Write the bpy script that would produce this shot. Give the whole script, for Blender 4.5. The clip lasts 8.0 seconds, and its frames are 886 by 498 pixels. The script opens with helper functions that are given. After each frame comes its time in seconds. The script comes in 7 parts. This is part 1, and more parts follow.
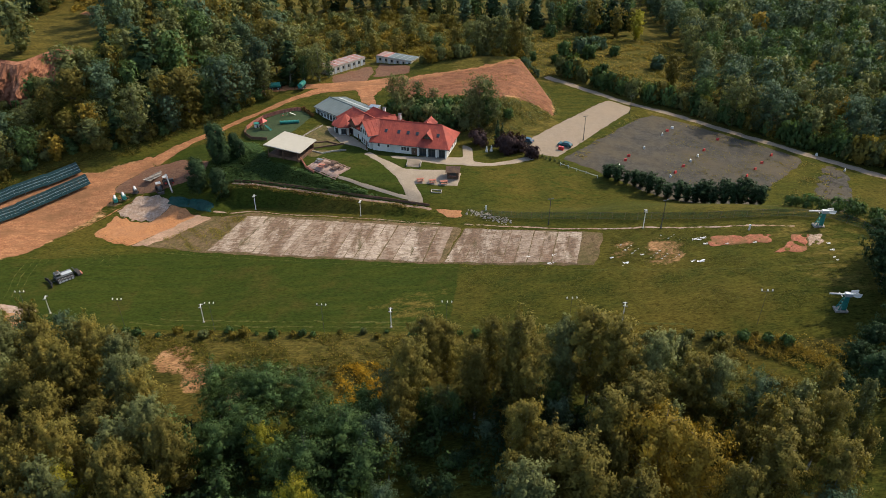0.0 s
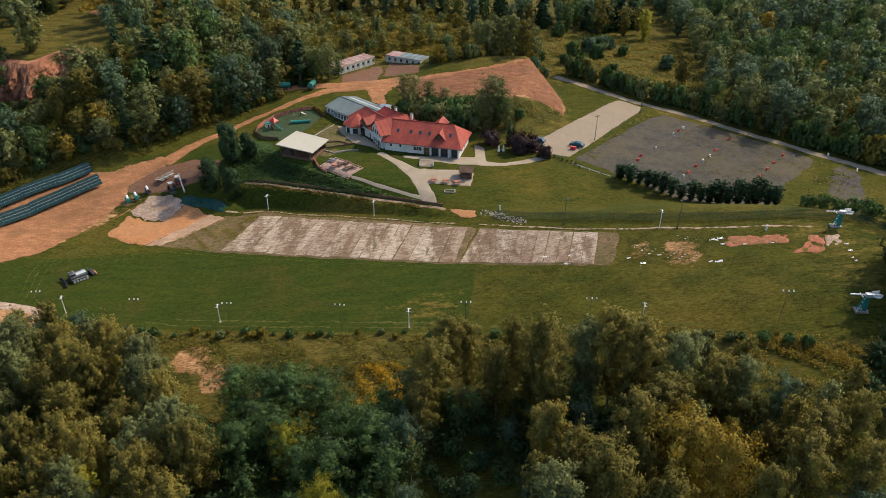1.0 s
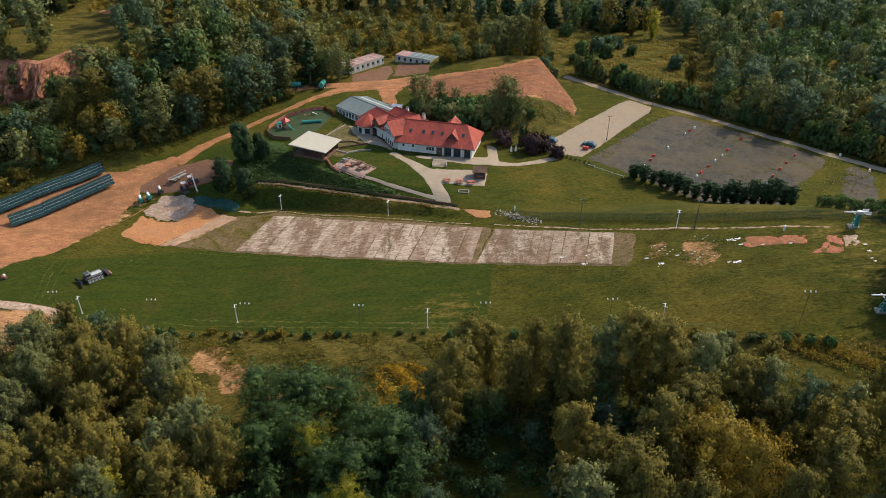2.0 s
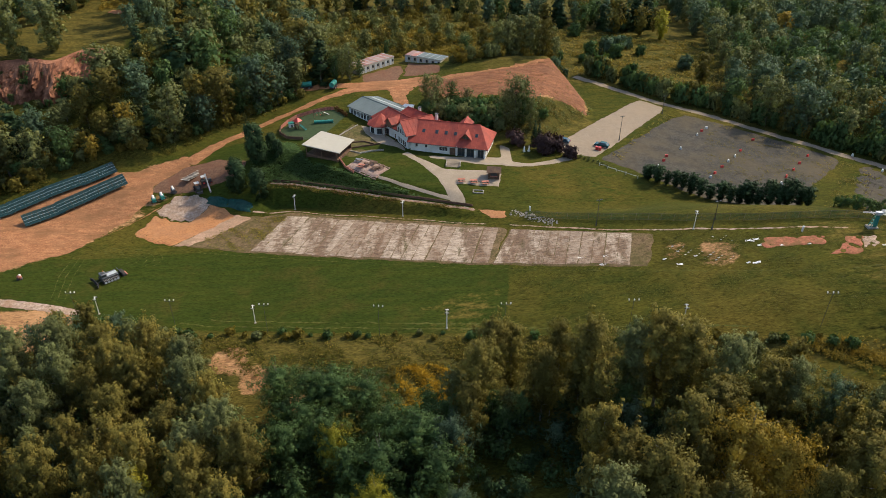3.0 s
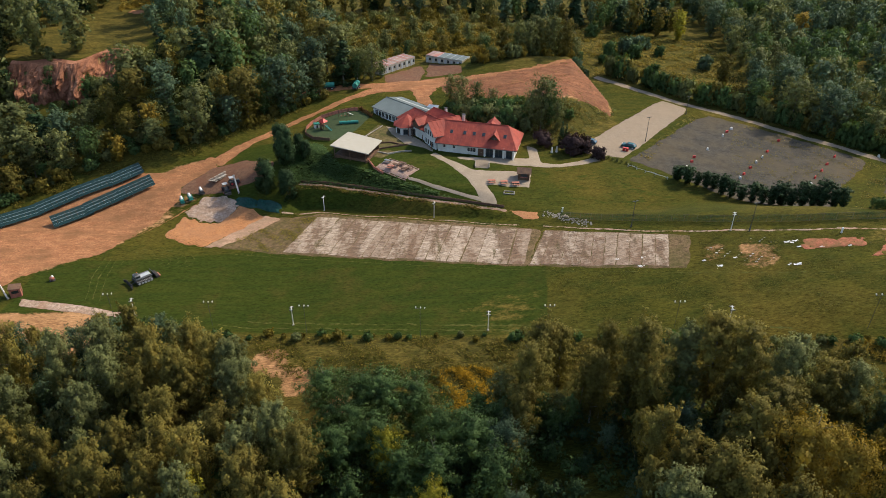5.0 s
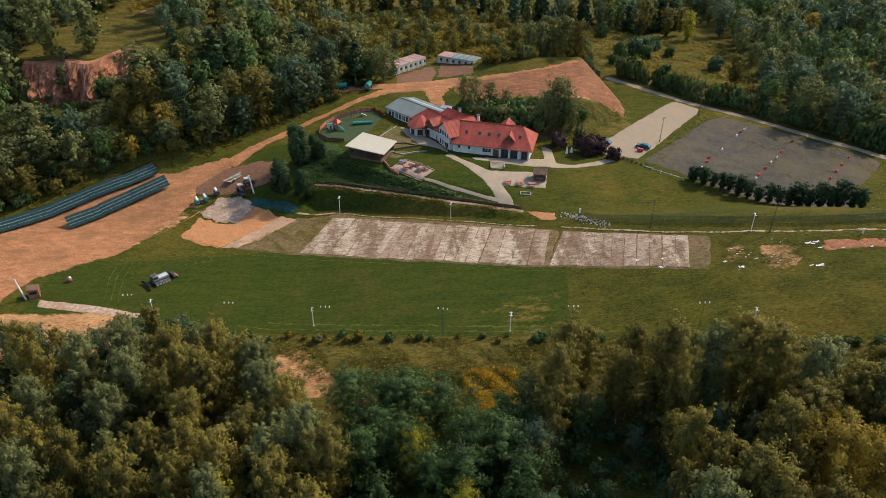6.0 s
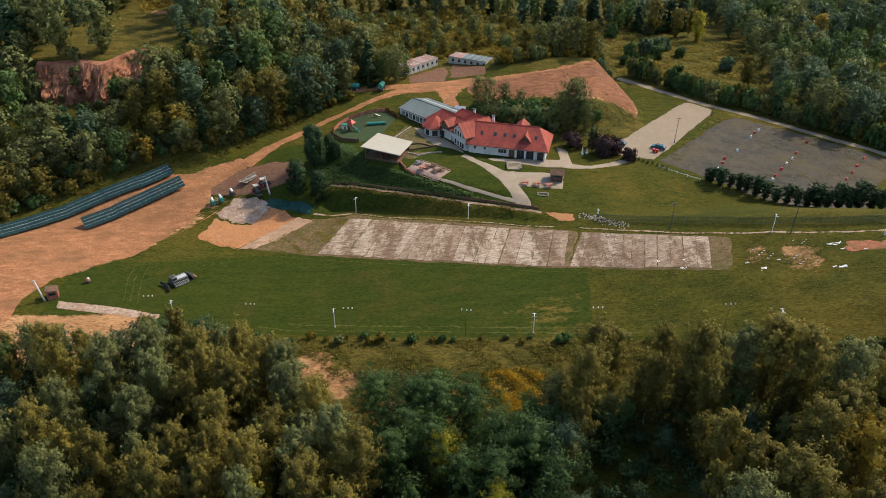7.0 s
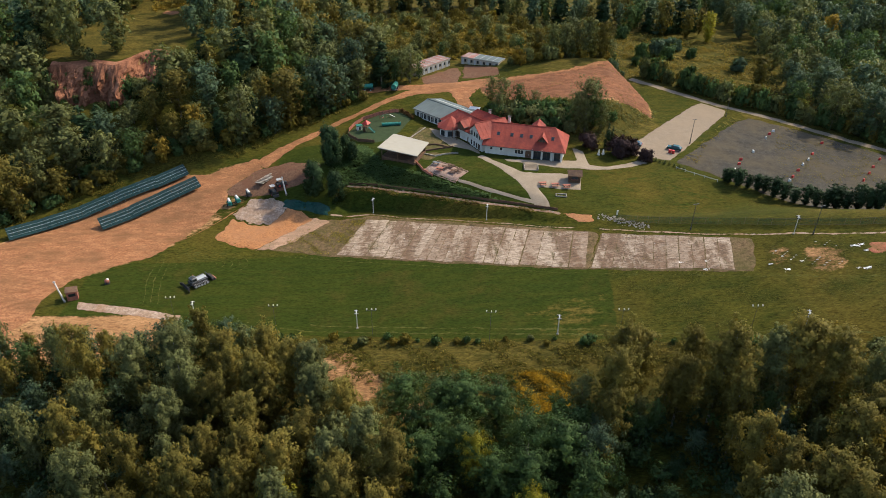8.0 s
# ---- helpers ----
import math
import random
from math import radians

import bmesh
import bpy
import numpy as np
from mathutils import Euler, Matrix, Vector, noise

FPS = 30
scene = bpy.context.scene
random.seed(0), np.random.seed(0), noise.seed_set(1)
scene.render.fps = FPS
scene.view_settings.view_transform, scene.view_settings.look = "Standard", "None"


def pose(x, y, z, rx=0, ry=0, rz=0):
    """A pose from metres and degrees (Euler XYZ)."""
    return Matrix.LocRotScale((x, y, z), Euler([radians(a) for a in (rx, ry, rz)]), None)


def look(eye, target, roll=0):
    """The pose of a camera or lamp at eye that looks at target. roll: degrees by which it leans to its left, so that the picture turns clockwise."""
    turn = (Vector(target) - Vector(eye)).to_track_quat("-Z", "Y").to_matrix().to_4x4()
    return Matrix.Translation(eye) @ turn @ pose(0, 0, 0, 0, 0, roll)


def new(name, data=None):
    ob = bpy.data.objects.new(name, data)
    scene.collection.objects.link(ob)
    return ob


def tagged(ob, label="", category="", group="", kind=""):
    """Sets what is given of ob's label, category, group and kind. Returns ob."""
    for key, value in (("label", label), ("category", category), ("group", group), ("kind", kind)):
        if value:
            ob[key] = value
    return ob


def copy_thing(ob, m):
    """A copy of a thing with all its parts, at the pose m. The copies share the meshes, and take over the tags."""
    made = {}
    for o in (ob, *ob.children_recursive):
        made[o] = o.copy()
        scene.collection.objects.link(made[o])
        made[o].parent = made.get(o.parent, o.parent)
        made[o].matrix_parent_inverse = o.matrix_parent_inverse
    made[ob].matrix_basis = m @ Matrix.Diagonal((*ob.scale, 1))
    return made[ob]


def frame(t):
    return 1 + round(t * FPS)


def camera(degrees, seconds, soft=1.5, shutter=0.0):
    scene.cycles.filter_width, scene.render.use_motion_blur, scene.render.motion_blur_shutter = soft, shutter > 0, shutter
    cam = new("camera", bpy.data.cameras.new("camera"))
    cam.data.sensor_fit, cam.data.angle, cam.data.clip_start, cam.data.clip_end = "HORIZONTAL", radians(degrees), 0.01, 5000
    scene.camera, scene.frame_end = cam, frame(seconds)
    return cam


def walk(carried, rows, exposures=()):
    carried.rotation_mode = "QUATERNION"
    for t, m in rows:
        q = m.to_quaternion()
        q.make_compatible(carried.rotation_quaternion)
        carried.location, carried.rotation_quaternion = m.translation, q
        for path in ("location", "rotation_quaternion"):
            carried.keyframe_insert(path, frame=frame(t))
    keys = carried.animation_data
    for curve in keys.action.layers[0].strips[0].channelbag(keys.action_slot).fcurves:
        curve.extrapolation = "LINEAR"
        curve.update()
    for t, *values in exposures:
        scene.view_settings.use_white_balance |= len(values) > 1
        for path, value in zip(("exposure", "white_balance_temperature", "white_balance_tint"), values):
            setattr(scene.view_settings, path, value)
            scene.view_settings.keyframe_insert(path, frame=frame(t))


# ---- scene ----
cam = camera(66.0, 8.0, soft=0.9)
EYE, TILT = 80.0, -32.0
# seconds, right, ahead, up, yaw, pitch, roll from the first view
ROWS = [
    (0.0, 0.000, 0.000, 0.000, 0.000, 0.000, 0.000),
    (0.5, -1.786, 0.035, 0.133, -0.026, -0.047, -0.017),
    (1.0, -3.605, 0.075, 0.254, -0.054, -0.087, -0.030),
    (1.5, -5.460, 0.118, 0.367, -0.083, -0.119, -0.040),
    (3.0, -11.254, 0.283, 0.658, -0.177, -0.180, -0.057),
    (3.5, -13.267, 0.351, 0.744, -0.212, -0.190, -0.060),
    (4.0, -15.326, 0.428, 0.826, -0.248, -0.195, -0.062),
    (4.5, -17.430, 0.513, 0.906, -0.286, -0.197, -0.063),
    (6.0, -24.040, 0.828, 1.146, -0.409, -0.186, -0.071),
    (6.5, -26.349, 0.955, 1.230, -0.454, -0.178, -0.077),
    (7.0, -28.712, 1.094, 1.318, -0.501, -0.170, -0.084),
    (7.5, -31.133, 1.247, 1.411, -0.550, -0.161, -0.094),
    (8.0, -33.614, 1.413, 1.510, -0.600, -0.153, -0.107),
]
walk(cam, [(t, pose(0, 0, EYE, TILT) @ pose(x, y, z, 90 + pitch, roll, yaw)) for t, x, y, z, yaw, pitch, roll in ROWS])

# ---- daylight: early autumn sun from behind the house and to its east, clear sky ----
SUN_UP, SUN_ROUND = radians(43), radians(58)
world = bpy.data.worlds.new("sky")
scene.world = world
world.use_nodes = True
sky = world.node_tree.nodes.new("ShaderNodeTexSky")
sky.sky_type, sky.sun_disc = "NISHITA", False
sky.sun_elevation, sky.sun_rotation = SUN_UP, SUN_ROUND
sky.air_density, sky.dust_density = 1.0, 1.5
back = world.node_tree.nodes["Background"]
back.inputs["Strength"].default_value = 0.15
world.node_tree.links.new(sky.outputs["Color"], back.inputs["Color"])
sun_data = bpy.data.lights.new("sun", "SUN")
sun_data.energy, sun_data.angle, sun_data.color = 2.95, radians(0.6), (1.0, 0.885, 0.70)
sun = new("sun", sun_data)
toward = Vector((math.cos(SUN_UP) * math.sin(SUN_ROUND), math.cos(SUN_UP) * math.cos(SUN_ROUND), math.sin(SUN_UP)))
sun.matrix_world = look(toward * 400, (0, 0, 0))
scene.view_settings.exposure = 0.92

# ---- materials ----
class Nodes:
    """A small wrapper for writing node trees."""

    def __init__(self, name):
        self.mat = bpy.data.materials.new(name)
        self.mat.use_nodes = True
        self.tree = self.mat.node_tree
        self.bsdf = self.tree.nodes["Principled BSDF"]
        self.bsdf.inputs["Specular IOR Level"].default_value = 0.25

    def add(self, kind, **values):
        node = self.tree.nodes.new(kind)
        for key, value in values.items():
            node.inputs[key].default_value = value
        return node

    def link(self, a, b):
        self.tree.links.new(a, b)

    def where(self, space):
        if space == "world":
            return self.add("ShaderNodeNewGeometry").outputs["Position"]
        return self.add("ShaderNodeTexCoord").outputs["Object"]

    def noise(self, at, scale, detail=4.0, rough=0.6, stretch=None):
        if stretch:
            m = self.add("ShaderNodeMapping")
            m.inputs["Scale"].default_value = stretch[:3]
            if len(stretch) > 3:
                m.inputs["Rotation"].default_value = (0, 0, radians(stretch[3]))
            self.link(at, m.inputs["Vector"])
            at = m.outputs["Vector"]
        n = self.add("ShaderNodeTexNoise", Scale=scale, Detail=detail, Roughness=rough)
        self.link(at, n.inputs["Vector"])
        return n.outputs["Fac"]

    def ramp(self, fac, stops):
        r = self.add("ShaderNodeValToRGB")
        els = r.color_ramp.elements
        while len(els) < len(stops):
            els.new(0.5)
        for e, (p, c) in zip(els, stops):
            e.position = p
            e.color = (*c, 1) if not isinstance(c, (int, float)) else (c, c, c, 1)
        self.link(fac, r.inputs["Fac"])
        return r.outputs["Color"]

    def mix(self, fac, a, b, kind="MIX"):
        m = self.tree.nodes.new("ShaderNodeMix")
        m.data_type, m.blend_type = "RGBA", kind
        for value, socket in ((fac, m.inputs[0]), (a, m.inputs[6]), (b, m.inputs[7])):
            if isinstance(value, (int, float)):
                socket.default_value = value
            elif isinstance(value, tuple):
                socket.default_value = (*value, 1)
            else:
                self.link(value, socket)
        return m.outputs[2]

    def math(self, kind, a, b=0.0):
        m = self.tree.nodes.new("ShaderNodeMath")
        m.operation = kind
        for value, socket in ((a, m.inputs[0]), (b, m.inputs[1])):
            if isinstance(value, (int, float)):
                socket.default_value = value
            else:
                self.link(value, socket)
        return m.outputs[0]

    def finish(self, colour, rough=0.85, height_=None, bump=0.3, dist=0.1, metal=0.0):
        if isinstance(colour, tuple):
            self.bsdf.inputs["Base Color"].default_value = (*colour, 1)
        else:
            self.link(colour, self.bsdf.inputs["Base Color"])
        self.bsdf.inputs["Roughness"].default_value = rough
        self.bsdf.inputs["Metallic"].default_value = metal
        if height_ is not None:
            b = self.add("ShaderNodeBump", Strength=bump, Distance=dist)
            self.link(height_, b.inputs["Height"])
            self.link(b.outputs["Normal"], self.bsdf.inputs["Normal"])
        return self.mat


def surface(name, dark, light, scale, stain=None, stain_scale=0.1, rough=0.85, bump=0.3, dist=0.1, space="world",
            stretch=None, vary=0.0, metal=0.0, speckle=1.0):
    """Two colours in fine grain, an optional third in larger stains, relief from the grain."""
    n = Nodes(name)
    at = n.where(space)
    grain = n.noise(at, scale, 6, 0.65, stretch)
    colour = n.ramp(grain, [(0.3, dark), (0.7, light)])
    if space == "world":
        speck = n.noise(at, 2.6, 5, 0.75)
        colour = n.mix(1.0, colour, n.ramp(speck, [(0.36, 1 - 0.4 * speckle), (0.5, 1.0), (0.66, 1 + 0.4 * speckle)]), "MULTIPLY")
    if stain:
        blot = n.ramp(n.noise(at, stain_scale, 5, 0.7, stretch), [(0.42, 0), (0.64, 1)])
        colour = n.mix(n.math("MULTIPLY", blot, 0.75) if space == "world" else blot, colour, stain)
    if vary:
        info = n.add("ShaderNodeObjectInfo")
        amount = n.math("ADD", n.math("MULTIPLY", info.outputs["Random"], vary), 1 - vary / 2)
        colour = n.mix(1.0, colour, amount, "MULTIPLY")
    if space == "world":
        n.bsdf.inputs["Specular IOR Level"].default_value = 0.08
    return n.finish(colour, rough, grain, bump, dist, metal)


def foliage(name, shade, lit, turn=(0.25, 0.16, 0.02), turning=0.2, vary=0.45, glow=0.3):
    """Leaves: each its own shade, each tree its own tint, light passing through."""
    n = Nodes(name)
    info, geo = n.add("ShaderNodeObjectInfo"), n.add("ShaderNodeNewGeometry")
    leaf = geo.outputs["Random Per Island"]
    colour = n.ramp(leaf, [(0.0, tuple(0.55 * a + 0.45 * b for a, b in zip(shade, lit))), (0.8, lit), (1.0, tuple(min(1, c * 1.25) for c in lit))])
    patch = n.ramp(n.noise(n.where("object"), 0.35, 3), [(0.5 - 0.15 * turning, 0), (0.78, 1)])
    tint = n.math("MULTIPLY", n.math("MULTIPLY", patch, turning * 1.5), n.math("ADD", info.outputs["Random"], 0.3))
    colour = n.mix(tint, colour, turn)
    amount = n.math("ADD", n.math("MULTIPLY", info.outputs["Random"], vary), 1 - vary / 2)
    colour = n.mix(1.0, colour, amount, "MULTIPLY")
    n.finish(colour, 0.6)
    n.bsdf.inputs["Specular IOR Level"].default_value = 0.05
    through_ = n.add("ShaderNodeBsdfTranslucent")
    n.link(n.mix(1.0, colour, (1.15, 1.1, 0.55), "MULTIPLY"), through_.inputs["Color"])
    both = n.add("ShaderNodeMixShader", Fac=glow)
    n.link(n.bsdf.outputs[0], both.inputs[1])
    n.link(through_.outputs[0], both.inputs[2])
    n.link(both.outputs[0], n.tree.nodes["Material Output"].inputs["Surface"])
    return n.mat


def ground_material():
    """Grass of several kinds, weeds and bare soil, laid out by the 'cover' attribute and broken up by noise."""
    n = Nodes("ground_cover")
    at = n.where("world")
    a = n.add("ShaderNodeAttribute")
    a.attribute_name = "cover"
    split = n.add("ShaderNodeSeparateColor")
    n.link(a.outputs["Color"], split.inputs["Color"])
    fine, mid, big = n.noise(at, 1.3, 8, 0.78), n.noise(at, 0.25, 5, 0.7, (0.55, 1.5, 1.0, -12)), n.noise(at, 0.035, 4, 0.6)
    blades = n.noise(at, 1.0, 8, 0.8, (0.4, 1.6, 1.0))
    patchy = n.noise(at, 0.09, 6, 0.7)
    swath = n.noise(at, 0.6, 3, 0.6, (0.05, 1.0, 1.0, -15))
    meadow = n.mix(n.ramp(mid, [(0.36, 0), (0.64, 1)]), (0.034, 0.039, 0.0072), (0.066, 0.060, 0.0100))
    meadow = n.mix(n.ramp(big, [(0.45, 0), (0.66, 1)]), meadow, (0.082, 0.064, 0.0125))
    meadow = n.mix(n.ramp(patchy, [(0.50, 0), (0.66, 0.7)]), meadow, (0.028, 0.038, 0.0070))
    mown = n.mix(n.ramp(mid, [(0.3, 0), (0.7, 1)]), (0.027, 0.038, 0.0062), (0.041, 0.048, 0.0080))
    mown = n.mix(n.ramp(swath, [(0.40, 0), (0.62, 0.6)]), mown, (0.023, 0.036, 0.0066))
    mown = n.mix(n.ramp(patchy, [(0.52, 0), (0.70, 0.6)]), mown, (0.066, 0.050, 0.0120))
    weeds = n.mix(n.ramp(mid, [(0.35, 0), (0.62, 1)]), (0.042, 0.041, 0.0100), (0.105, 0.080, 0.0180))
    soil = n.mix(n.ramp(mid, [(0.3, 0), (0.7, 1)]), (0.23, 0.115, 0.048), (0.38, 0.21, 0.098))

    def edge(value):
        v = n.math("ADD", value, n.math("MULTIPLY", n.math("SUBTRACT", mid, 0.5), 1.1))
        v = n.math("ADD", v, n.math("MULTIPLY", n.math("SUBTRACT", fine, 0.5), 0.5))
        return n.ramp(v, [(0.42, 0), (0.58, 1)])

    colour = n.mix(edge(split.outputs["Red"]), meadow, mown)
    colour = n.mix(edge(split.outputs["Green"]), colour, weeds)
    colour = n.mix(edge(split.outputs["Blue"]), colour, soil)
    tuft = n.noise(at, 2.2, 5, 0.8, (0.45, 1.7, 1.0, -12))
    grain = n.mix(0.55, n.mix(0.5, fine, blades), tuft)
    shade = n.mix(split.outputs["Red"], n.ramp(grain, [(0.40, 0.34), (0.60, 1.50)]), n.ramp(grain, [(0.40, 0.55), (0.60, 1.38)]))
    colour = n.mix(1.0, colour, shade, "MULTIPLY")
    m = n.finish(colour, 1.0, n.mix(0.6, fine, blades), 0.45, 0.2)
    n.bsdf.inputs["Specular IOR Level"].default_value = 0.03
    return m


GROUND = ground_material()
REDSOIL = surface("reddish_bare_soil", (0.115, 0.045, 0.022), (0.265, 0.118, 0.058), 0.5, (0.14, 0.066, 0.036), 0.14, 0.95, 0.8, 0.4, stretch=(0.75, 1.35, 1.0, 8))
SAND = surface("orange_sand", (0.285, 0.120, 0.048), (0.39, 0.180, 0.074), 0.8, (0.30, 0.15, 0.075), 0.12, 0.95, 0.5, 0.2)
TRACK = surface("sandy_track", (0.215, 0.090, 0.039), (0.36, 0.168, 0.080), 0.55, (0.16, 0.082, 0.037), 0.16, 0.95, 0.6, 0.2, stretch=(0.7, 1.7, 1.0, -33))
GREYSAND = surface("pale_grey_rubble", (0.20, 0.135, 0.092), (0.42, 0.315, 0.235), 0.9, (0.26, 0.145, 0.080), 0.22, 0.95, 0.6, 0.2)
PALESAND = surface("pale_worn_sand", (0.27, 0.155, 0.095), (0.40, 0.265, 0.18), 0.7, (0.20, 0.13, 0.075), 0.35, 0.95, 0.5, 0.2, stretch=(0.6, 1.8, 1.0, -45))
BROWN = surface("brown_tilled_soil", (0.10, 0.055, 0.034), (0.17, 0.095, 0.058), 0.9, (0.13, 0.06, 0.035), 0.2, 0.95, 0.7, 0.25)
GRAVEL = surface("dark_gravel", (0.028, 0.027, 0.024), (0.072, 0.064, 0.050), 0.6, (0.084, 0.066, 0.040), 0.07, 0.95, 0.5, 0.12)
PARK = surface("pale_fine_gravel", (0.19, 0.148, 0.104), (0.25, 0.197, 0.140), 0.5, (0.235, 0.178, 0.12), 0.06, 0.95, 0.3, 0.1, speckle=0.4)
PAVE = surface("pale_paving", (0.245, 0.195, 0.138), (0.305, 0.245, 0.176), 1.2, (0.21, 0.165, 0.115), 0.3, 0.9, 0.3, 0.05, speckle=0.35)

TURF = surface("dark_play_turf", (0.030, 0.044, 0.020), (0.046, 0.062, 0.030), 0.8, (0.036, 0.058, 0.024), 0.2, 0.95, 0.2, 0.03, speckle=0.3)
PINKPAVE = surface("pinkish_worn_paving", (0.20, 0.135, 0.105), (0.34, 0.25, 0.20), 1.4, (0.25, 0.15, 0.11), 0.5, 0.9, 0.3, 0.05)
DRYLAWN = surface("dry_garden_soil_and_grass", (0.062, 0.052, 0.020), (0.130, 0.098, 0.042), 0.9, (0.050, 0.056, 0.014), 0.25, 0.95, 0.5, 0.1)

def matting():
    """Pinkish grey bristle mats: brown stains in broad drifts, fine ribs across the fall, pale bleached spots."""
    n = Nodes("weathered_ski_matting")
    at = n.where("world")
    ribs = n.noise(at, 1.1, 6, 0.78, (0.30, 2.4, 1.0, -16))
    colour = n.ramp(ribs, [(0.30, (0.15, 0.098, 0.058)), (0.46, (0.31, 0.232, 0.162)), (0.70, (0.45, 0.365, 0.275))])
    drift = n.mix(0.4, n.noise(at, 0.09, 6, 0.74, (2.4, 0.45, 1.0, -18)), n.noise(at, 0.5, 5, 0.7, (0.8, 1.6, 1.0, -16)))
    colour = n.mix(n.ramp(drift, [(0.46, 0), (0.55, 0.85)]), colour, (0.125, 0.073, 0.040))
    weed = n.noise(at, 0.16, 6, 0.75, (1.6, 0.7, 1.0, -16))
    colour = n.mix(n.ramp(weed, [(0.58, 0), (0.66, 0.75)]), colour, (0.070, 0.056, 0.018))
    info = n.add("ShaderNodeObjectInfo")
    worn = n.math("MULTIPLY", n.ramp(info.outputs["Random"], [(0.72, 0), (0.86, 0.7)]), n.ramp(n.noise(at, 0.3, 4, 0.7), [(0.35, 0.3), (0.6, 1)]))
    colour = n.mix(worn, colour, (0.15, 0.088, 0.05))
    speck = n.noise(at, 2.0, 5, 0.8, (0.45, 2.0, 1.0, -16))
    colour = n.mix(1.0, colour, n.ramp(speck, [(0.36, 0.40), (0.5, 1.0), (0.66, 1.35)]), "MULTIPLY")
    return n.finish(colour, 0.95, ribs, 0.5, 0.1)


MAT = matting()
MATBED = surface("brown_mat_bed", (0.070, 0.050, 0.022), (0.185, 0.120, 0.064), 0.9, (0.066, 0.060, 0.017), 0.22, 0.95, 0.6, 0.15)
ROOF = surface("red_metal_tile", (0.23, 0.038, 0.024), (0.34, 0.064, 0.037), 1.5, (0.18, 0.034, 0.023), 0.25, 0.7, 0.15, 0.03, space="object")
PLASTER = surface("cream_plaster", (0.52, 0.50, 0.45), (0.62, 0.60, 0.55), 1.0, (0.46, 0.435, 0.385), 0.3, 0.9, 0.1, 0.02, space="object")
GREYROOF = surface("grey_sheet_roof", (0.10, 0.125, 0.12), (0.14, 0.165, 0.16), 0.8, (0.09, 0.11, 0.105), 0.2, 0.8, 0.1, 0.02, space="object")
WHITE = surface("white_paint", (0.56, 0.53, 0.47), (0.68, 0.65, 0.58), 2.0, (0.60, 0.58, 0.54), 0.6, 0.6, 0.1, 0.02, space="object")
CREAM = surface("cream_membrane", (0.31, 0.285, 0.22), (0.37, 0.335, 0.265), 0.6, (0.33, 0.30, 0.24), 0.15, 0.8, 0.1, 0.02, space="object")
WOOD = surface("brown_timber", (0.085, 0.045, 0.026), (0.16, 0.09, 0.052), 2.5, (0.07, 0.042, 0.028), 0.8, 0.8, 0.3, 0.03, space="object")
REDWOOD = surface("reddish_timber", (0.30, 0.10, 0.065), (0.42, 0.17, 0.11), 2.5, (0.25, 0.09, 0.06), 0.8, 0.8, 0.2, 0.02, space="object")
STEEL = surface("galvanised_steel", (0.36, 0.38, 0.38), (0.50, 0.52, 0.51), 3.0, (0.34, 0.34, 0.33), 1.0, 0.55, 0.1, 0.01, space="object", metal=0.3)
GREYPAINT = surface("grey_machine_paint", (0.12, 0.125, 0.125), (0.22, 0.225, 0.22), 2.0, (0.09, 0.09, 0.088), 0.8, 0.5, 0.1, 0.01, space="object")
DARKSTEEL = surface("dark_painted_steel", (0.03, 0.036, 0.036), (0.06, 0.066, 0.066), 3.0, (0.05, 0.04, 0.035), 1.0, 0.6, 0.1, 0.01, space="object")
TEAL = surface("teal_paint", (0.016, 0.15, 0.115), (0.04, 0.23, 0.175), 2.0, (0.02, 0.12, 0.095), 0.7, 0.5, 0.1, 0.01, space="object")
RED = surface("red_paint", (0.42, 0.035, 0.028), (0.55, 0.06, 0.045), 2.0, (0.32, 0.03, 0.025), 0.7, 0.5, 0.1, 0.01, space="object")
ORANGE = surface("orange_paint", (0.62, 0.16, 0.03), (0.72, 0.21, 0.045), 2.0, (0.5, 0.12, 0.03), 0.7, 0.5, 0.1, 0.01, space="object")
RUBBER = surface("black_rubber", (0.012, 0.012, 0.012), (0.03, 0.029, 0.028), 3.0, (0.05, 0.042, 0.036), 0.8, 0.9, 0.2, 0.02, space="object")
STONE = surface("grey_rock", (0.20, 0.175, 0.14), (0.40, 0.35, 0.285), 1.2, (0.16, 0.145, 0.12), 0.4, 0.95, 0.6, 0.1, vary=0.4)
ROCK = surface("reddish_quarry_rock", (0.13, 0.048, 0.026), (0.42, 0.19, 0.108), 0.30, (0.15, 0.064, 0.036), 0.14, 0.95, 0.9, 0.6, stretch=(1.0, 1.0, 0.35))
BARK = surface("grey_brown_bark", (0.06, 0.048, 0.038), (0.14, 0.115, 0.09), 2.0, (0.2, 0.18, 0.15), 0.8, 0.9, 0.4, 0.05, space="object")
BIRCHBARK = surface("pale_birch_bark", (0.20, 0.18, 0.155), (0.42, 0.39, 0.35), 1.5, (0.05, 0.045, 0.04), 0.9, 0.85, 0.2, 0.03, space="object")
TEAL_HEAP = surface("dark_teal_heap", (0.006, 0.028, 0.022), (0.016, 0.062, 0.048), 1.0, (0.03, 0.062, 0.050), 0.4, 0.8, 0.5, 0.1)
NET = surface("green_netting", (0.018, 0.05, 0.03), (0.035, 0.085, 0.05), 1.5, (0.03, 0.05, 0.03), 0.5, 0.9, 0.2, 0.02)


def glass_material(name, tint, rough=0.08):
    n = Nodes(name)
    m = n.finish(tint, rough)
    n.bsdf.inputs["Specular IOR Level"].default_value = 0.6
    return m


GLASS = glass_material("dark_window_glass", (0.02, 0.027, 0.03))


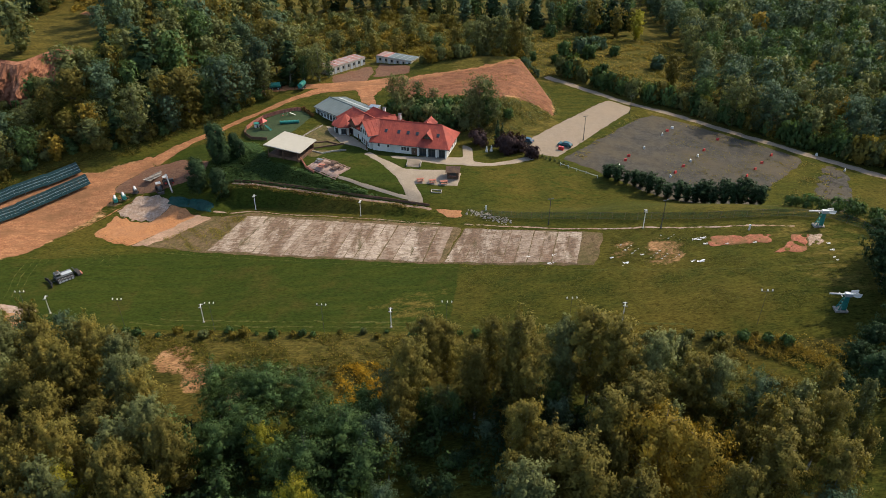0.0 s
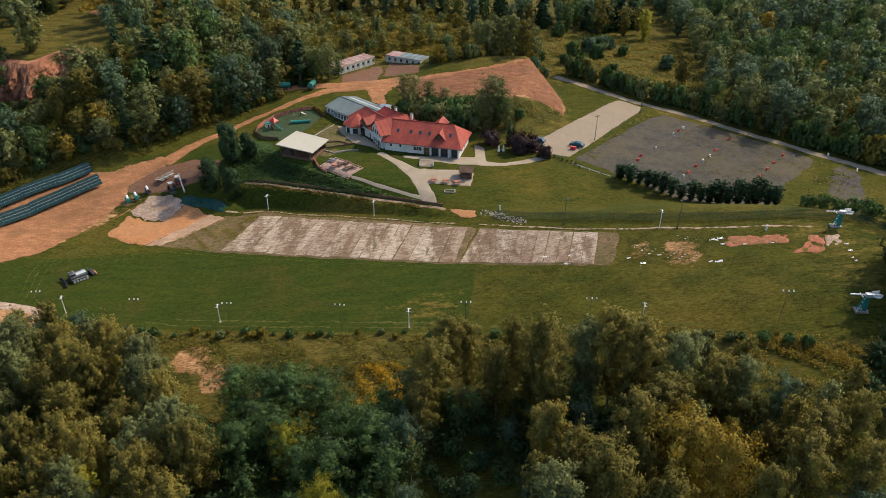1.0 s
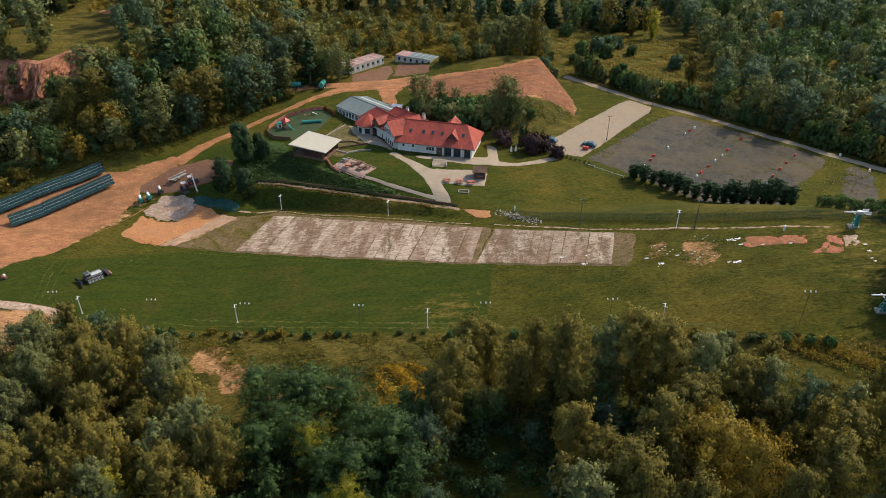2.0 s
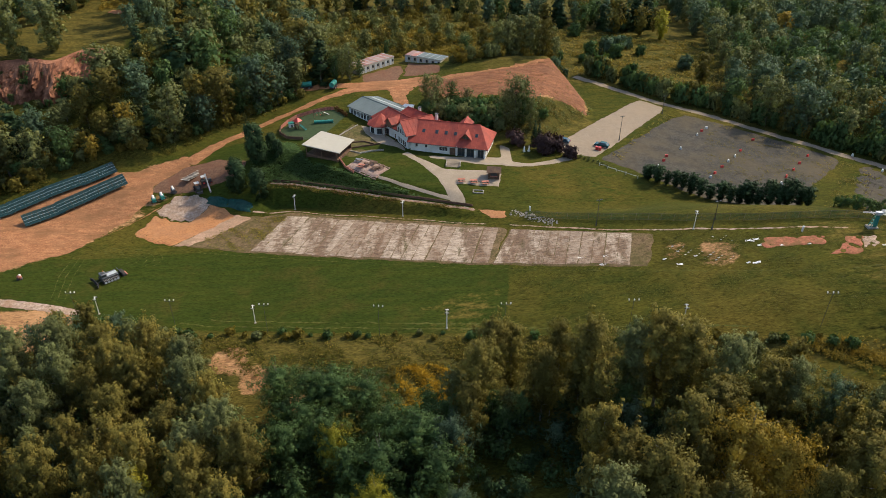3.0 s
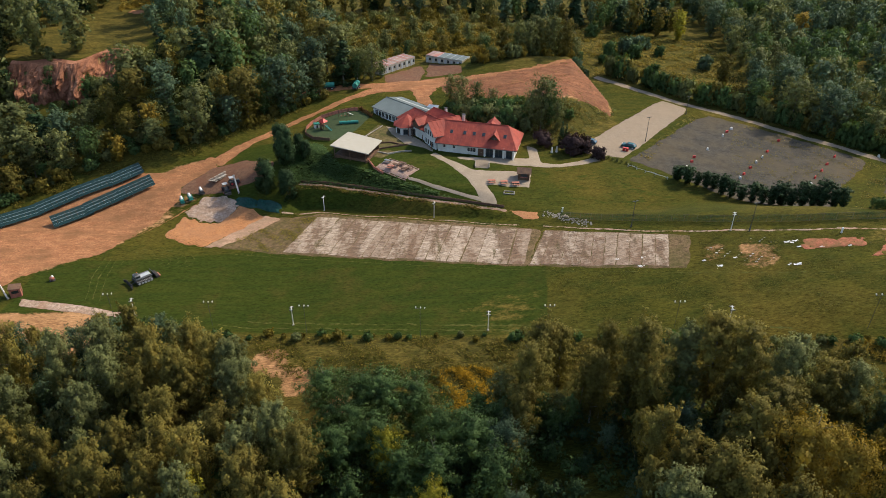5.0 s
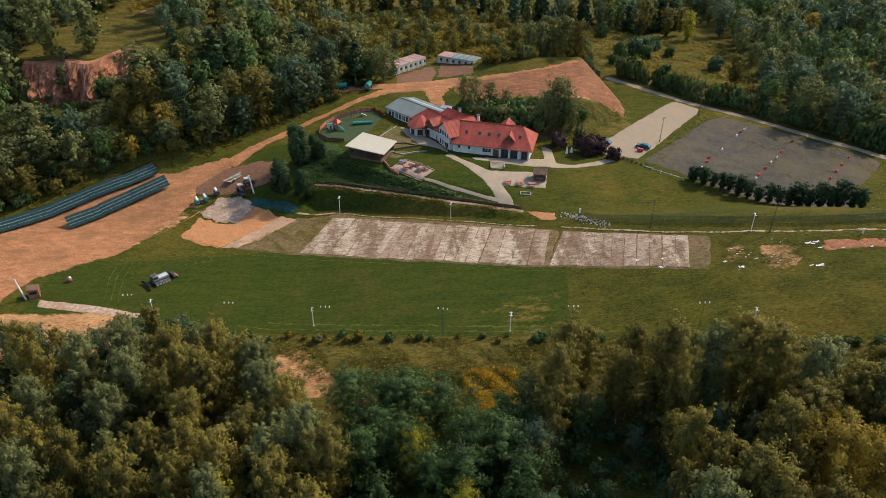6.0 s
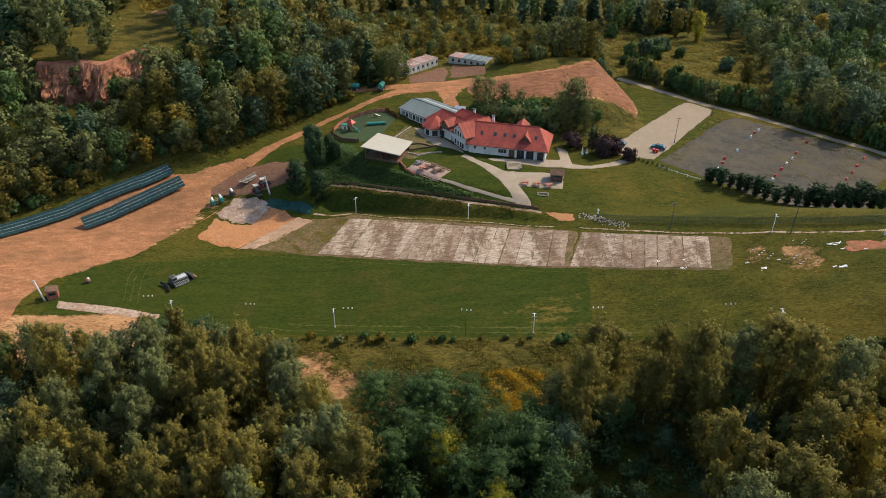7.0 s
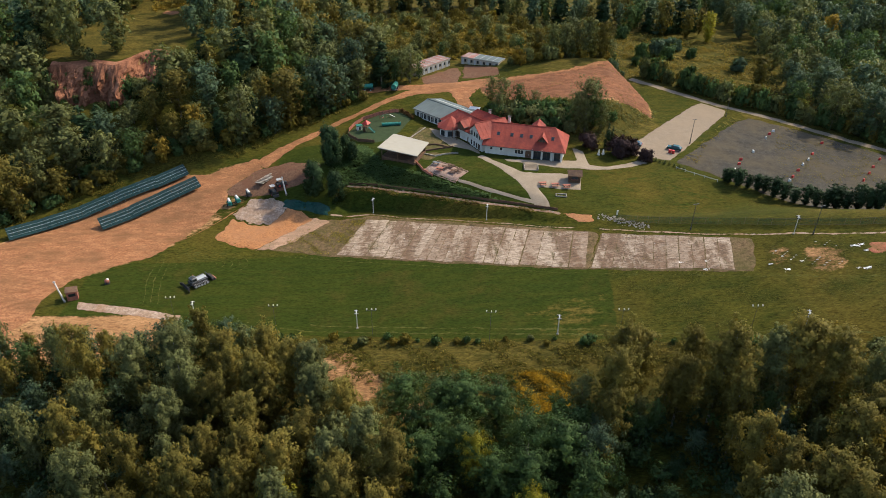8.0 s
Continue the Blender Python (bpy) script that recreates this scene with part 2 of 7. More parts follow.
def panel_material():
    """Blue-black cells with teal put in for reflected sky, between thin pale lines."""
    n = Nodes("solar_cells")
    at = n.where("object")
    brick = n.add("ShaderNodeTexBrick", Scale=1.0)
    brick.offset = 0.0
    for key, value in (("Mortar Size", 0.012), ("Brick Width", 0.33), ("Row Height", 0.33)):
        brick.inputs[key].default_value = value
    brick.inputs["Color1"].default_value = (0.006, 0.024, 0.022, 1)
    brick.inputs["Color2"].default_value = (0.010, 0.032, 0.029, 1)
    brick.inputs["Mortar"].default_value = (0.05, 0.075, 0.075, 1)
    n.link(at, brick.inputs["Vector"])
    m = n.finish(brick.outputs["Color"], 0.3)
    n.bsdf.inputs["Specular IOR Level"].default_value = 0.25
    return m


SOLAR = panel_material()
LEAF_BIRCH = foliage("birch_leaves", (0.046, 0.048, 0.012), (0.138, 0.116, 0.027), (0.21, 0.135, 0.024), 0.30)
LEAF_GOLD = foliage("yellowing_leaves", (0.10, 0.080, 0.014), (0.235, 0.165, 0.028), (0.28, 0.18, 0.025), 0.4)
LEAF_LIME = foliage("bright_yellow_green_leaves", (0.09, 0.105, 0.012), (0.24, 0.22, 0.025), (0.34, 0.26, 0.03), 0.4)
# these three carry extra blue to stand for haze over far woods
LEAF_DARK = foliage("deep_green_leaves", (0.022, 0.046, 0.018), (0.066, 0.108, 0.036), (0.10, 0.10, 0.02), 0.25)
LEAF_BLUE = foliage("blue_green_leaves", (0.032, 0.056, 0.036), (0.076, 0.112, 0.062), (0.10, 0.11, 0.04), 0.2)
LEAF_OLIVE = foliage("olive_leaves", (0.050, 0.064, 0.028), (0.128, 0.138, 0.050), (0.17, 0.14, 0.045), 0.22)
# needles of conifers; also put on broadleaves to stand for shade
LEAF_PINE = foliage("dark_needles_and_shaded_leaves", (0.012, 0.026, 0.012), (0.032, 0.056, 0.022), (0.05, 0.05, 0.02), 0.2, glow=0.12)
LEAF_IVY = foliage("bank_ivy_leaves", (0.026, 0.056, 0.020), (0.084, 0.135, 0.042), (0.08, 0.11, 0.03), 0.2)
LEAF_GRASS = foliage("rough_grass_blades", (0.036, 0.044, 0.006), (0.085, 0.080, 0.010), (0.14, 0.11, 0.02), 0.4)
LEAF_WEED = foliage("dry_weed_leaves", (0.050, 0.050, 0.011), (0.145, 0.118, 0.022), (0.26, 0.17, 0.03), 0.5)
LEAF_ROD = foliage("golden_flower_heads", (0.16, 0.110, 0.012), (0.40, 0.235, 0.018), (0.5, 0.3, 0.02), 0.4)
LEAF_PURPLE = foliage("dark_purple_leaves", (0.020, 0.012, 0.012), (0.055, 0.034, 0.032), (0.06, 0.04, 0.03), 0.2, glow=0.15)
LEAF_RUST = foliage("rusty_leaves", (0.06, 0.034, 0.014), (0.15, 0.085, 0.034), (0.17, 0.09, 0.03), 0.4)

# ---- building helpers ----
def mesh_from(name, verts, faces, material, smooth=False):
    me = bpy.data.meshes.new(name)
    me.from_pydata([tuple(v) for v in verts], [], [tuple(int(i) for i in f) for f in faces])
    me.materials.append(material)
    if smooth:
        me.shade_smooth()
    return me


def quads_mesh(name, verts, material, corners=4, normals=None):
    """Many loose quads or triangles at once: verts is an array of (n * corners, 3), normals of the same shape for soft shading."""
    n = len(verts) // corners
    me = bpy.data.meshes.new(name)
    me.vertices.add(len(verts))
    me.vertices.foreach_set("co", np.ascontiguousarray(verts, dtype=np.float32).ravel())
    me.loops.add(n * corners)
    me.loops.foreach_set("vertex_index", np.arange(n * corners, dtype=np.int32))
    me.polygons.add(n)
    me.polygons.foreach_set("loop_start", np.arange(0, n * corners, corners, dtype=np.int32))
    me.polygons.foreach_set("loop_total", np.full(n, corners, dtype=np.int32))
    me.materials.append(material)
    me.update(calc_edges=True)
    if normals is not None:
        me.normals_split_custom_set_from_vertices(np.ascontiguousarray(normals, dtype=np.float32))
    return me


def part(name, bm, material, parent=None, label=""):
    """One mesh object out of a bmesh or a mesh, under its thing."""
    if isinstance(bm, bmesh.types.BMesh):
        me = bpy.data.meshes.new(name)
        bm.to_mesh(me)
        bm.free()
        me.materials.append(material)
    else:
        me = bm
    ob = new(name, me)
    ob.parent = parent
    return tagged(ob, label)


def thing(name, m, label, category, group="", kind=""):
    ob = new(name)
    ob.empty_display_size = 0.3
    ob.matrix_basis = m
    return tagged(ob, label, category, group, kind)


def on_ground(x, y, turn=0.0, up=0.0):
    return pose(x, y, ground_z(x, y) + up, 0, 0, turn)


def box(bm, cx, cy, cz, sx, sy, sz, turn=0.0, tip=0.0, lean=0.0, bevel=0.0):
    m = pose(cx, cy, cz, tip, lean, turn) @ Matrix.Diagonal((sx, sy, sz, 1))
    made = bmesh.ops.create_cube(bm, size=1, matrix=m)
    if bevel:
        edges = list({e for v in made["verts"] for e in v.link_edges})
        bmesh.ops.bevel(bm, geom=edges, offset=bevel, segments=1, affect="EDGES")
    return bm


def boxed(cx, cy, cz, sx, sy, sz, turn=0.0, tip=0.0, lean=0.0, bevel=0.0):
    return box(bmesh.new(), cx, cy, cz, sx, sy, sz, turn, tip, lean, bevel)


def rod(bm, a, b, r1, r2=None, sides=8):
    a, b = Vector(a), Vector(b)
    r2 = r1 if r2 is None else r2
    d = b - a
    m = Matrix.Translation((a + b) / 2) @ d.to_track_quat("Z", "Y").to_matrix().to_4x4()
    bmesh.ops.create_cone(bm, cap_ends=True, segments=sides, radius1=r1, radius2=r2, depth=d.length, matrix=m)
    return bm


def rodded(a, b, r1, r2=None, sides=8):
    return rod(bmesh.new(), a, b, r1, r2, sides)


def solid(bm, outline, z0, z1):
    """A prism over an outline of (x, y)."""
    low = [bm.verts.new((x, y, z0)) for x, y in outline]
    top = [bm.verts.new((x, y, z1)) for x, y in outline]
    n = len(outline)
    bm.faces.new(top)
    bm.faces.new(low[::-1])
    for i in range(n):
        bm.faces.new((low[i], low[(i + 1) % n], top[(i + 1) % n], top[i]))
    return bm


def slab(bm, corners, thick):
    """A sheet of the given corners in space, with thickness downwards."""
    top = [bm.verts.new(c) for c in corners]
    low = [bm.verts.new((c[0], c[1], c[2] - thick)) for c in corners]
    n = len(corners)
    bm.faces.new(top)
    bm.faces.new(low[::-1])
    for i in range(n):
        bm.faces.new((low[i], low[(i + 1) % n], top[(i + 1) % n], top[i]))
    return bm


def wiggle(x, y, size):
    return size * (np.sin(x * 1.1 + 2 * np.sin(y * 0.37)) + 0.6 * np.sin(y * 2.3 + x * 0.7) + 0.5 * np.sin(x * 4.1 - y * 3.3)) / 2


def inside(px, py, outline):
    """Which of the points lie within the outline."""
    hit = np.zeros(np.shape(px), bool)
    n = len(outline)
    for i in range(n):
        (x1, y1), (x2, y2) = outline[i], outline[(i + 1) % n]
        if y1 != y2:
            hit ^= ((y1 > py) != (y2 > py)) & (px < (x2 - x1) * (py - y1) / (y2 - y1) + x1)
    return hit


def draped(name, outline, material, label, category="", up=0.07, step=0.8, ragged=0.6, kind="structure", angle=0.0, holes=-9.0):
    """A sheet over the ground within an outline, its rim wandering a little, with its edges turned down into the soil."""
    c, s = math.cos(radians(angle)), math.sin(radians(angle))
    spun = [(x * c + y * s, -x * s + y * c) for x, y in outline]
    xs = [p[0] for p in spun]
    ys = [p[1] for p in spun]
    nx, ny = int((max(xs) - min(xs)) / step) + 3, int((max(ys) - min(ys)) / step) + 3
    u = min(xs) - step + np.arange(nx) * step
    v = min(ys) - step + np.arange(ny) * step
    U, V = np.meshgrid(u, v, indexing="ij")
    cu, cv = (U[:-1, :-1] + step / 2), (V[:-1, :-1] + step / 2)
    keep = inside(cu + wiggle(cu, cv, ragged), cv + wiggle(cv + 9, cu, ragged), spun)
    keep &= sum(np.sin(a * cu + b * cv + q) for a, b, q in ((1.9, 0.7, 0), (-0.8, 2.3, 1), (1.3, -1.7, 2), (3.1, 2.2, 3), (-2.9, 3.3, 4), (0.6, 0.9, 5))) > holes
    X, Y = U * c - V * s, U * s + V * c
    # rim vertices are pulled toward the true line by smoothing
    used = np.zeros(U.shape, int)
    for a, b in ((0, 0), (1, 0), (0, 1), (1, 1)):
        used[a:a + nx - 1, b:b + ny - 1] += keep
    inner = used == 4
    X2, Y2 = X.copy(), Y.copy()
    rim = (used > 0) & ~inner
    total, sx, sy = np.zeros(U.shape), np.zeros(U.shape), np.zeros(U.shape)
    for a, b in ((1, 0), (-1, 0), (0, 1), (0, -1)):
        on = np.roll(used > 0, (a, b), (0, 1))
        total += on
        sx += on * np.roll(X, (a, b), (0, 1))
        sy += on * np.roll(Y, (a, b), (0, 1))
    X2[rim] = 0.4 * X[rim] + 0.6 * (sx / np.maximum(total, 1))[rim]
    Y2[rim] = 0.4 * Y[rim] + 0.6 * (sy / np.maximum(total, 1))[rim]
    for _ in range(3):
        total, sx, sy = np.zeros(U.shape), np.zeros(U.shape), np.zeros(U.shape)
        for a, b in ((1, 0), (-1, 0), (0, 1), (0, -1)):
            on = np.roll(rim, (a, b), (0, 1))
            total += on
            sx += on * np.roll(X2, (a, b), (0, 1))
            sy += on * np.roll(Y2, (a, b), (0, 1))
        ok = rim & (total >= 2)
        X2[ok] = 0.5 * X2[ok] + 0.5 * (sx / np.maximum(total, 1))[ok]
        Y2[ok] = 0.5 * Y2[ok] + 0.5 * (sy / np.maximum(total, 1))[ok]
    Z = height(X2, Y2) + np.where(rim, 0.012 if up < 0.1 else up * 0.3, up)
    index = -np.ones(U.shape, int)
    index[used > 0] = np.arange((used > 0).sum())
    verts = np.stack([X2, Y2, Z], -1)[used > 0]
    i, j = np.nonzero(keep)
    faces = np.stack([index[i, j], index[i + 1, j], index[i + 1, j + 1], index[i, j + 1]], -1)
    ob = new(name, mesh_from(name, verts, faces, material, True))
    return tagged(ob, label, category or name.replace("_", " "), "", kind)


def ribbon_outline(line, width):
    """The outline of a band of the given width along a line."""
    left, right = [], []
    for i, (x, y) in enumerate(line):
        a, b = line[max(i - 1, 0)], line[min(i + 1, len(line) - 1)]
        d = math.hypot(b[0] - a[0], b[1] - a[1])
        nx, ny = -(b[1] - a[1]) / d, (b[0] - a[0]) / d
        w = (width[i] if isinstance(width, (list, tuple)) else width) / 2
        left.append((x + nx * w, y + ny * w))
        right.append((x - nx * w, y - ny * w))
    return left + right[::-1]

# ---- the lie of the land ----
def ease(a, b, v):
    s = np.clip((np.asarray(v, float) - a) / (b - a), 0, 1)
    return s * s * (3 - 2 * s)


def ski(x):
    """Height of the ski slope, which climbs to the east."""
    kx = [-400, -120, -90, -60, -30, 0, 30, 57, 75, 110, 400]
    kz = [-12, -10.6, -10.0, -9.3, -5.7, -2.2, 3.6, 8.6, 10.8, 11.5, 8]
    x = np.asarray(x, float)
    return sum(np.interp(x + d, kx, kz) for d in (-9, -4, 0, 4, 9)) / 5


def bank_line(x):
    kx = [-400, -130, -95, -52, -22, 7, 18, 48, 70, 130, 400]
    ky = [160, 156, 154, 158, 152, 145, 138, 131, 126, 108, 60]
    x = np.asarray(x, float)
    return sum(np.interp(x + d, kx, ky) for d in (-4, 0, 4)) / 3


def quarry_line(x):
    return 202.6 + 7.5 * ease(-132, -124, x) + 0.9 * np.sin(x * 0.35)


def kerb_line(x):
    return np.interp(x, [-70, -57.5, -48.8, -39.2, -26.9, -15.2, -2.5, 10], [171, 168, 166.2, 162.4, 158, 154, 149.6, 146])


def run_foot(x):
    """Lower edge of the kept run, where a line of bushes stands."""
    return np.interp(x, [-130, -66, -44, -20, -4, 20, 45, 80], [117, 112.2, 108.2, 104.8, 102.2, 97.8, 93, 86])


def upland(x, y):
    """House terrace, car park, spoil mound, quarry hill and the country behind."""
    kx = [-400, -130, -100, -85, -70, -57, -38, 0, 30, 60, 95, 115, 160, 400]
    kz = [-8, -7, -6.0, -5.2, -1.4, 1.0, 1.3, 1.0, -0.2, -0.8, -2.6, -4.0, -5, -6]
    z = sum(np.interp(x + d, kx, kz) for d in (-5, 0, 5)) / 3
    west = 1 - ease(-12, 12, x)
    z = z + 3.2 * ease(196, 232, y) * west + 1.5 * ease(235, 300, y)
    z = z - 1.6 * (1 - ease(148, 172, y)) * ease(-75, -40, x) * (1 - ease(20, 60, x))
    # spoil mound behind the house: a gently rising top, an eroded face tilting east, a steep front and east flank
    top = 6.0 + 0.085 * (y - 207) - 0.11 * np.maximum(0, 5 - x)
    tilted = 8.9 - 0.2844 * (x - 27.4) + 0.1485 * (y - 240.7)
    crest = ((27.4 - x) * 28.7 + (240.7 - y) * 9.1) / 30.1
    tilted = tilted + 1.3 * np.minimum(crest, 0)
    front = 0.43 * (y - np.interp(x, [-24, 0, 13, 21, 27, 34, 38], [205, 197, 188.5, 192, 199, 207, 214]))
    back_ = 9.0 - 0.45 * (y - 244)
    mound = np.minimum(np.minimum(top, tilted), np.minimum(front, back_)) - z
    z = z + np.clip(mound, 0, 12) * ease(-34, -2, x)
    # quarry hill with its cut face
    cut = quarry_line(x) + 1.6
    hill = 1 - ease(-112, -62, x)
    face = 9.5 * ease(cut, cut + 6.0, y) * (1 - ease(-122, -112, x)) * ease(-175, -152, x)
    gentle = 9.5 * ease(192, 232, y)
    inside = (1 - ease(-122, -112, x)) * ease(-175, -152, x)
    z = z + hill * (13.5 * ease(172, 207, y) + gentle * (1 - inside)) + face + 3 * hill * ease(225, 300, y)
    return z


def height(x, y):
    x, y = np.asarray(x, float), np.asarray(y, float)
    edge = bank_line(x)
    wide = np.interp(x, [-110, -70, -45, -20, 0, 20, 45, 75], [22, 20, 17, 8, 5, 12, 24, 30])
    s = ease(0, 1, (y - edge) / wide)
    # steep scarp below the stone kerb on the house side
    kerb = kerb_line(x)
    scarp = 0.46 * ease(kerb - 3.1, kerb - 2.4, y) + 0.06 * ease(kerb - 2.3, kerb - 0.2, y) + 0.48 * ease(0, 1, (y - kerb) / np.interp(x, [-50, -25], [11, 5.5]))
    steep = ease(-63, -56, x) * (1 - ease(-5, 3, x))
    s = s * (1 - steep) + scarp * steep
    low = ski(x) - 2.5 * (1 - ease(84, 101, y)) - 3 * (1 - ease(40, 90, y))
    z = low * (1 - s) + upland(x, y) * s
    rough = 0.12 * np.sin(x * 0.31 + 1.3 * np.sin(y * 0.17)) * np.sin(y * 0.27 + 0.8 * np.sin(x * 0.11))
    far = ease(420, 900, np.hypot(x, y - 150))
    return (z + rough) * (1 - far)


def ground_z(x, y):
    return float(height(x, y))


# ---- outlines of the bare areas ----
YARD = [(-175, 96), (-140, 104), (-122.5, 112), (-120.5, 119), (-121, 128), (-117, 134), (-110.6, 137.8), (-101.5, 144), (-95.7, 156), (-90.5, 166),
        (-91, 171), (-86, 176.5), (-82, 179), (-86, 184), (-94, 181), (-99, 177), (-108, 178), (-124, 168), (-138, 156), (-146, 146), (-175, 128)]
ROAD = [(-84, 180.5), (-78.5, 188), (-71, 196), (-64.5, 203.3), (-55, 210.8), (-48.3, 217), (-41, 222), (-30.5, 225.5), (-19, 229), (-7, 234), (6, 240), (18, 243)][:9] + [(-12, 230)]
BED_WEST = [(-75.6, 144.8), (-66, 142.6), (-53.3, 139.2), (-39, 135.4), (-25.5, 131.8), (-12.6, 128.4), (0, 125), (4.8, 139.4), (-2.9, 143.4), (-12.4, 146.4), (-26.6, 151.3), (-41.6, 156), (-51, 159.6), (-61.4, 158.8)]
BED_EAST = [(-0.5, 125), (11.3, 121.6), (22.2, 118), (31, 115.6), (35.2, 127.4), (25.1, 131.8), (13.4, 136), (5.2, 139.3)]
MOUND_TOP = [(-16, 215), (-8, 212), (2, 210.5), (10, 209), (17, 208.4), (23, 210.5), (29, 210), (34.5, 208.5), (37, 211), (35, 219), (32, 229), (29, 240), (26, 241), (16.5, 235.5), (7, 231.4), (-1, 229.6), (-9, 228), (-20, 225)]


PATCHES = [[(33, 116), (37.4, 114.2), (41.8, 123.6), (36.2, 125)], [(39.4, 113.9), (47.2, 111.6), (50.6, 120.6), (42.6, 124.2)]]


# ---- the ground, one sheet to the horizon ----
def make_ground():
    near_x = np.arange(-190, 165.1, 1.2)
    near_y = np.concatenate([np.arange(70, 143, 1.3), np.arange(143, 172, 0.7), np.arange(172, 320.1, 1.3)])
    xs = np.concatenate([[-4000, -2000, -1000, -600, -400, -300, -250, -220, -200], near_x, [175, 190, 210, 250, 300, 400, 600, 1000, 2000, 4000]])
    ys = np.concatenate([[-4000, -2000, -900, -400, -150, -60, -20, 10, 30, 40, 50, 55, 60, 65], near_y, [330, 345, 365, 395, 430, 500, 600, 900, 1600, 2800, 4600]])
    X, Y = np.meshgrid(xs, ys, indexing="ij")
    Z = height(X, Y)
    nx, ny = X.shape
    idx = np.arange(nx * ny).reshape(nx, ny)
    faces = np.stack([idx[:-1, :-1], idx[1:, :-1], idx[1:, 1:], idx[:-1, 1:]], -1).reshape(-1, 4)
    me = mesh_from("ground", np.stack([X, Y, Z], -1).reshape(-1, 3), faces, GROUND, True)
    below = bank_line(X) - Y
    # mown run in the lower west, rough grass elsewhere
    mown = ease(0, 3, below - 13) * ease(-1, 1, Y - run_foot(X)) * (1 - ease(1.5, 3.5, X - 0.1 * (Y - 114))) * ease(-118, -112, X)
    lawn = ease(0, 6, -below) * (1 - ease(70, 76, X)) * ease(-85, -75, X) * (1 - ease(186, 194, Y)) * (0.42 + 0.3 * (1 - ease(-12, 0, X)))
    mown = np.maximum(mown, lawn)
    fall = ease(84, 87, Y) * (1 - ease(-1.5, 0.5, Y - run_foot(X)))
    far = ease(225, 245, Y) * (1 - ease(70, 100, X))
    verge = ease(196, 203, Y) * ease(60, 70, X) * 0.5
    weeds = np.maximum(np.maximum(fall * 0.75, far * 0.55), verge)
    weeds = np.maximum(weeds, ease(56, 70, X) * (1 - ease(128, 150, Y)) * ease(96, 99, Y) * 0.45)
    weeds = np.maximum(weeds, 0.46 * ease(-26, -8, X) * (1 - ease(1, 3, X)) * (1 - ease(112, 122, Y)) * ease(99, 103, Y))
    weeds = np.maximum(weeds, 0.75 * ease(210, 214, Y) * (1 - ease(-116, -110, X)))
    weeds = np.maximum(weeds, 0.6 * ease(186, 190, Y) * (1 - ease(244, 248, Y)) * ease(-4, 6, X) * (1 - ease(34, 40, X)))
    soil = np.zeros_like(X)
    soil = np.maximum(soil, ease(-128, -120, X) * (1 - ease(-95, -85, X)) * ease(100, 108, Y) * (1 - ease(118, 121, Y)) * 0.8)
    yard = 1.3 * np.exp(-((X + 52.4) / 3.6) ** 2 - ((Y - 101) / 4.2) ** 2) + 1.2 * np.exp(-((X + 46) / 2.8) ** 2 - ((Y - 95.5) / 3.0) ** 2) + np.exp(-((X + 38) / 2.6) ** 2 - ((Y - 90) / 2.4) ** 2)
    soil = np.maximum(soil, yard)
    soil = np.maximum(soil, ease(0, 1, np.abs(height(X + 1, Y) - height(X - 1, Y)) + np.abs(height(X, Y + 1) - height(X, Y - 1)) - 3.0) * 0.8 * ease(195, 200, Y))
    # worn sand spreading beyond the rim of the bare areas
    for outline, amount in ((YARD, 0.85), (ribbon_outline(ROAD, 2.6), 0.6), (MOUND_TOP, 0.8), ([(-114, 137), (-104, 143.4), (-96, 152.4), (-88.2, 161.4), (-83, 167), (-91, 168.5), (-98, 156), (-103, 146), (-112, 140)], 0.5), (BED_WEST, 0.35), (BED_EAST, 0.35), (PATCHES[0], 0.47), (PATCHES[1], 0.56)):
        soft = inside(X, Y, outline).astype(float)
        for _ in range(3):
            soft = (soft + np.roll(soft, 1, 0) + np.roll(soft, -1, 0) + np.roll(soft, 1, 1) + np.roll(soft, -1, 1)) / 5
        soil = np.maximum(soil, soft * amount)
    cover = np.stack([mown, weeds, soil, np.ones_like(mown)], -1).reshape(-1).astype(np.float32)
    layer = me.color_attributes.new("cover", "FLOAT_COLOR", "POINT")
    layer.data.foreach_set("color", cover)
    return tagged(new("ground", me), "rolling grass, weeds and sandy soil of a small valley", "ground", "", "structure")



# sandy yard and the track that climbs to the back
make_ground()
draped("yard", YARD, TRACK, "wide bare yard of rutted orange sand", "sandy yard", step=0.6, ragged=0.9)
draped("road", ribbon_outline(ROAD, [5.5, 3.6, 2.6, 2.4, 2.4, 2.8, 4, 7, 8, 5]), TRACK, "narrow sandy track climbing past the trees", "track", up=0.1, step=0.6, ragged=0.35)
draped("road", ribbon_outline([(-27, 228), (-37, 226.6), (-46, 225.2), (-56, 224.4), (-66, 223)], [5, 4.6, 4.4, 4, 4]), TRACK, "sandy road running off behind the trees", "road", up=0.12, step=0.6, ragged=0.35)
draped("spoil_mound_top", MOUND_TOP, REDSOIL,
       "bare reddish sand on the flat top of a spoil mound", "bare mound", up=0.09, step=0.7, ragged=2.2)
draped("driveway", ribbon_outline([(-27, 226), (-24.5, 217), (-22.4, 209.5), (-21.5, 206)], [6, 3.5, 3.2, 3.4]), TRACK, "sandy drive down to the back of the house", "driveway", up=0.09, step=0.5, ragged=0.3)
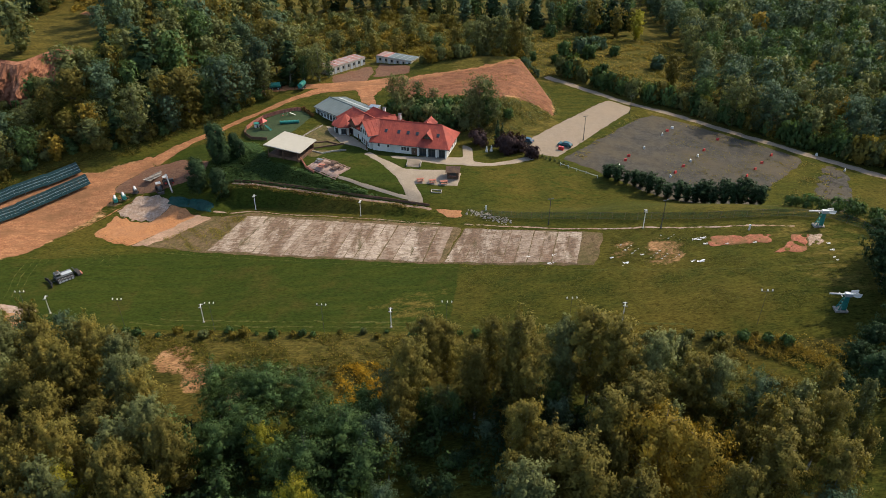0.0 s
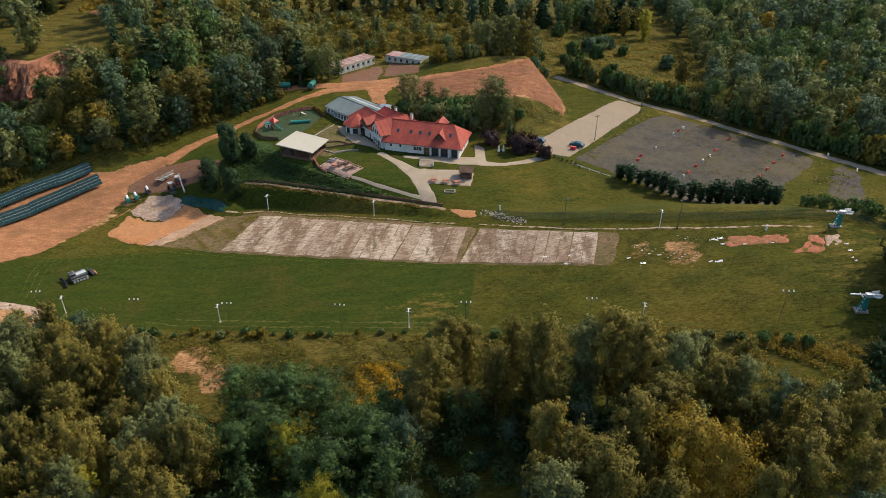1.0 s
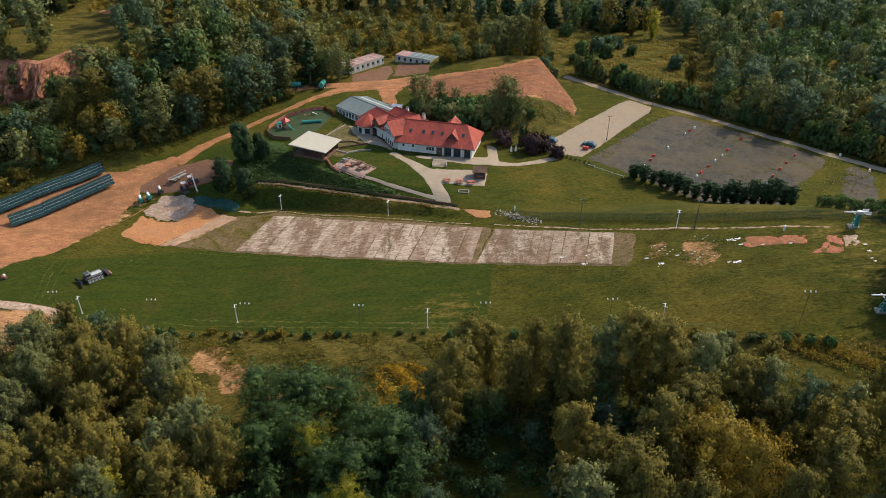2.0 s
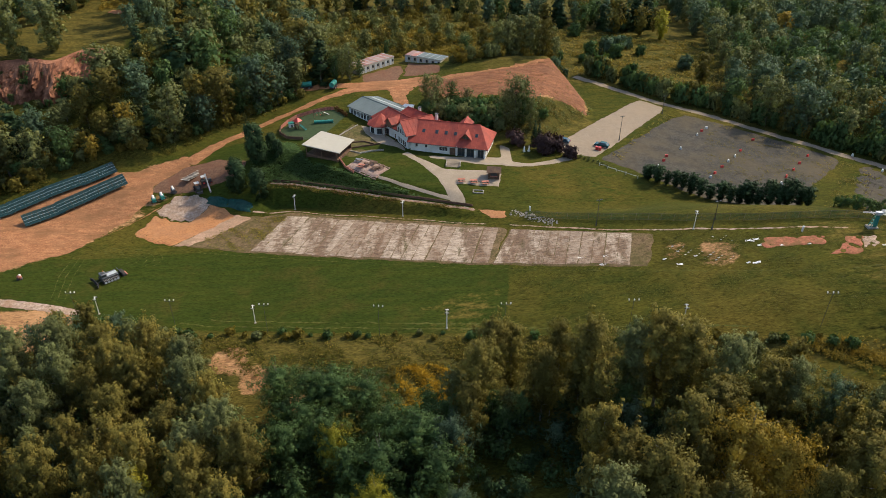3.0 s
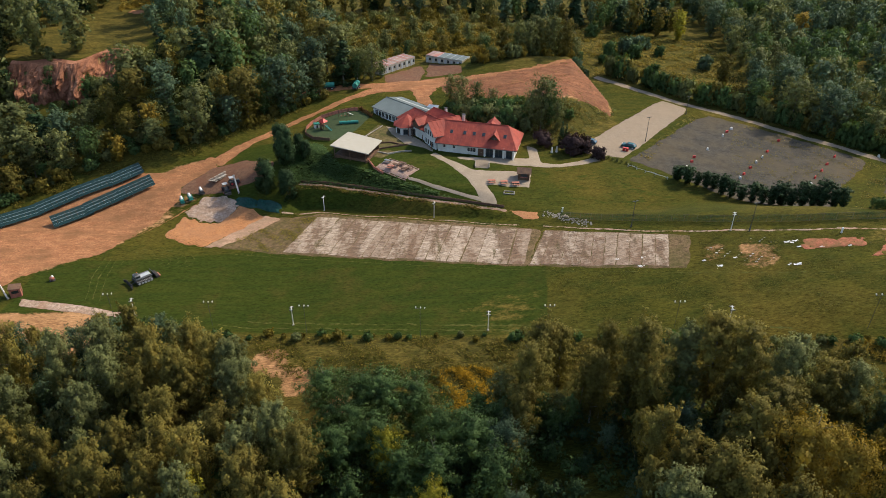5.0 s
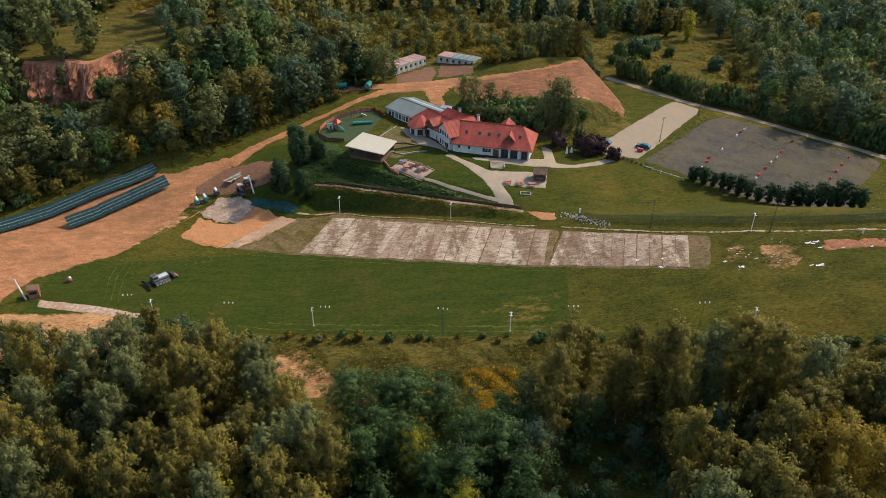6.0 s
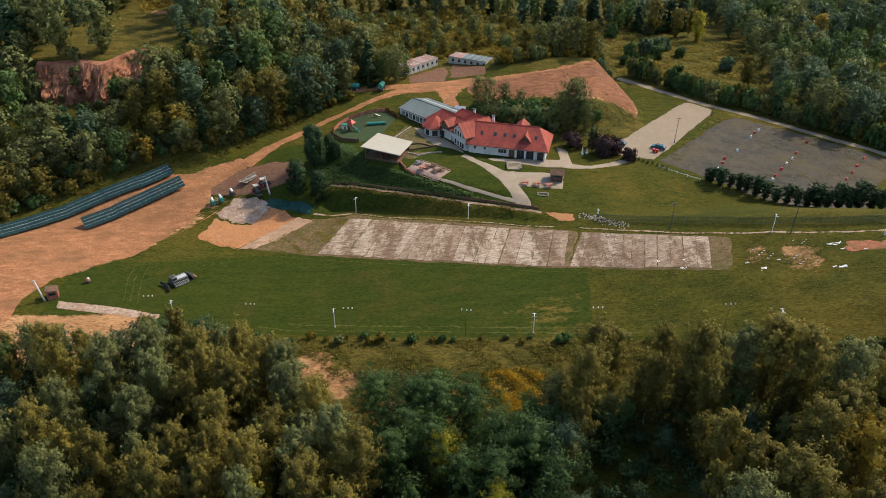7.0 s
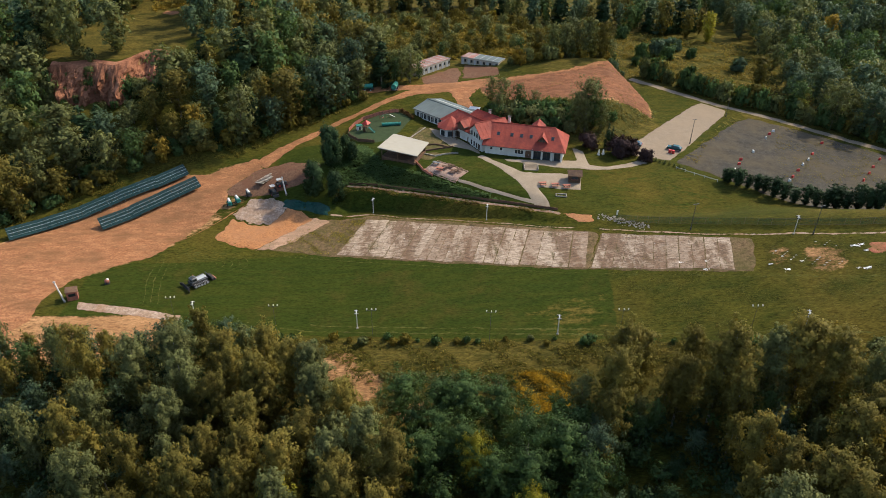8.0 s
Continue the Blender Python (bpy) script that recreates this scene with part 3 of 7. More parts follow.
draped("bare_slope", [(-29.4, 222.8), (-23.5, 227.7), (-16.5, 231.8), (-11.3, 225.9), (-14.5, 226.4), (-19.6, 224.3), (-22.6, 218.4), (-24.4, 211.6), (-26.5, 214.3), (-28.6, 219.2)], TRACK, "bare sandy ground round the drive", "bare earth", up=0.08, step=0.5, ragged=0.7, holes=-2.2)
draped("bare_slope", [(-38, 228.5), (-26, 229.5), (-24.6, 241), (-27, 246.5), (-39, 235)], BROWN, "bare brown earth below the cabins", "bare earth", up=0.08, ragged=0.7)
draped("bare_slope", [(-24.4, 234.5), (-12, 234), (-11.5, 241.6), (-23.6, 248.4)], BROWN, "bare brown earth in front of the cabins", "bare earth", up=0.08, ragged=0.7)
draped("sandy_rim", ribbon_outline([(-12, 228.4), (-1, 229), (7, 231), (16.5, 235), (25, 239.6)], [3, 2.4, 2.2, 2.4, 2.4]), TRACK, "pale sandy rim of the spoil mound", "bare earth", up=0.13, step=0.6, ragged=1.2)
EAST = [(38, 249), (42, 245.4), (52, 234.6), (61, 224.8), (78, 212.6), (91, 200.4), (104, 189.6), (114, 181.6), (121, 175), (140, 160), (175, 130)]
draped("road", ribbon_outline(EAST, 3.2), PARK, "pale gravel lane along the edge of the wood", "lane", up=0.1, step=0.6, ragged=0.3)
draped("car_park", [(22.4, 180), (22.6, 186.2), (32.5, 198.4), (45, 213), (53.1, 222.4), (57, 225.6), (63, 219), (61, 214), (50, 200), (38.4, 184.6), (32.4, 177.6), (27.4, 179)], PARK,
       "pale fine gravel car park", "car park", step=0.5, ragged=0.2)
draped("gravel_lot", [(33.6, 176.4), (41, 170), (49, 160.5), (68, 141), (76, 147), (86.5, 161.8), (98, 174), (105.6, 183.2), (92.3, 195), (78.5, 206), (69, 212.6), (63.6, 209.6), (50, 195), (40, 183.4)], GRAVEL,
       "dark gravel training lot with tyre marks", "gravel lot", step=0.9, ragged=0.6)
draped("gravel_spur", [(88, 128), (94, 126), (104, 150), (115, 176), (110, 180), (99, 162)], GRAVEL, "worn dark gravel driveway beside the lot", "driveway", step=0.5, ragged=0.9, holes=-1.6)
PLAZA = [(-10.5, 167.4), (0, 167), (5, 165.5), (3.8, 158.8), (-7.6, 159.8), (-5.4, 155), (-4.6, 150.6), (-8.9, 153.2), (-12.4, 162.9), (-18.5, 172.4), (-22.5, 176.6), (-20.7, 178), (-13.2, 169.9)]
draped("pavement", PLAZA, PAVE, "pale paved plaza with a path down to the slope", "pavement", up=0.1, step=0.5, ragged=0.08)
FRONT = [(-15, 175.2), (-14, 173.6), (0.4, 170.2), (8, 169.4), (13, 169.8), (19.6, 172), (26, 175.5), (25, 178), (19, 174.2), (13, 171.8), (8.5, 172.5), (8.5, 182), (5.5, 184), (5.5, 175)]
draped("pavement", FRONT, PAVE, "pale paved apron and path before the red-roofed house", "pavement", up=0.12, step=0.5, ragged=0.08)
draped("footpath", ribbon_outline([(-28, 163.4), (-22, 160.4), (-18, 158.6), (-13, 156.2), (-8.6, 154)], 1.1), PAVE, "narrow pale footpath along the bank top", "footpath", up=0.1, step=0.45, ragged=0.05)
draped("playground_floor", [(-59, 190), (-60.2, 196), (-56, 203.5), (-48, 210), (-40.5, 205.8), (-44, 196), (-46, 190), (-51, 186)], TURF, "short green playground turf", "turf", up=0.05, ragged=0.1)
draped("pavement", [(-36.2, 197.6), (-33.7, 196.3), (-30.1, 193.3), (-25.6, 187.4), (-21.7, 181.1), (-20.8, 177.8), (-24.5, 181.2), (-29.5, 183.6), (-33.7, 190.9)], PAVE, "paved yard in the angle of the house", "pavement", up=0.09, step=0.5, ragged=0.08)
draped("garden_bed", [(-41.9, 188.8), (-38.3, 198.8), (-35.5, 196.4), (-33.2, 189.8), (-29.5, 183.6), (-34.2, 181.2), (-38.9, 179.9)], DRYLAWN, "dry terraced garden bed beside the canopy", "garden bed", up=0.07, step=0.4, ragged=0.3)
draped("garden_bed", [(-38.8, 177.4), (-34.1, 179.8), (-31.6, 179.0), (-35.2, 174.0), (-37.7, 174.2)], DRYLAWN, "small dry garden bed above the terrace", "garden bed", up=0.07, step=0.4, ragged=0.3)
draped("terrace", [(-36.8, 168.2), (-33.2, 173.2), (-25, 167.2), (-28.4, 163)], PINKPAVE, "pinkish paved picnic terrace", "terrace", up=0.12, step=0.5, ragged=0.1)

# the worked corner of the slope
draped("sand_heap", [(-90, 150.8), (-83.2, 146.6), (-77.7, 145.2), (-73.5, 150.6), (-66, 158.6), (-68, 160.5), (-73.1, 163), (-78, 157), (-82, 157.3), (-87.6, 160)], SAND,
       "fresh spread of bright orange sand", "sand", up=0.09, step=0.4, ragged=0.55)
draped("sand_heap", [(-78, 144.8), (-73.6, 144.2), (-68.6, 149.2), (-61.2, 158.2), (-66.4, 159.3), (-73.4, 150.8)], PALESAND, "paler sand beside a drainage line", "sand", up=0.11, step=0.3, ragged=0.6)
draped("rubble_spread", [(-88, 161), (-83.8, 166.2), (-76.6, 165.6), (-72.6, 163.4), (-77.6, 157.4), (-82.2, 157.6)], GREYSAND, "pale grey rubble spread on the sand", "rubble", up=0.13, step=0.3, ragged=0.8)
draped("tilled_earth", [(-91, 167.5), (-84.5, 167), (-72, 168), (-66, 172), (-66, 176), (-76, 180.6), (-84, 179), (-90.5, 172)], BROWN, "brown bare earth beside the track", "bare earth", up=0.12, ragged=0.7)

# mat beds on the ski slope
draped("mat_bed", BED_WEST, MATBED, "brown bed of old ski matting with grass growing in", "mat bed", up=0.08, step=0.5, ragged=0.4)
draped("mat_bed", BED_EAST, MATBED, "brown bed of old ski matting", "mat bed", up=0.08, step=0.5, ragged=0.3)


# ---- trees ----
def leaf_cloud(rng, centres, radii, count, size, droop=0.0, flat=1.0, crisp=1.0):
    """Three-cornered leaf sprays in soft tufts round many centres; returns corners and normals, each an array of (3 * n, 3)."""
    centres, radii = np.asarray(centres, float), np.asarray(radii, float)
    share = radii ** 1.8 / (radii ** 1.8).sum()
    pick = rng.choice(len(centres), count, p=share)
    d = rng.normal(size=(count, 3))
    d /= np.linalg.norm(d, axis=1, keepdims=True)
    shell = 0.25 + 0.6 * rng.random((count, 1)) ** 0.6 + 0.05 * rng.normal(size=(count, 1))
    shell = crisp * shell + (1 - crisp) * np.abs(rng.normal(size=(count, 1))) * 0.95
    c = centres[pick] + d * radii[pick][:, None] * shell * np.array([1, 1, flat])
    # leaves face outwards from the crown as a whole and from their own tuft
    span = centres[:, 2].max() - centres[:, 2].min()
    out = c - np.array([0, 0, centres[:, 2].min() + 0.42 * span])
    out[:, 2] *= 0.55
    out /= np.linalg.norm(out, axis=1, keepdims=True)
    nrm = out * 0.85 + d * 0.38 + rng.normal(size=(count, 3)) * 0.36
    nrm /= np.linalg.norm(nrm, axis=1, keepdims=True)
    side = np.cross(nrm, rng.normal(size=(count, 3)))
    side /= np.linalg.norm(side, axis=1, keepdims=True)
    other = np.cross(nrm, side)
    s = size * (0.55 + 0.9 * rng.random((count, 1)) ** 1.5)
    side, other = side * s * 0.62, other * s * 0.46
    side[:, 2] -= droop * s[:, 0]
    leaf = np.stack([c - side * 0.8 - other, c + side, c - side * 0.8 + other], 1)
    # a spray of many small leaves shades as its tuft and crown do
    soft = out * 0.6 + d * 0.7 + nrm * 0.35
    soft /= np.linalg.norm(soft, axis=1, keepdims=True)
    return leaf.reshape(-1, 3), np.repeat(soft, 3, 0)


def boughs(rng, tall, spread, profile, count, low, rise, tuft, steps=3):
    """Tuft centres strung along boughs that leave a stem; profile gives the reach at each height."""
    centres, radii = [], []
    turn = rng.random() * 6.283
    for i in range(count):
        h = low + (0.97 - low) * ((i + rng.random()) / count)
        turn += 2.4 + rng.normal() * 0.3
        reach = spread * profile(h) * (0.68 + 0.5 * rng.random())
        for j in range(steps):
            f = (j + 0.7) / (steps - 0.3)
            if reach < 0.5 and j < steps - 1:
                continue
            up = reach * (rise * f - 0.28 * f * f)
            wob = rng.normal(size=3) * 0.22
            centres.append((math.cos(turn) * reach * f + wob[0], math.sin(turn) * reach * f + wob[1], tall * h + up + wob[2]))
            radii.append(tuft * (1.15 - 0.4 * f) * (0.7 + 0.6 * rng.random()) * (0.6 + 0.4 * min(1, reach / spread * 1.6)))
    centres.append((0, 0, tall * 0.98))
    radii.append(tuft * 0.55)
    return centres, radii


def limb_mesh(rng, tall, spread, first, lean, bark, sides=6, limbs=9):
    bm = bmesh.new()
    r = tall * 0.0105 + 0.03
    steps = 5
    pts = [Vector((lean[0] * (i / steps) ** 1.5, lean[1] * (i / steps) ** 1.5, tall * 0.94 * i / steps)) for i in range(steps + 1)]
    for i in range(steps):
        rod(bm, pts[i], pts[i + 1], r * (1 - 0.9 * i / steps), r * (1 - 0.9 * (i + 1) / steps), sides)
    for _ in range(limbs):
        h = first + (0.9 - first) * rng.random()
        k = h * steps / 0.94
        i = min(int(k), steps - 1)
        a = pts[i].lerp(pts[i + 1], min(k - i, 1))
        way = rng.random() * 6.283
        out = spread * (0.45 + 0.4 * rng.random()) * (1.15 - h * 0.7)
        b = a + Vector((math.cos(way) * out, math.sin(way) * out, out * (0.7 + 0.5 * rng.random())))
        rod(bm, a, b, r * 0.34 * (1.1 - h), r * 0.06, 5)
    me = bpy.data.meshes.new("trunk")
    bm.to_mesh(me)
    bm.free()
    me.materials.append(bark)
    return me


def tree_shape(kind, seed, leaves, size, material, bark):
    """Meshes of a tree one 'tall' high in metres: trunk and crown."""
    rng = np.random.default_rng(seed)
    centres, radii = [], []
    droop, flat = 0.0, 1.0
    if kind == "birch":
        tall, spread, first = 18.0, 3.1, 0.2
        centres, radii = boughs(rng, tall * 0.97, spread, lambda h: max(0.06, math.sin(math.pi * min(1, max(0, 1.02 - h)) ** 0.72)) ** 0.85, 56, 0.14, 0.55, 0.92)
        for k in range(2):
            h0, way = 0.45 + 0.15 * k + 0.1 * rng.random(), rng.random() * 6.283
            for j in range(7):
                f = j / 6
                centres.append((math.cos(way) * (1.0 + 0.9 * f), math.sin(way) * (1.0 + 0.9 * f), tall * (h0 + 0.34 * f)))
                radii.append(0.95 - 0.45 * f)
        droop, flat = 0.35, 1.25
    elif kind == "broad":
        tall, spread, first = 15.0, 5.4, 0.25
        centres, radii = boughs(rng, tall * 0.9, spread, lambda h: math.sqrt(max(0.04, 1 - ((h - 0.45) / 0.56) ** 2)), 54, 0.14, 0.6, 1.15, 4)
        flat = 0.85
    elif kind == "locust":
        tall, spread, first = 14.0, 5.2, 0.3
        centres, radii = boughs(rng, tall * 0.9, spread, lambda h: math.sqrt(max(0.05, 1 - ((h - 0.6) / 0.45) ** 2)), 42, 0.25, 0.45, 1.1, 4)
        flat = 0.6
    elif kind == "full":
        tall, spread, first = 15.0, 4.0, 0.05
        centres, radii = boughs(rng, tall * 0.96, spread, lambda h: max(0.08, math.sin(math.pi * min(1, (1.03 - h) * 0.9 + 0.05) ** 0.75)) ** 0.75, 52, 0.04, 0.5, 1.05)
        droop, flat = 0.2, 1.1
    elif kind == "pine":
        tall, spread, first = 12.0, 2.4, 0.08
        for _ in range(70):
            h = 0.04 + 0.94 * rng.random() ** 1.15
            prof = (1 - h) ** 0.75 + 0.04
            way, out = rng.random() * 6.283, spread * prof * (0.45 + 0.5 * rng.random())
            centres.append((math.cos(way) * out, math.sin(way) * out, tall * h - out * 0.12))
            radii.append(0.35 + 0.75 * prof)
        flat = 0.6
    elif kind == "oval":
        tall, spread, first = 10.0, 2.9, 0.04
        for _ in range(110):
            h = 0.03 + 0.94 * rng.random()
            prof = math.sqrt(max(0.03, 1 - ((h - 0.42) / 0.58) ** 2))
            way, out = rng.random() * 6.283, spread * prof * (0.55 + 0.42 * rng.random())
            centres.append((math.cos(way) * out, math.sin(way) * out, tall * h))
            radii.append(0.6 + 0.5 * rng.random())
    else:  # shrub
        tall, spread, first = 4.0, 2.2, 0.05
        for _ in range(70):
            h = 0.10 + 0.75 * rng.random()
            prof = math.sqrt(max(0.08, 1 - ((h - 0.4) / 0.62) ** 2))
            way, out = rng.random() * 6.283, spread * prof * rng.random() ** 0.6
            centres.append((math.cos(way) * out, math.sin(way) * out, tall * h))
            radii.append(0.3 + 0.4 * rng.random())
    lean = (rng.normal() * 0.4, rng.normal() * 0.4)
    centres = [(x + lean[0] * max(z / tall, 0) ** 1.5, y + lean[1] * max(z / tall, 0) ** 1.5, max(z, 0.1)) for x, y, z in centres]
    trunk = limb_mesh(rng, tall, spread, first, lean, bark, 6 if leaves > 1500 else 5, 10 if leaves > 1500 else 4)
    corners, normals = leaf_cloud(rng, centres, radii, leaves, size, droop, flat, 0.35 if kind in ("shrub", "oval", "pine") else 0.85)
    crown = quads_mesh("crown", corners, material, 3, normals)
    return trunk, crown, tall


SHAPES = {}


def shape_of(kind, leafage, bark, leaves, size, variants):
    """A list of variants, built once."""
    key = (kind, leafage.name, leaves)
    if key not in SHAPES:
        SHAPES[key] = [tree_shape(kind, 11 * len(SHAPES) + 7 * v + 3, leaves, size, leafage, bark) for v in range(variants)]
    return SHAPES[key]


TREE_RNG = random.Random(5)


def plant(name, kind, leafage, bark, x, y, tall, label, wide=1.0, leaves=3000, size=0.5, variants=3, category="tree", group="", sink=0.0):
    made = TREE_RNG.choice(shape_of(kind, leafage, bark, leaves, size, variants))
    k = tall / made[2]
    m = pose(x, y, ground_z(x, y) - 0.1 - sink, 0, 0, TREE_RNG.uniform(0, 360))
    root = thing(name, m, label, category, group)
    root.scale = (k * wide, k * wide, k)
    part("trunk", made[0], None, root)
    part("crown", made[1], None, root)
    return root


def scatter(rng, outline, gap, taken, tries=4000):
    """Spots inside an outline, no closer than gap to each other and to those taken."""
    xs, ys = [p[0] for p in outline], [p[1] for p in outline]
    got, cells = [], {}
    for p in taken:
        cells.setdefault((int(p[0] // gap), int(p[1] // gap)), []).append(p)
    for _ in range(tries):
        x, y = rng.uniform(min(xs), max(xs)), rng.uniform(min(ys), max(ys))
        if not inside(np.array([x]), np.array([y]), outline)[0]:
            continue
        i, j = int(x // gap), int(y // gap)
        near = [q for a in (-1, 0, 1) for b in (-1, 0, 1) for q in cells.get((i + a, j + b), [])]
        if all((x - q[0]) ** 2 + (y - q[1]) ** 2 > gap * gap for q in near):
            got.append((x, y))
            cells.setdefault((i, j), []).append((x, y))
    return got


def woods(name, spots, kinds, label, leaves=1350, size=0.7):
    """A far wood: many trees joined into one sheet of leaves, of kind stuff; one object for each leafage."""
    rng = np.random.default_rng(len(spots))
    sets = {}
    for x, y, tall in spots:
        kind, leafage, wide = kinds[rng.integers(len(kinds))]
        _, crown, own = shape_of(kind, leafage, BARK, leaves, size, 3)[rng.integers(3)]
        co = np.empty(len(crown.vertices) * 3, np.float32)
        crown.vertices.foreach_get("co", co)
        co = co.reshape(-1, 3) * (tall / own)
        no = np.empty(len(crown.loops) * 3, np.float32)
        crown.corner_normals.foreach_get("vector", no)
        no = no.reshape(-1, 3)
        a = rng.random() * 6.283
        w = wide * (0.85 + 0.3 * rng.random())
        px = (co[:, 0] * math.cos(a) - co[:, 1] * math.sin(a)) * w + x
        py = (co[:, 0] * math.sin(a) + co[:, 1] * math.cos(a)) * w + y
        sets.setdefault(leafage.name, (leafage, []))[1].append((np.stack([px, py, co[:, 2] + ground_z(x, y) - 0.3], -1),
                                                                   np.stack([no[:, 0] * math.cos(a) - no[:, 1] * math.sin(a), no[:, 0] * math.sin(a) + no[:, 1] * math.cos(a), no[:, 2]], -1)))
    for leafage, chunks in sets.values():
        tagged(new(name, quads_mesh(name, np.concatenate([c[0] for c in chunks]), leafage, 3, np.concatenate([c[1] for c in chunks]))), label, "woodland", "", "stuff")


# ---- the wood in front of the slope ----
PLANT = random.Random(21)
WEST_BIRCH = [(-68.3, 89.2), (-69.8, 84.4), (-63.5, 86.4), (-53.1, 84.5), (-64.1, 80.4), (-54, 76), (-56, 70.9), (-44.6, 74), (-46.9, 69), (-40.4, 69.4), (-57.5, 60.7),
              (-63.3, 73.5), (-42.1, 61), (-48.1, 81.3), (-47.8, 65.3), (-95.3, 93.4), (-85.7, 90.4), (-75.8, 86.8), (-77.1, 81.3), (-61.2, 85),
              (-89.9, 82.8), (-92, 77.7), (-80.1, 72.7), (-69, 74.6), (-77.7, 63.5), (-55.6, 63.5), (-49.5, 71.2), (-62.4, 67.5), (-70, 67.4), (-85, 68), (-64.5, 95), (-58.6, 91.5), (-54.5, 89.5), (-71.5, 93), (-79, 94)]
EAST_BIRCH = [(-3.5, 87.4), (0.8, 87.5), (-5.6, 81.9), (-7, 76.2), (8.6, 86.4), (5.2, 81.2), (10.9, 81.3), (12.5, 77.3), (18.5, 82.2), (23.3, 81.1), (26.7, 77.7), (30.9, 75.7),
              (28.2, 70.7), (13.7, 63.6), (16.5, 60.2), (11.2, 68.3), (22.7, 65.7), (26.4, 67.5), (36, 55), (45, 61.8), (50.9, 64.6),
              (47.9, 55.3), (41.3, 57.3), (38.9, 71.8), (35.1, 71.5), (19, 57), (10.8, 56.5), (23, 54)]
LOCUST = [(-39, 87.5), (-32.5, 84.7), (-28.3, 83.9), (-23.3, 82.1), (-32.9, 79.5), (-14, 73.9), (-20, 69.3), (-11.6, 67.6), (-24.6, 70.5), (-35.4, 75), (-18.7, 77), (-29, 75.5)]
FRONT_WOOD = [(-125, 60), (-125, 99), (-112, 101), (-80, 103.5), (-69, 102), (-63, 97), (-56, 93), (-52, 88), (-47, 80), (-41, 77), (-38, 84), (-20, 84), (-11, 84), (-9, 86), (2, 88.5), (30, 82), (48, 74), (62, 68), (66, 40), (-100, 40)]
NEAR = dict(leaves=11000, size=0.25)
FILL = dict(leaves=3000, size=0.46)
for x, y in WEST_BIRCH:
    plant("birch_tree", "birch", PLANT.choice([LEAF_BIRCH, LEAF_BIRCH, LEAF_OLIVE]), BIRCHBARK, x, y, PLANT.uniform(16, 20.5),
          "slender birch with olive-green leaves turning brown", PLANT.uniform(0.85, 1.15), group="birches of the near wood", **NEAR)
for x, y in EAST_BIRCH:
    plant("birch_tree", "birch", PLANT.choice([LEAF_BIRCH, LEAF_BIRCH, LEAF_OLIVE]), BIRCHBARK, x, y, PLANT.uniform(15.5, 20),
          "slender birch with yellowish olive leaves", PLANT.uniform(0.9, 1.2), group="birches of the near wood", **NEAR)
for x, y in LOCUST:
    plant("locust_tree", "locust", LEAF_DARK, BARK, x, y, PLANT.uniform(11, 13.5), "spreading tree with deep green feathery leaves", PLANT.uniform(0.9, 1.2),
          group="green trees of the near wood", **NEAR)
plant("birch_tree", "broad", LEAF_GOLD, BIRCHBARK, 28.5, 61.6, 20, "large round birch turning golden yellow", 0.85, **NEAR)
plant("birch_tree", "broad", LEAF_GOLD, BIRCHBARK, 32.5, 58.8, 17.5, "golden yellow birch beside a larger one", 0.8, **NEAR)
plant("young_tree", "broad", LEAF_LIME, BARK, -27.3, 72.8, 13, "bright yellow-green young tree", 0.6, **NEAR)
plant("young_tree", "broad", LEAF_LIME, BARK, -20.4, 60.8, 15, "bright yellow-green young tree", 0.6, **NEAR)
plant("young_tree", "birch", LEAF_LIME, BARK, -56.2, 66, 16, "small bright yellow tree among birches", 1.0, **NEAR)
for x, y, tall in ((45.2, 71.6, 12), (9.0, 64.0, 8), (47, 52, 13), (-8.5, 62.5, 10), (-9.3, 72, 13.5)):
    plant("oak_tree", "broad", LEAF_BLUE, BARK, x, y, tall, "bushy oak with dull blue-green leaves", 0.85, **NEAR)
taken = WEST_BIRCH + EAST_BIRCH + LOCUST + [(28.5, 61.6), (32.5, 58.8), (-27.3, 72.8), (-20.4, 60.8), (-56.2, 66), (45.2, 71.6), (5.1, 64.9), (47, 52)]
for x, y in scatter(PLANT, FRONT_WOOD, 4.3, taken, 6000):
    low = PLANT.uniform(0.5, 0.88)
    if y < 61:
        continue
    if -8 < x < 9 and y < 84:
        # dark leaf colours deepen the shaded gap among the birches
        plant("oak_tree", "broad", PLANT.choice([LEAF_BLUE, LEAF_DARK, LEAF_PINE]), BARK, x, y, PLANT.uniform(4, 7), "low bushy oak under birches, dark leaf colours standing for shade", 0.95, group="oaks of the near wood", **FILL)
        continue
    if -46 < x < -10:
        plant("locust_tree", "locust", LEAF_DARK, BARK, x, y, 13 * low, "spreading tree with deep green feathery leaves", PLANT.uniform(0.9, 1.1), group="green trees of the near wood", **FILL)
    elif PLANT.random() < 0.2:
        plant("oak_tree", "broad", LEAF_BLUE, BARK, x, y, 13 * low, "bushy oak with dull blue-green leaves", 0.9, group="oaks of the near wood", **FILL)
    else:
        plant("birch_tree", "birch", PLANT.choice([LEAF_BIRCH, LEAF_OLIVE]), BIRCHBARK, x, y, 18.5 * low, "slender birch with olive leaves", PLANT.uniform(0.7, 0.95), group="birches of the near wood", **FILL)

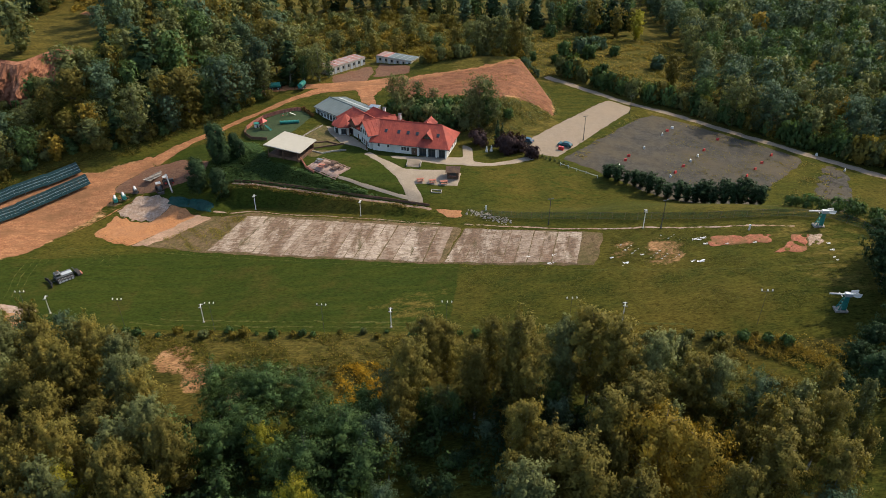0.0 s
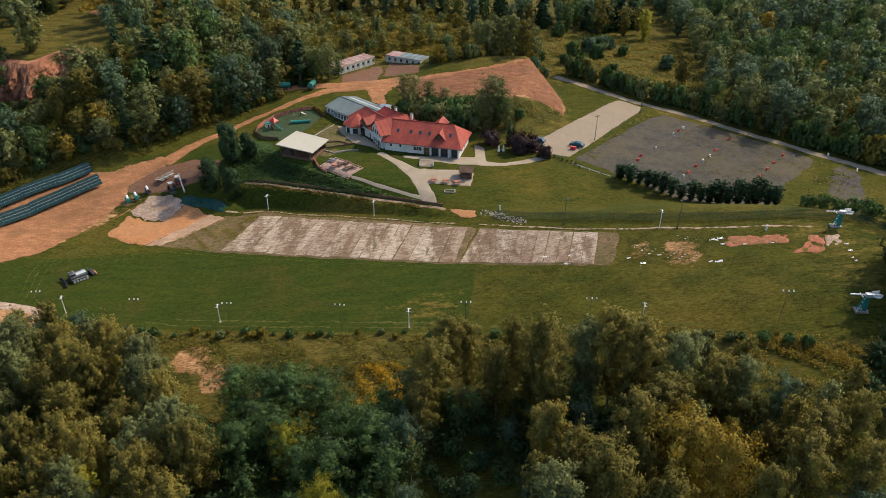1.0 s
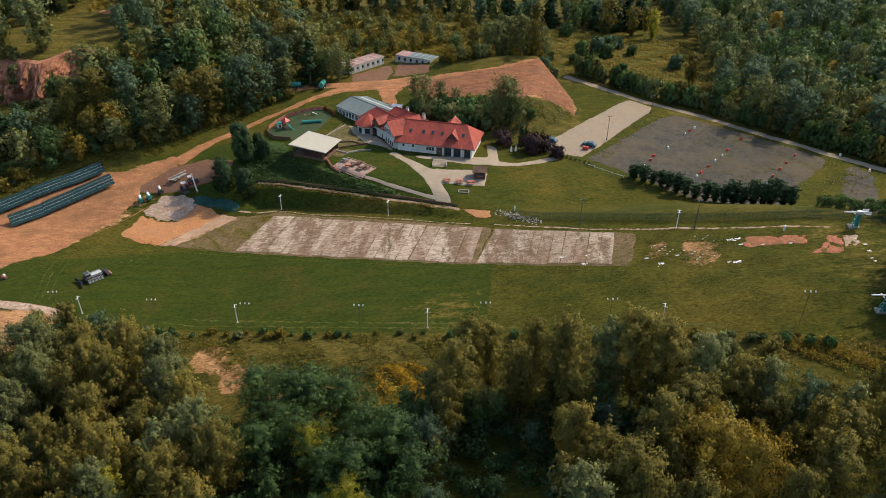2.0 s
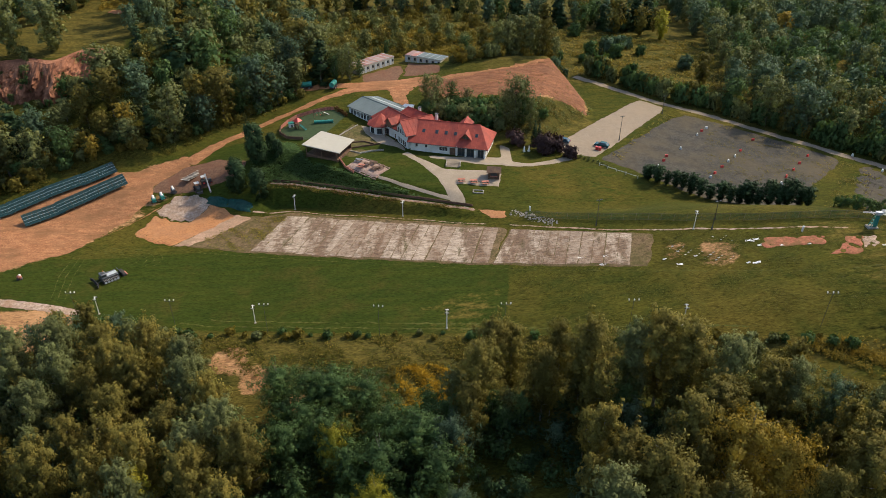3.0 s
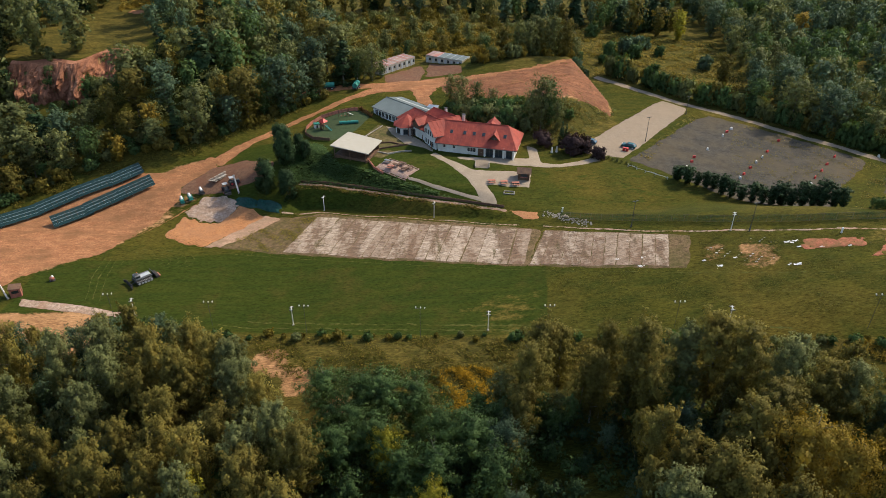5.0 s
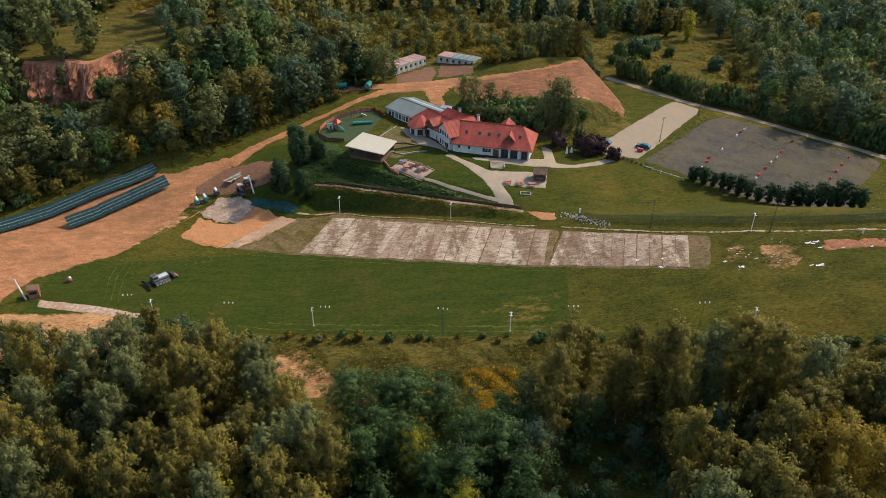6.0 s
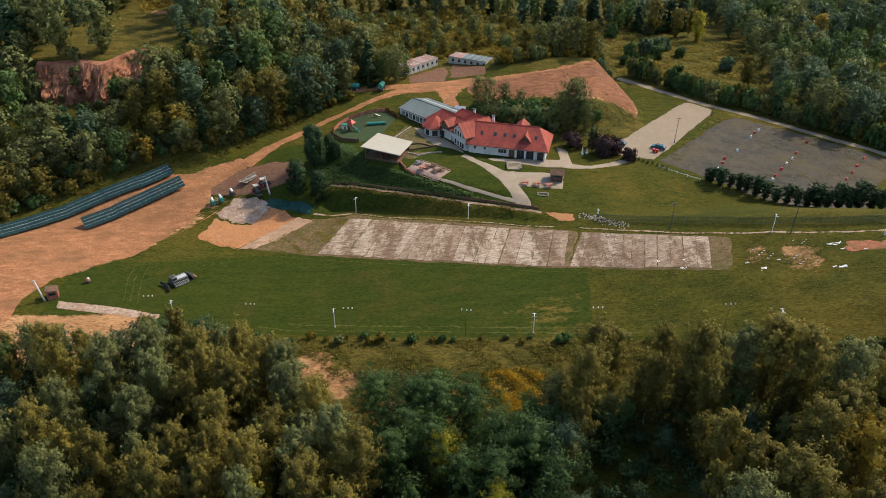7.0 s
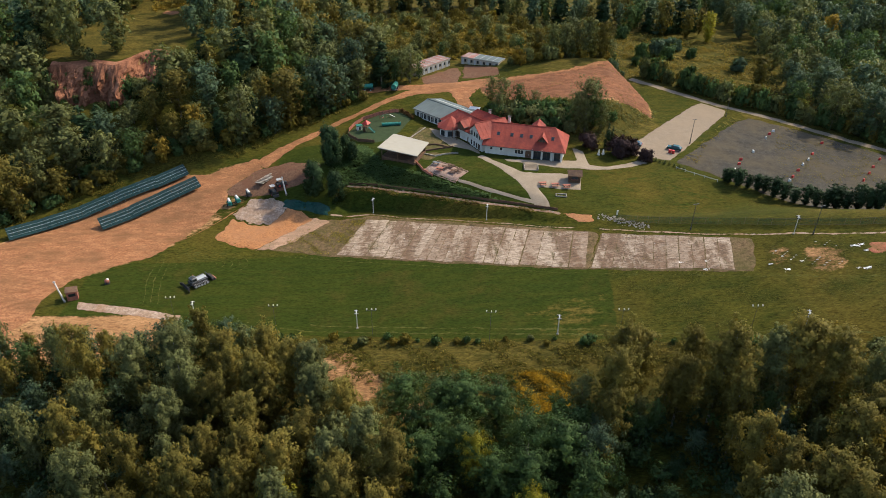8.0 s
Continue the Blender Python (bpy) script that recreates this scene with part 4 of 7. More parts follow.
for x, y, tall in ((-109.5, 99, 11), (-105.6, 101.5, 11), (-100, 102.2, 11), (-94, 100.5, 10.5), (-89, 102, 11), (-84.6, 102.6, 11.5), (-80.6, 104, 11), (-77, 102.4, 11), (-73.6, 104, 11), (-70.2, 102.4, 10.5), (-115, 99, 11)):
    plant("oak_tree", "broad", PLANT.choice([LEAF_BLUE, LEAF_BLUE, LEAF_OLIVE, LEAF_DARK]), BARK, x, y, tall * PLANT.uniform(0.92, 1.04), "bushy round-crowned tree at the wood's edge", 0.85, group="trees at the wood's edge", **FILL)

for i in range(22):
    x = -9 + 2.7 * i
    plant("birch_tree", "full", PLANT.choice([LEAF_BIRCH, LEAF_BIRCH, LEAF_OLIVE, LEAF_DARK]), BIRCHBARK, x + PLANT.uniform(-1, 1), 85.5 - 0.24 * (x + 9) + PLANT.uniform(-2.5, 1.5), PLANT.uniform(7, 11), "lower bushy birch along the edge of the wood", PLANT.uniform(0.75, 0.95), group="birches of the near wood", leaves=3600, size=0.36)
UNDER = [(-112, 70), (-112, 99), (-80, 101), (-66, 98), (-52, 88), (-38, 82), (-10, 82), (2, 86), (30, 80), (50, 72), (58, 68), (-60, 68)]
# near-black leaf colours stand for the shade beneath the wood
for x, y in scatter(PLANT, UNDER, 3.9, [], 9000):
    plant("understory_shrub", "shrub", PLANT.choice([LEAF_DARK, LEAF_PINE, LEAF_PINE]), BARK, x, y, PLANT.uniform(2.6, 5.5), "shrub under the near wood, its leaves coloured dark for shade", 1.15, category="shrub",
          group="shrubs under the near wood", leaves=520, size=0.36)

# dark clump at the top end of the slope
# needle colour puts shade into the crowns, the last three above all
for x, y, tall in ((79.5, 104.5, 11), (78, 100, 11.5), (83, 108.5, 9), (77, 95.5, 10.5), (82.5, 100, 14), (79, 90, 12), (76, 87, 11), (84, 95, 14), (90, 104, 14), (72, 80, 11), (80, 84, 13), (64, 76, 9), (70, 72, 12), (58, 74, 8), (68, 84, 7), (72.5, 86.5, 8.5), (64, 81, 6.5)):
    plant("broadleaf_tree", "broad", LEAF_PINE, BARK, x, y, tall, "dense dark green tree at the top of the ski slope, colour partly standing for shade", 1.0, leaves=4500, size=0.5, group="trees at the top of the slope")

# ---- trees round the house ----
MID = dict(leaves=4200, size=0.34)
for x, y, tall, wide in ((10.8, 193.6, 17, 0.95), (13.6, 194.8, 14.5, 0.95), (8.6, 195.4, 12, 1.05), (15.6, 193.4, 9.5, 1.0), (-7.5, 207, 9, 1.0), (-12.5, 208, 11, 1.0), (-16, 211, 10, 1.0), (-14, 205, 8, 1.1), (-3, 205, 7.5, 1.1)):
    plant("leafy_tree", "full", PLANT.choice([LEAF_OLIVE, LEAF_DARK, LEAF_OLIVE]), BARK, x, y, tall, "leafy dark olive tree behind the house", wide, group="trees behind the house", leaves=4200, size=0.36)
for x, y, tall in ((-14, 203.5, 5.5), (-11, 202, 6), (-8, 201, 6), (-5, 200.5, 6.5), (-2, 200, 6), (1, 199.5, 6.5), (4, 199, 6), (7, 199, 6), (-16.5, 206, 5), (-9.5, 204.5, 6.5), (-6, 204, 6.5), (-2.5, 203.5, 6), (1, 203, 6), (5, 202.5, 5.5), (9, 201.5, 5), (13, 200.5, 5), (2.5, 196.5, 4.5), (-1.5, 197, 4.5), (6.5, 195, 4.5), (16, 200, 4.5), (20, 199, 3.5)):
    plant("thicket_shrub", "shrub", PLANT.choice([LEAF_DARK, LEAF_IVY, LEAF_OLIVE]), BARK, x, y, tall, "tall dark green thicket on the mound's face", 0.9, category="shrub", group="thicket behind the house", leaves=1700, size=0.42)
plant("cypress", "pine", LEAF_PINE, BARK, 15.8, 184.5, 8, "slim dark green columnar cypress", 0.7, category="conifer", **MID)
plant("cypress", "pine", LEAF_PINE, BARK, 17.2, 185, 7, "slim dark green columnar cypress", 0.7, category="conifer", **MID)
for x, y, tall in ((18.5, 180, 6.0), (21, 180.5, 5.4), (10.8, 184.5, 4.8)):
    plant("plum_tree", "shrub", LEAF_PURPLE, BARK, x, y, tall, "round purple-leaved plum tree", 1.0, category="tree", **MID)
plant("plum_tree", "shrub", LEAF_PURPLE, BARK, 25, 176.6, 4.2, "small round reddish-leaved tree beside the path", 0.85, **MID)
for x, y, tall, wide in ((-62.4, 174.6, 11.5, 0.85), (-66.2, 166.4, 9.4, 1.0), (-60.4, 165.2, 8.6, 0.95), (-56.8, 176.5, 5.5, 0.9), (-59.0, 178.6, 6, 0.9)):
    plant("yew_tree", "oval", LEAF_PINE, BARK, x, y, tall, "dense dark evergreen tree on the bank", wide, category="tree", group="evergreens on the bank", leaves=9000, size=0.38)
HEDGE = [(43.0, 165.6), (51.2, 159.0), (53.2, 156.8), (60.2, 150.2), (61.6, 148.8), (73.0, 138.0)]
for a, b in ((0, 1), (2, 3), (4, 5)):
    n = int(math.dist(HEDGE[a], HEDGE[b]) / 2.1)
    for i in range(n + 1):
        k = i / n
        x, y = HEDGE[a][0] * (1 - k) + HEDGE[b][0] * k, HEDGE[a][1] * (1 - k) + HEDGE[b][1] * k
        plant("hedge_pine", "full", LEAF_PINE, BARK, x + PLANT.uniform(-0.5, 0.5), y + PLANT.uniform(-0.5, 0.5), 4.2 + 0.06 * (x - 43) + PLANT.uniform(-1.0, 1.2), "bushy dark pine in a hedge row", PLANT.uniform(1.15, 1.55),
              category="conifer", group="pine hedge", leaves=2600, size=0.72)
for x, y in ((76, 131.5), (79, 130.5), (81.5, 129), (84, 127.5), (87, 127), (90, 124), (85, 123.5), (88, 120), (93, 119)):
    plant("hedge_shrub", "shrub", LEAF_DARK, BARK, x, y, PLANT.uniform(2.6, 4.2), "leafy green shrub by the fence", 1.0, category="shrub", group="shrubs by the fence", leaves=1300, size=0.36)

# ---- the woods behind ----
WEST_WOOD = [(-162, 160), (-146, 160), (-138, 166), (-124, 178), (-110, 187), (-99, 186), (-88, 190), (-80, 198), (-72, 206), (-64, 213), (-54, 221), (-50, 232), (-54, 246), (-62, 262), (-66, 285), (-76, 322), (-200, 282), (-172, 205)]
QUARRY = [(-150, 199), (-131, 199), (-124, 205), (-117, 207), (-110, 216), (-106, 226), (-112, 229), (-124, 220), (-131, 211.5), (-150, 210.5)]
EAST_WOOD = [(86, 226), (84, 217), (93, 205), (107, 194), (118, 186), (128, 178), (150, 163), (158, 170), (172, 250), (232, 392), (104, 392), (101, 300), (99, 262), (92, 240)]
MID_WOOD = [(-74, 316), (-40, 322), (-10, 318), (40, 312), (84, 300), (90, 338), (-50, 338)]
CLEARING = [(-154, 240), (-144, 219), (-125, 218), (-116, 226), (-118, 243), (-122, 258), (-124, 276), (-126, 293), (-150, 293), (-142, 270), (-140, 250)]
west = [p for p in scatter(PLANT, WEST_WOOD, 6.1, [], 12000) if not any(inside(np.array([p[0]]), np.array([p[1]]), hole)[0] for hole in (QUARRY, CLEARING))]
east = scatter(PLANT, EAST_WOOD, 6.6, [], 9000)
# mix leans to the leaf colours that have haze blue put in
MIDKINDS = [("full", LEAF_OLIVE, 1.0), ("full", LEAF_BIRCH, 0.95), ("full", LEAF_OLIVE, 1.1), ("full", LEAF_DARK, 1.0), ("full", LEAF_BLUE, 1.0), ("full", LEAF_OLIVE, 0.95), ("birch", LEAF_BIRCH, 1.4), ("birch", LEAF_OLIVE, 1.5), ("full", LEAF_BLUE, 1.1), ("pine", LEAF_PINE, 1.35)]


# more of the haze-tinted blue and green for the east wood
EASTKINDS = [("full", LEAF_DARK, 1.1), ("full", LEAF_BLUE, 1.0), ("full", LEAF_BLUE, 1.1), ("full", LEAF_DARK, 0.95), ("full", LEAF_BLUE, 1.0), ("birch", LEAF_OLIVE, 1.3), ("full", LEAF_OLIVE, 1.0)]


def capped(x, y, tall):
    """Young growth stays low on the slope before the quarry face."""
    across = x - 0.56 * (205 - y)
    if not -150 < across < -116 or y > 206:
        return tall
    foot = float(quarry_line(across))
    return max(2.4, min(tall, ground_z(across, foot - 1) + 1.2 + 0.36 * (foot - y) - ground_z(x, y)))


def wood_edge(spots, label, group, low, high, kinds=MIDKINDS):
    for x, y in spots:
        kind, leafage, wide = PLANT.choice(kinds)
        tall = capped(x, y, PLANT.uniform(low, high))
        plant("forest_tree", kind, leafage, BARK, x, y, tall, label, wide * (1.12 + 0.5 * float(ease(-12, -4, -tall))), leaves=2700, size=0.46, group=group)


def rim(spots, line, depth):
    """The spots that lie within a depth of a line."""
    near_, far_ = [], []
    for p in spots:
        d = min(((p[0] - a) ** 2 + (p[1] - b) ** 2) ** 0.5 for a, b in line)
        (near_ if d < depth else far_).append(p)
    return near_, far_


def dense(line, step=3.0):
    out = []
    for (a, b), (c, d) in zip(line[:-1], line[1:]):
        n = max(1, int(math.hypot(c - a, d - b) / step))
        out += [(a + (c - a) * i / n, b + (d - b) * i / n) for i in range(n)]
    return out


west_near, west_far = rim(west, dense(WEST_WOOD[1:14]), 15)
east_near, east_far = rim(east, dense(EAST_WOOD[-3:] + EAST_WOOD[:8]), 15)
wood_edge(west_near[:190], "tall leafy tree at the edge of the west wood", "west wood", 9, 19)
wood_edge(east_near[:140], "tall leafy tree at the edge of the east wood", "east wood", 8, 17, EASTKINDS)
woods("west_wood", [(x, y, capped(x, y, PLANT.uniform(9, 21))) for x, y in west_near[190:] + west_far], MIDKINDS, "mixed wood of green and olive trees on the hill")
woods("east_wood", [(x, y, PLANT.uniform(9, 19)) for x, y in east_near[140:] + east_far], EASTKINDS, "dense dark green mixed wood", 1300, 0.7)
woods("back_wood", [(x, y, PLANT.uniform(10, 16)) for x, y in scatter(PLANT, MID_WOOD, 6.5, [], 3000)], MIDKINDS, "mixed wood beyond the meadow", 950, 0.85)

# trees and bushes standing in the meadows behind
for x, y, tall in ((-42.5, 230, 13.5), (-45.5, 233, 11), (-39.6, 233.6, 9), (-47.5, 229, 9.5)):
    plant("meadow_tree", "full", LEAF_OLIVE if tall > 10 else LEAF_DARK, BARK, x, y, tall, "leafy olive tree beside the site cabins", 1.0, leaves=3600, size=0.42, group="meadow trees")
for x, y, tall in ((10, 258, 15), (16, 252, 16), (21, 250, 15), (26, 247, 14), (13, 247, 13), (20, 262, 15), (30, 253, 12), (5, 262, 13), (25, 258, 14)):
    plant("meadow_tree", "full", PLANT.choice([LEAF_OLIVE, LEAF_OLIVE, LEAF_BIRCH, LEAF_DARK]), BARK, x, y, tall, "tall full-crowned tree in the meadow", 0.9, leaves=3200, size=0.55, group="meadow trees")
for x, y, tall in ((-40, 262, 9), (-35, 268, 8), (-26, 262, 8), (-46, 250, 10), (-44.5, 240, 9), (-48, 236, 10), (-32, 258, 6), (-18, 262, 7), (-8, 272, 9), (-14, 280, 10), (-2, 262, 8), (-30, 280, 9), (-4, 254, 6)):
    plant("meadow_tree", "full", PLANT.choice([LEAF_OLIVE, LEAF_DARK, LEAF_BIRCH]), BARK, x, y, tall, "bushy tree among yellow weeds", 1.15, leaves=2400, size=0.55, group="meadow trees")
for x, y, tall in ((46, 300, 6), (61, 282, 7), (49, 274, 6.5), (55, 277, 7), (58, 272, 6), (69, 276, 4.5), (65, 308, 6), (83, 262, 6), (35, 268, 4), (44, 264, 4), (30, 244, 5), (34, 248, 4), (66, 285, 5)):
    plant("willow_bush", "shrub", PLANT.choice([LEAF_BLUE, LEAF_BLUE, LEAF_DARK]), BARK, x, y, tall, "rounded grey-green willow bush in the meadow", 0.85, category="bush", leaves=1500, size=0.5, group="meadow bushes")
for x, y, tall, leafage in ((136, 300, 15, LEAF_GOLD), (82, 240, 13, LEAF_BIRCH), (126, 205, 12, LEAF_GOLD), (116, 212, 12, LEAF_BIRCH), (84, 300, 13, LEAF_LIME), (-104, 190, 11, LEAF_GOLD), (-112, 182, 8, LEAF_GOLD), (-86, 203, 13, LEAF_BIRCH), (-68, 213, 14, LEAF_BIRCH)):
    plant("forest_tree", "full", leafage, BARK, x, y, tall, "tree turning yellow at the edge of the wood", 1.0, leaves=3200, size=0.55, group="turning trees")
for x, y in dense([(-6, 238.6), (2, 239.6), (12, 244), (24, 249), (34, 247)], 1.5):
    plant("scrub_bush", "shrub", PLANT.choice([LEAF_OLIVE, LEAF_WEED, LEAF_OLIVE, LEAF_BIRCH, LEAF_GOLD]), BARK, x + PLANT.uniform(-1.5, 1.5), y + PLANT.uniform(0, 6), PLANT.uniform(2.4, 5.5), "yellow-green bush crowding the back of the mound", 0.85,
          category="bush", group="scrub behind the mound", leaves=900, size=0.5)
lane = dense([(43, 249), (54, 237.4), (63, 227.4), (80, 215), (93, 202.8), (106, 192), (116, 184), (136, 168)], 2.4)
for x, y in lane:
    plant("hedge_shrub", "shrub", PLANT.choice([LEAF_DARK, LEAF_OLIVE, LEAF_DARK, LEAF_BIRCH]), BARK, x + PLANT.uniform(0.5, 3), y + PLANT.uniform(1.0, 3.5), PLANT.uniform(4.5, 9), "leafy shrub at the lane's edge", 0.65,
          category="shrub", group="lane side shrubs", leaves=800, size=0.58)
verge_ = dense([(-150, 160), (-140, 165), (-126, 177), (-112, 186), (-99, 188), (-112, 187), (-126, 182), (-142, 172), (-150, 162), (-146, 158), (-138, 163), (-124, 175), (-110, 183.5), (-98, 184), (-88, 189), (-79, 198), (-71, 205.5), (-62, 213), (-54, 219)], 2.6)
for x, y in verge_:
    plant("hedge_shrub", "shrub", PLANT.choice([LEAF_DARK, LEAF_OLIVE, LEAF_BIRCH, LEAF_WEED]), BARK, x + PLANT.uniform(-2.5, 0), y + PLANT.uniform(0.5, 3), PLANT.uniform(2.0, 4.6), "leafy shrub at the edge of the west wood", 0.95,
          category="shrub", group="track side shrubs", leaves=800, size=0.58)


def thatch(name, outline, count, leafage, tall, label, size=0.4, gate=None, level=0.55):
    """Low plants over a stretch of ground: upright sprays in loose clumps."""
    rng = np.random.default_rng(count)
    xs, ys = [p[0] for p in outline], [p[1] for p in outline]
    x, y = rng.uniform(min(xs), max(xs), count * 2), rng.uniform(min(ys), max(ys), count * 2)
    patchy = np.sin(x * 0.45 + 2 * np.sin(y * 0.3)) + np.sin(y * 0.6 + 1.4 * np.sin(x * 0.21)) + 0.9 * np.sin(x * 1.3 + y * 1.1)
    keep = inside(x, y, outline) & (patchy + rng.normal(size=len(x)) * 0.8 > (gate if gate is not None else -0.4))
    x, y, patchy = x[keep][:count], y[keep][:count], patchy[keep][:count]
    n = len(x)
    z = height(x, y)
    h = tall * (0.35 + 0.65 * rng.random(n)) * (0.8 + 0.2 * np.clip(patchy, -1, 1))
    out = []
    for k in range(4):
        a = rng.random(n) * 6.283
        d = rng.random(n) * size
        cx, cy = x + np.cos(a) * d, y + np.sin(a) * d
        w = size * (0.3 + 0.3 * rng.random(n))
        lean = rng.normal(size=(n, 2)) * 0.3 * h[:, None]
        zz = z + h * (0.15 + 0.25 * k)
        b = a + 1.57
        p1 = np.stack([cx - np.cos(b) * w, cy - np.sin(b) * w, zz - h * 0.18], -1)
        p2 = np.stack([cx + np.cos(b) * w, cy + np.sin(b) * w, zz - h * 0.1], -1)
        p3 = np.stack([cx + lean[:, 0] + level * np.cos(a) * w * 2, cy + lean[:, 1] + level * np.sin(a) * w * 2, zz + h * (0.3 - 0.25 * level)], -1)
        out.append(np.stack([p1, p2, p3], 1).reshape(-1, 3))
    tagged(new(name, quads_mesh(name, np.concatenate(out), leafage, 3)), label, "undergrowth", "", "stuff")


thatch("tall_weeds", [(-66, 100), (-44, 98), (-20, 95), (20, 90), (60, 80), (72, 86), (60, 89), (20, 97), (-4, 101.4), (-20, 104), (-44, 107.4), (-66, 111)], 9000, LEAF_WEED, 0.55, "tall dry weeds along the foot of the run", 0.3, 0.0)
thatch("tall_weeds", [(-44, 90), (-10, 84), (-6, 90), (-20, 95), (-44, 98)], 1700, LEAF_OLIVE, 0.9, "green and brown weeds at the wood's edge")
thatch("goldenrod", [(-20, 86), (-10.5, 86), (-9.5, 93.6), (-14, 95.6), (-19.5, 94.8)], 4500, LEAF_ROD, 0.9, "yellow flowering goldenrod", 0.2, 0.1)
thatch("tall_weeds", [(-22, 85), (-9, 85), (-8, 94), (-14, 96), (-21, 95.4)], 3000, LEAF_WEED, 0.8, "dry weeds among goldenrod", 0.25, -0.6)
thatch("goldenrod", [(48, 82), (66, 74), (72, 86), (60, 90), (48, 90)], 2200, LEAF_GOLD, 1.1, "rusty yellow weeds by the lower lift", 0.22, 0.2)
thatch("bank_ivy", [(-61, 169), (-58, 168.6), (-49, 167), (-39, 163.4), (-27, 159), (-17, 156.4), (-28, 162), (-37, 167), (-48, 173), (-50, 176), (-53, 183), (-58, 185), (-63, 181)], 7500, LEAF_IVY, 1.0, "dense dark green ivy covering the bank", 0.55, -9, 1.0)
thatch("bank_weeds", [(-57, 167.6), (-48.8, 165.8), (-39.2, 162), (-26.9, 157.6), (-15.2, 153.6), (-6, 150.6), (-8, 149.8), (-16, 152.6), (-28, 156.5), (-40, 161.0), (-50, 164.4), (-57, 166.2)], 4200, LEAF_WEED, 0.7, "brown weeds on the scarp below the kerb", 0.4, 0.0)
thatch("bank_weeds", [(-57, 167.6), (-48.8, 165.8), (-39.2, 162), (-26.9, 157.6), (-15.2, 153.6), (-16, 152.6), (-28, 156.5), (-40, 161.0), (-50, 164.4), (-57, 166.2)], 1500, LEAF_RUST, 0.7, "rusty brown weeds on the scarp below the kerb", 0.3, 0.2)
thatch("meadow_weeds", [(-60, 236), (-42, 246), (-30, 256), (-10, 252), (6, 250), (30, 262), (40, 300), (-46, 300)], 12000, LEAF_WEED, 1.6, "tall yellow-green weeds in the back meadow", 0.7, -0.6)
thatch("meadow_weeds", [(34, 250), (50, 252), (66, 240), (80, 230), (92, 244), (98, 262), (99, 300), (40, 310), (32, 270)], 6500, LEAF_WEED, 1.0, "dry yellow grass in the east meadow", 0.6, 0.0)
thatch("goldenrod", [(-60, 240), (-42, 250), (-30, 260), (-10, 256), (6, 254), (30, 266), (40, 300), (-46, 300)], 2600, LEAF_GOLD, 1.5, "yellow flowering weeds in the back meadow", 0.7, 0.7)
FLANK = [(13, 188), (21, 191.6), (27, 198.6), (34, 206.6), (38, 214), (37.5, 226), (33, 240), (31, 240), (35, 219), (37, 211), (34.5, 208.5), (29, 210), (23, 210.5), (17, 208.4), (10, 209), (2, 210.5), (-10, 212), (-8, 203), (2, 197)]
thatch("mound_weeds", FLANK, 3600, LEAF_OLIVE, 0.9, "rough olive weeds on the flank of the mound", 0.4, -1.0)
thatch("mound_weeds", FLANK, 2400, LEAF_WEED, 0.8, "rough dry weeds on the flank of the mound", 0.4, -0.4)
thatch("meadow_weeds", [(-148, 291), (-128, 291), (-125, 262), (-136, 258), (-141, 272)], 1500, LEAF_GOLD, 1.2, "yellow weeds in a clearing on the hill", 0.7, -0.6)
draped("bare_slope", [(-133, 256), (-126.5, 254.6), (-126, 258.4), (-132, 260)], TRACK, "bare sandy patch in the clearing", "bare earth", up=0.1, ragged=0.6)
thatch("verge_weeds", [(-146, 154), (-124, 171), (-108, 181), (-90, 185), (-78, 196), (-64, 210), (-60, 214), (-80, 203), (-100, 190), (-146, 166)], 8000, LEAF_WEED, 1.1, "yellowing weeds beside the track", 0.5, -0.2)
thatch("lot_weeds", [(84, 150), (96, 166), (104, 182), (112, 178), (100, 158), (112, 150), (130, 172), (150, 160), (130, 120), (94, 122)], 3000, LEAF_WEED, 0.5, "dry weeds round the gravel drive", 0.5, 0.2)

# line of low bushes between the run and the rough strip
for x, y in dense([(-68, 111.6), (-58, 110.2), (-44, 107.8), (-20, 104.4), (-4, 101.8), (8, 99.4), (20, 97), (45, 92), (60, 89)], 2.3):
    if PLANT.random() < 0.85:
        plant("verge_bush", "shrub", PLANT.choice([LEAF_DARK, LEAF_WEED, LEAF_OLIVE, LEAF_IVY]), BARK, x + PLANT.uniform(-1, 1), y + PLANT.uniform(-1.6, 0.2), PLANT.uniform(0.7, 2.0), "low scrubby bush below the ski run", 1.1,
              category="bush", group="bushes below the run", leaves=420, size=0.8)
thatch("tall_weeds", [(-66, 99), (-44, 96), (-20, 92), (20, 87), (56, 78), (60, 86), (20, 96), (-4, 101), (-20, 103.6), (-44, 107), (-66, 111)], 10000, LEAF_GRASS, 0.45, "rough green weeds below the run", 0.3, -0.4)
thatch("rough_grass", [(4, 123), (30, 114), (60, 106), (76, 106), (76, 97), (60, 95), (30, 99.6), (4, 103)], 9000, LEAF_GRASS, 0.14, "rough yellow-green grass on the upper run", 0.16, 0.3)
thatch("rough_grass", [(36, 128), (60, 121.6), (74, 119), (77, 106), (60, 107), (36, 114)], 4000, LEAF_GRASS, 0.15, "rough yellow-green grass round the worn patches", 0.16, 0.2)
thatch("lawn_grass", [(-62, 158), (-40, 155), (-10, 146), (4, 142), (4, 143.5), (-10, 147.4), (-40, 157), (-58, 161)], 3000, LEAF_GRASS, 0.16, "short grass at the foot of the scarp", 0.2, -0.5)
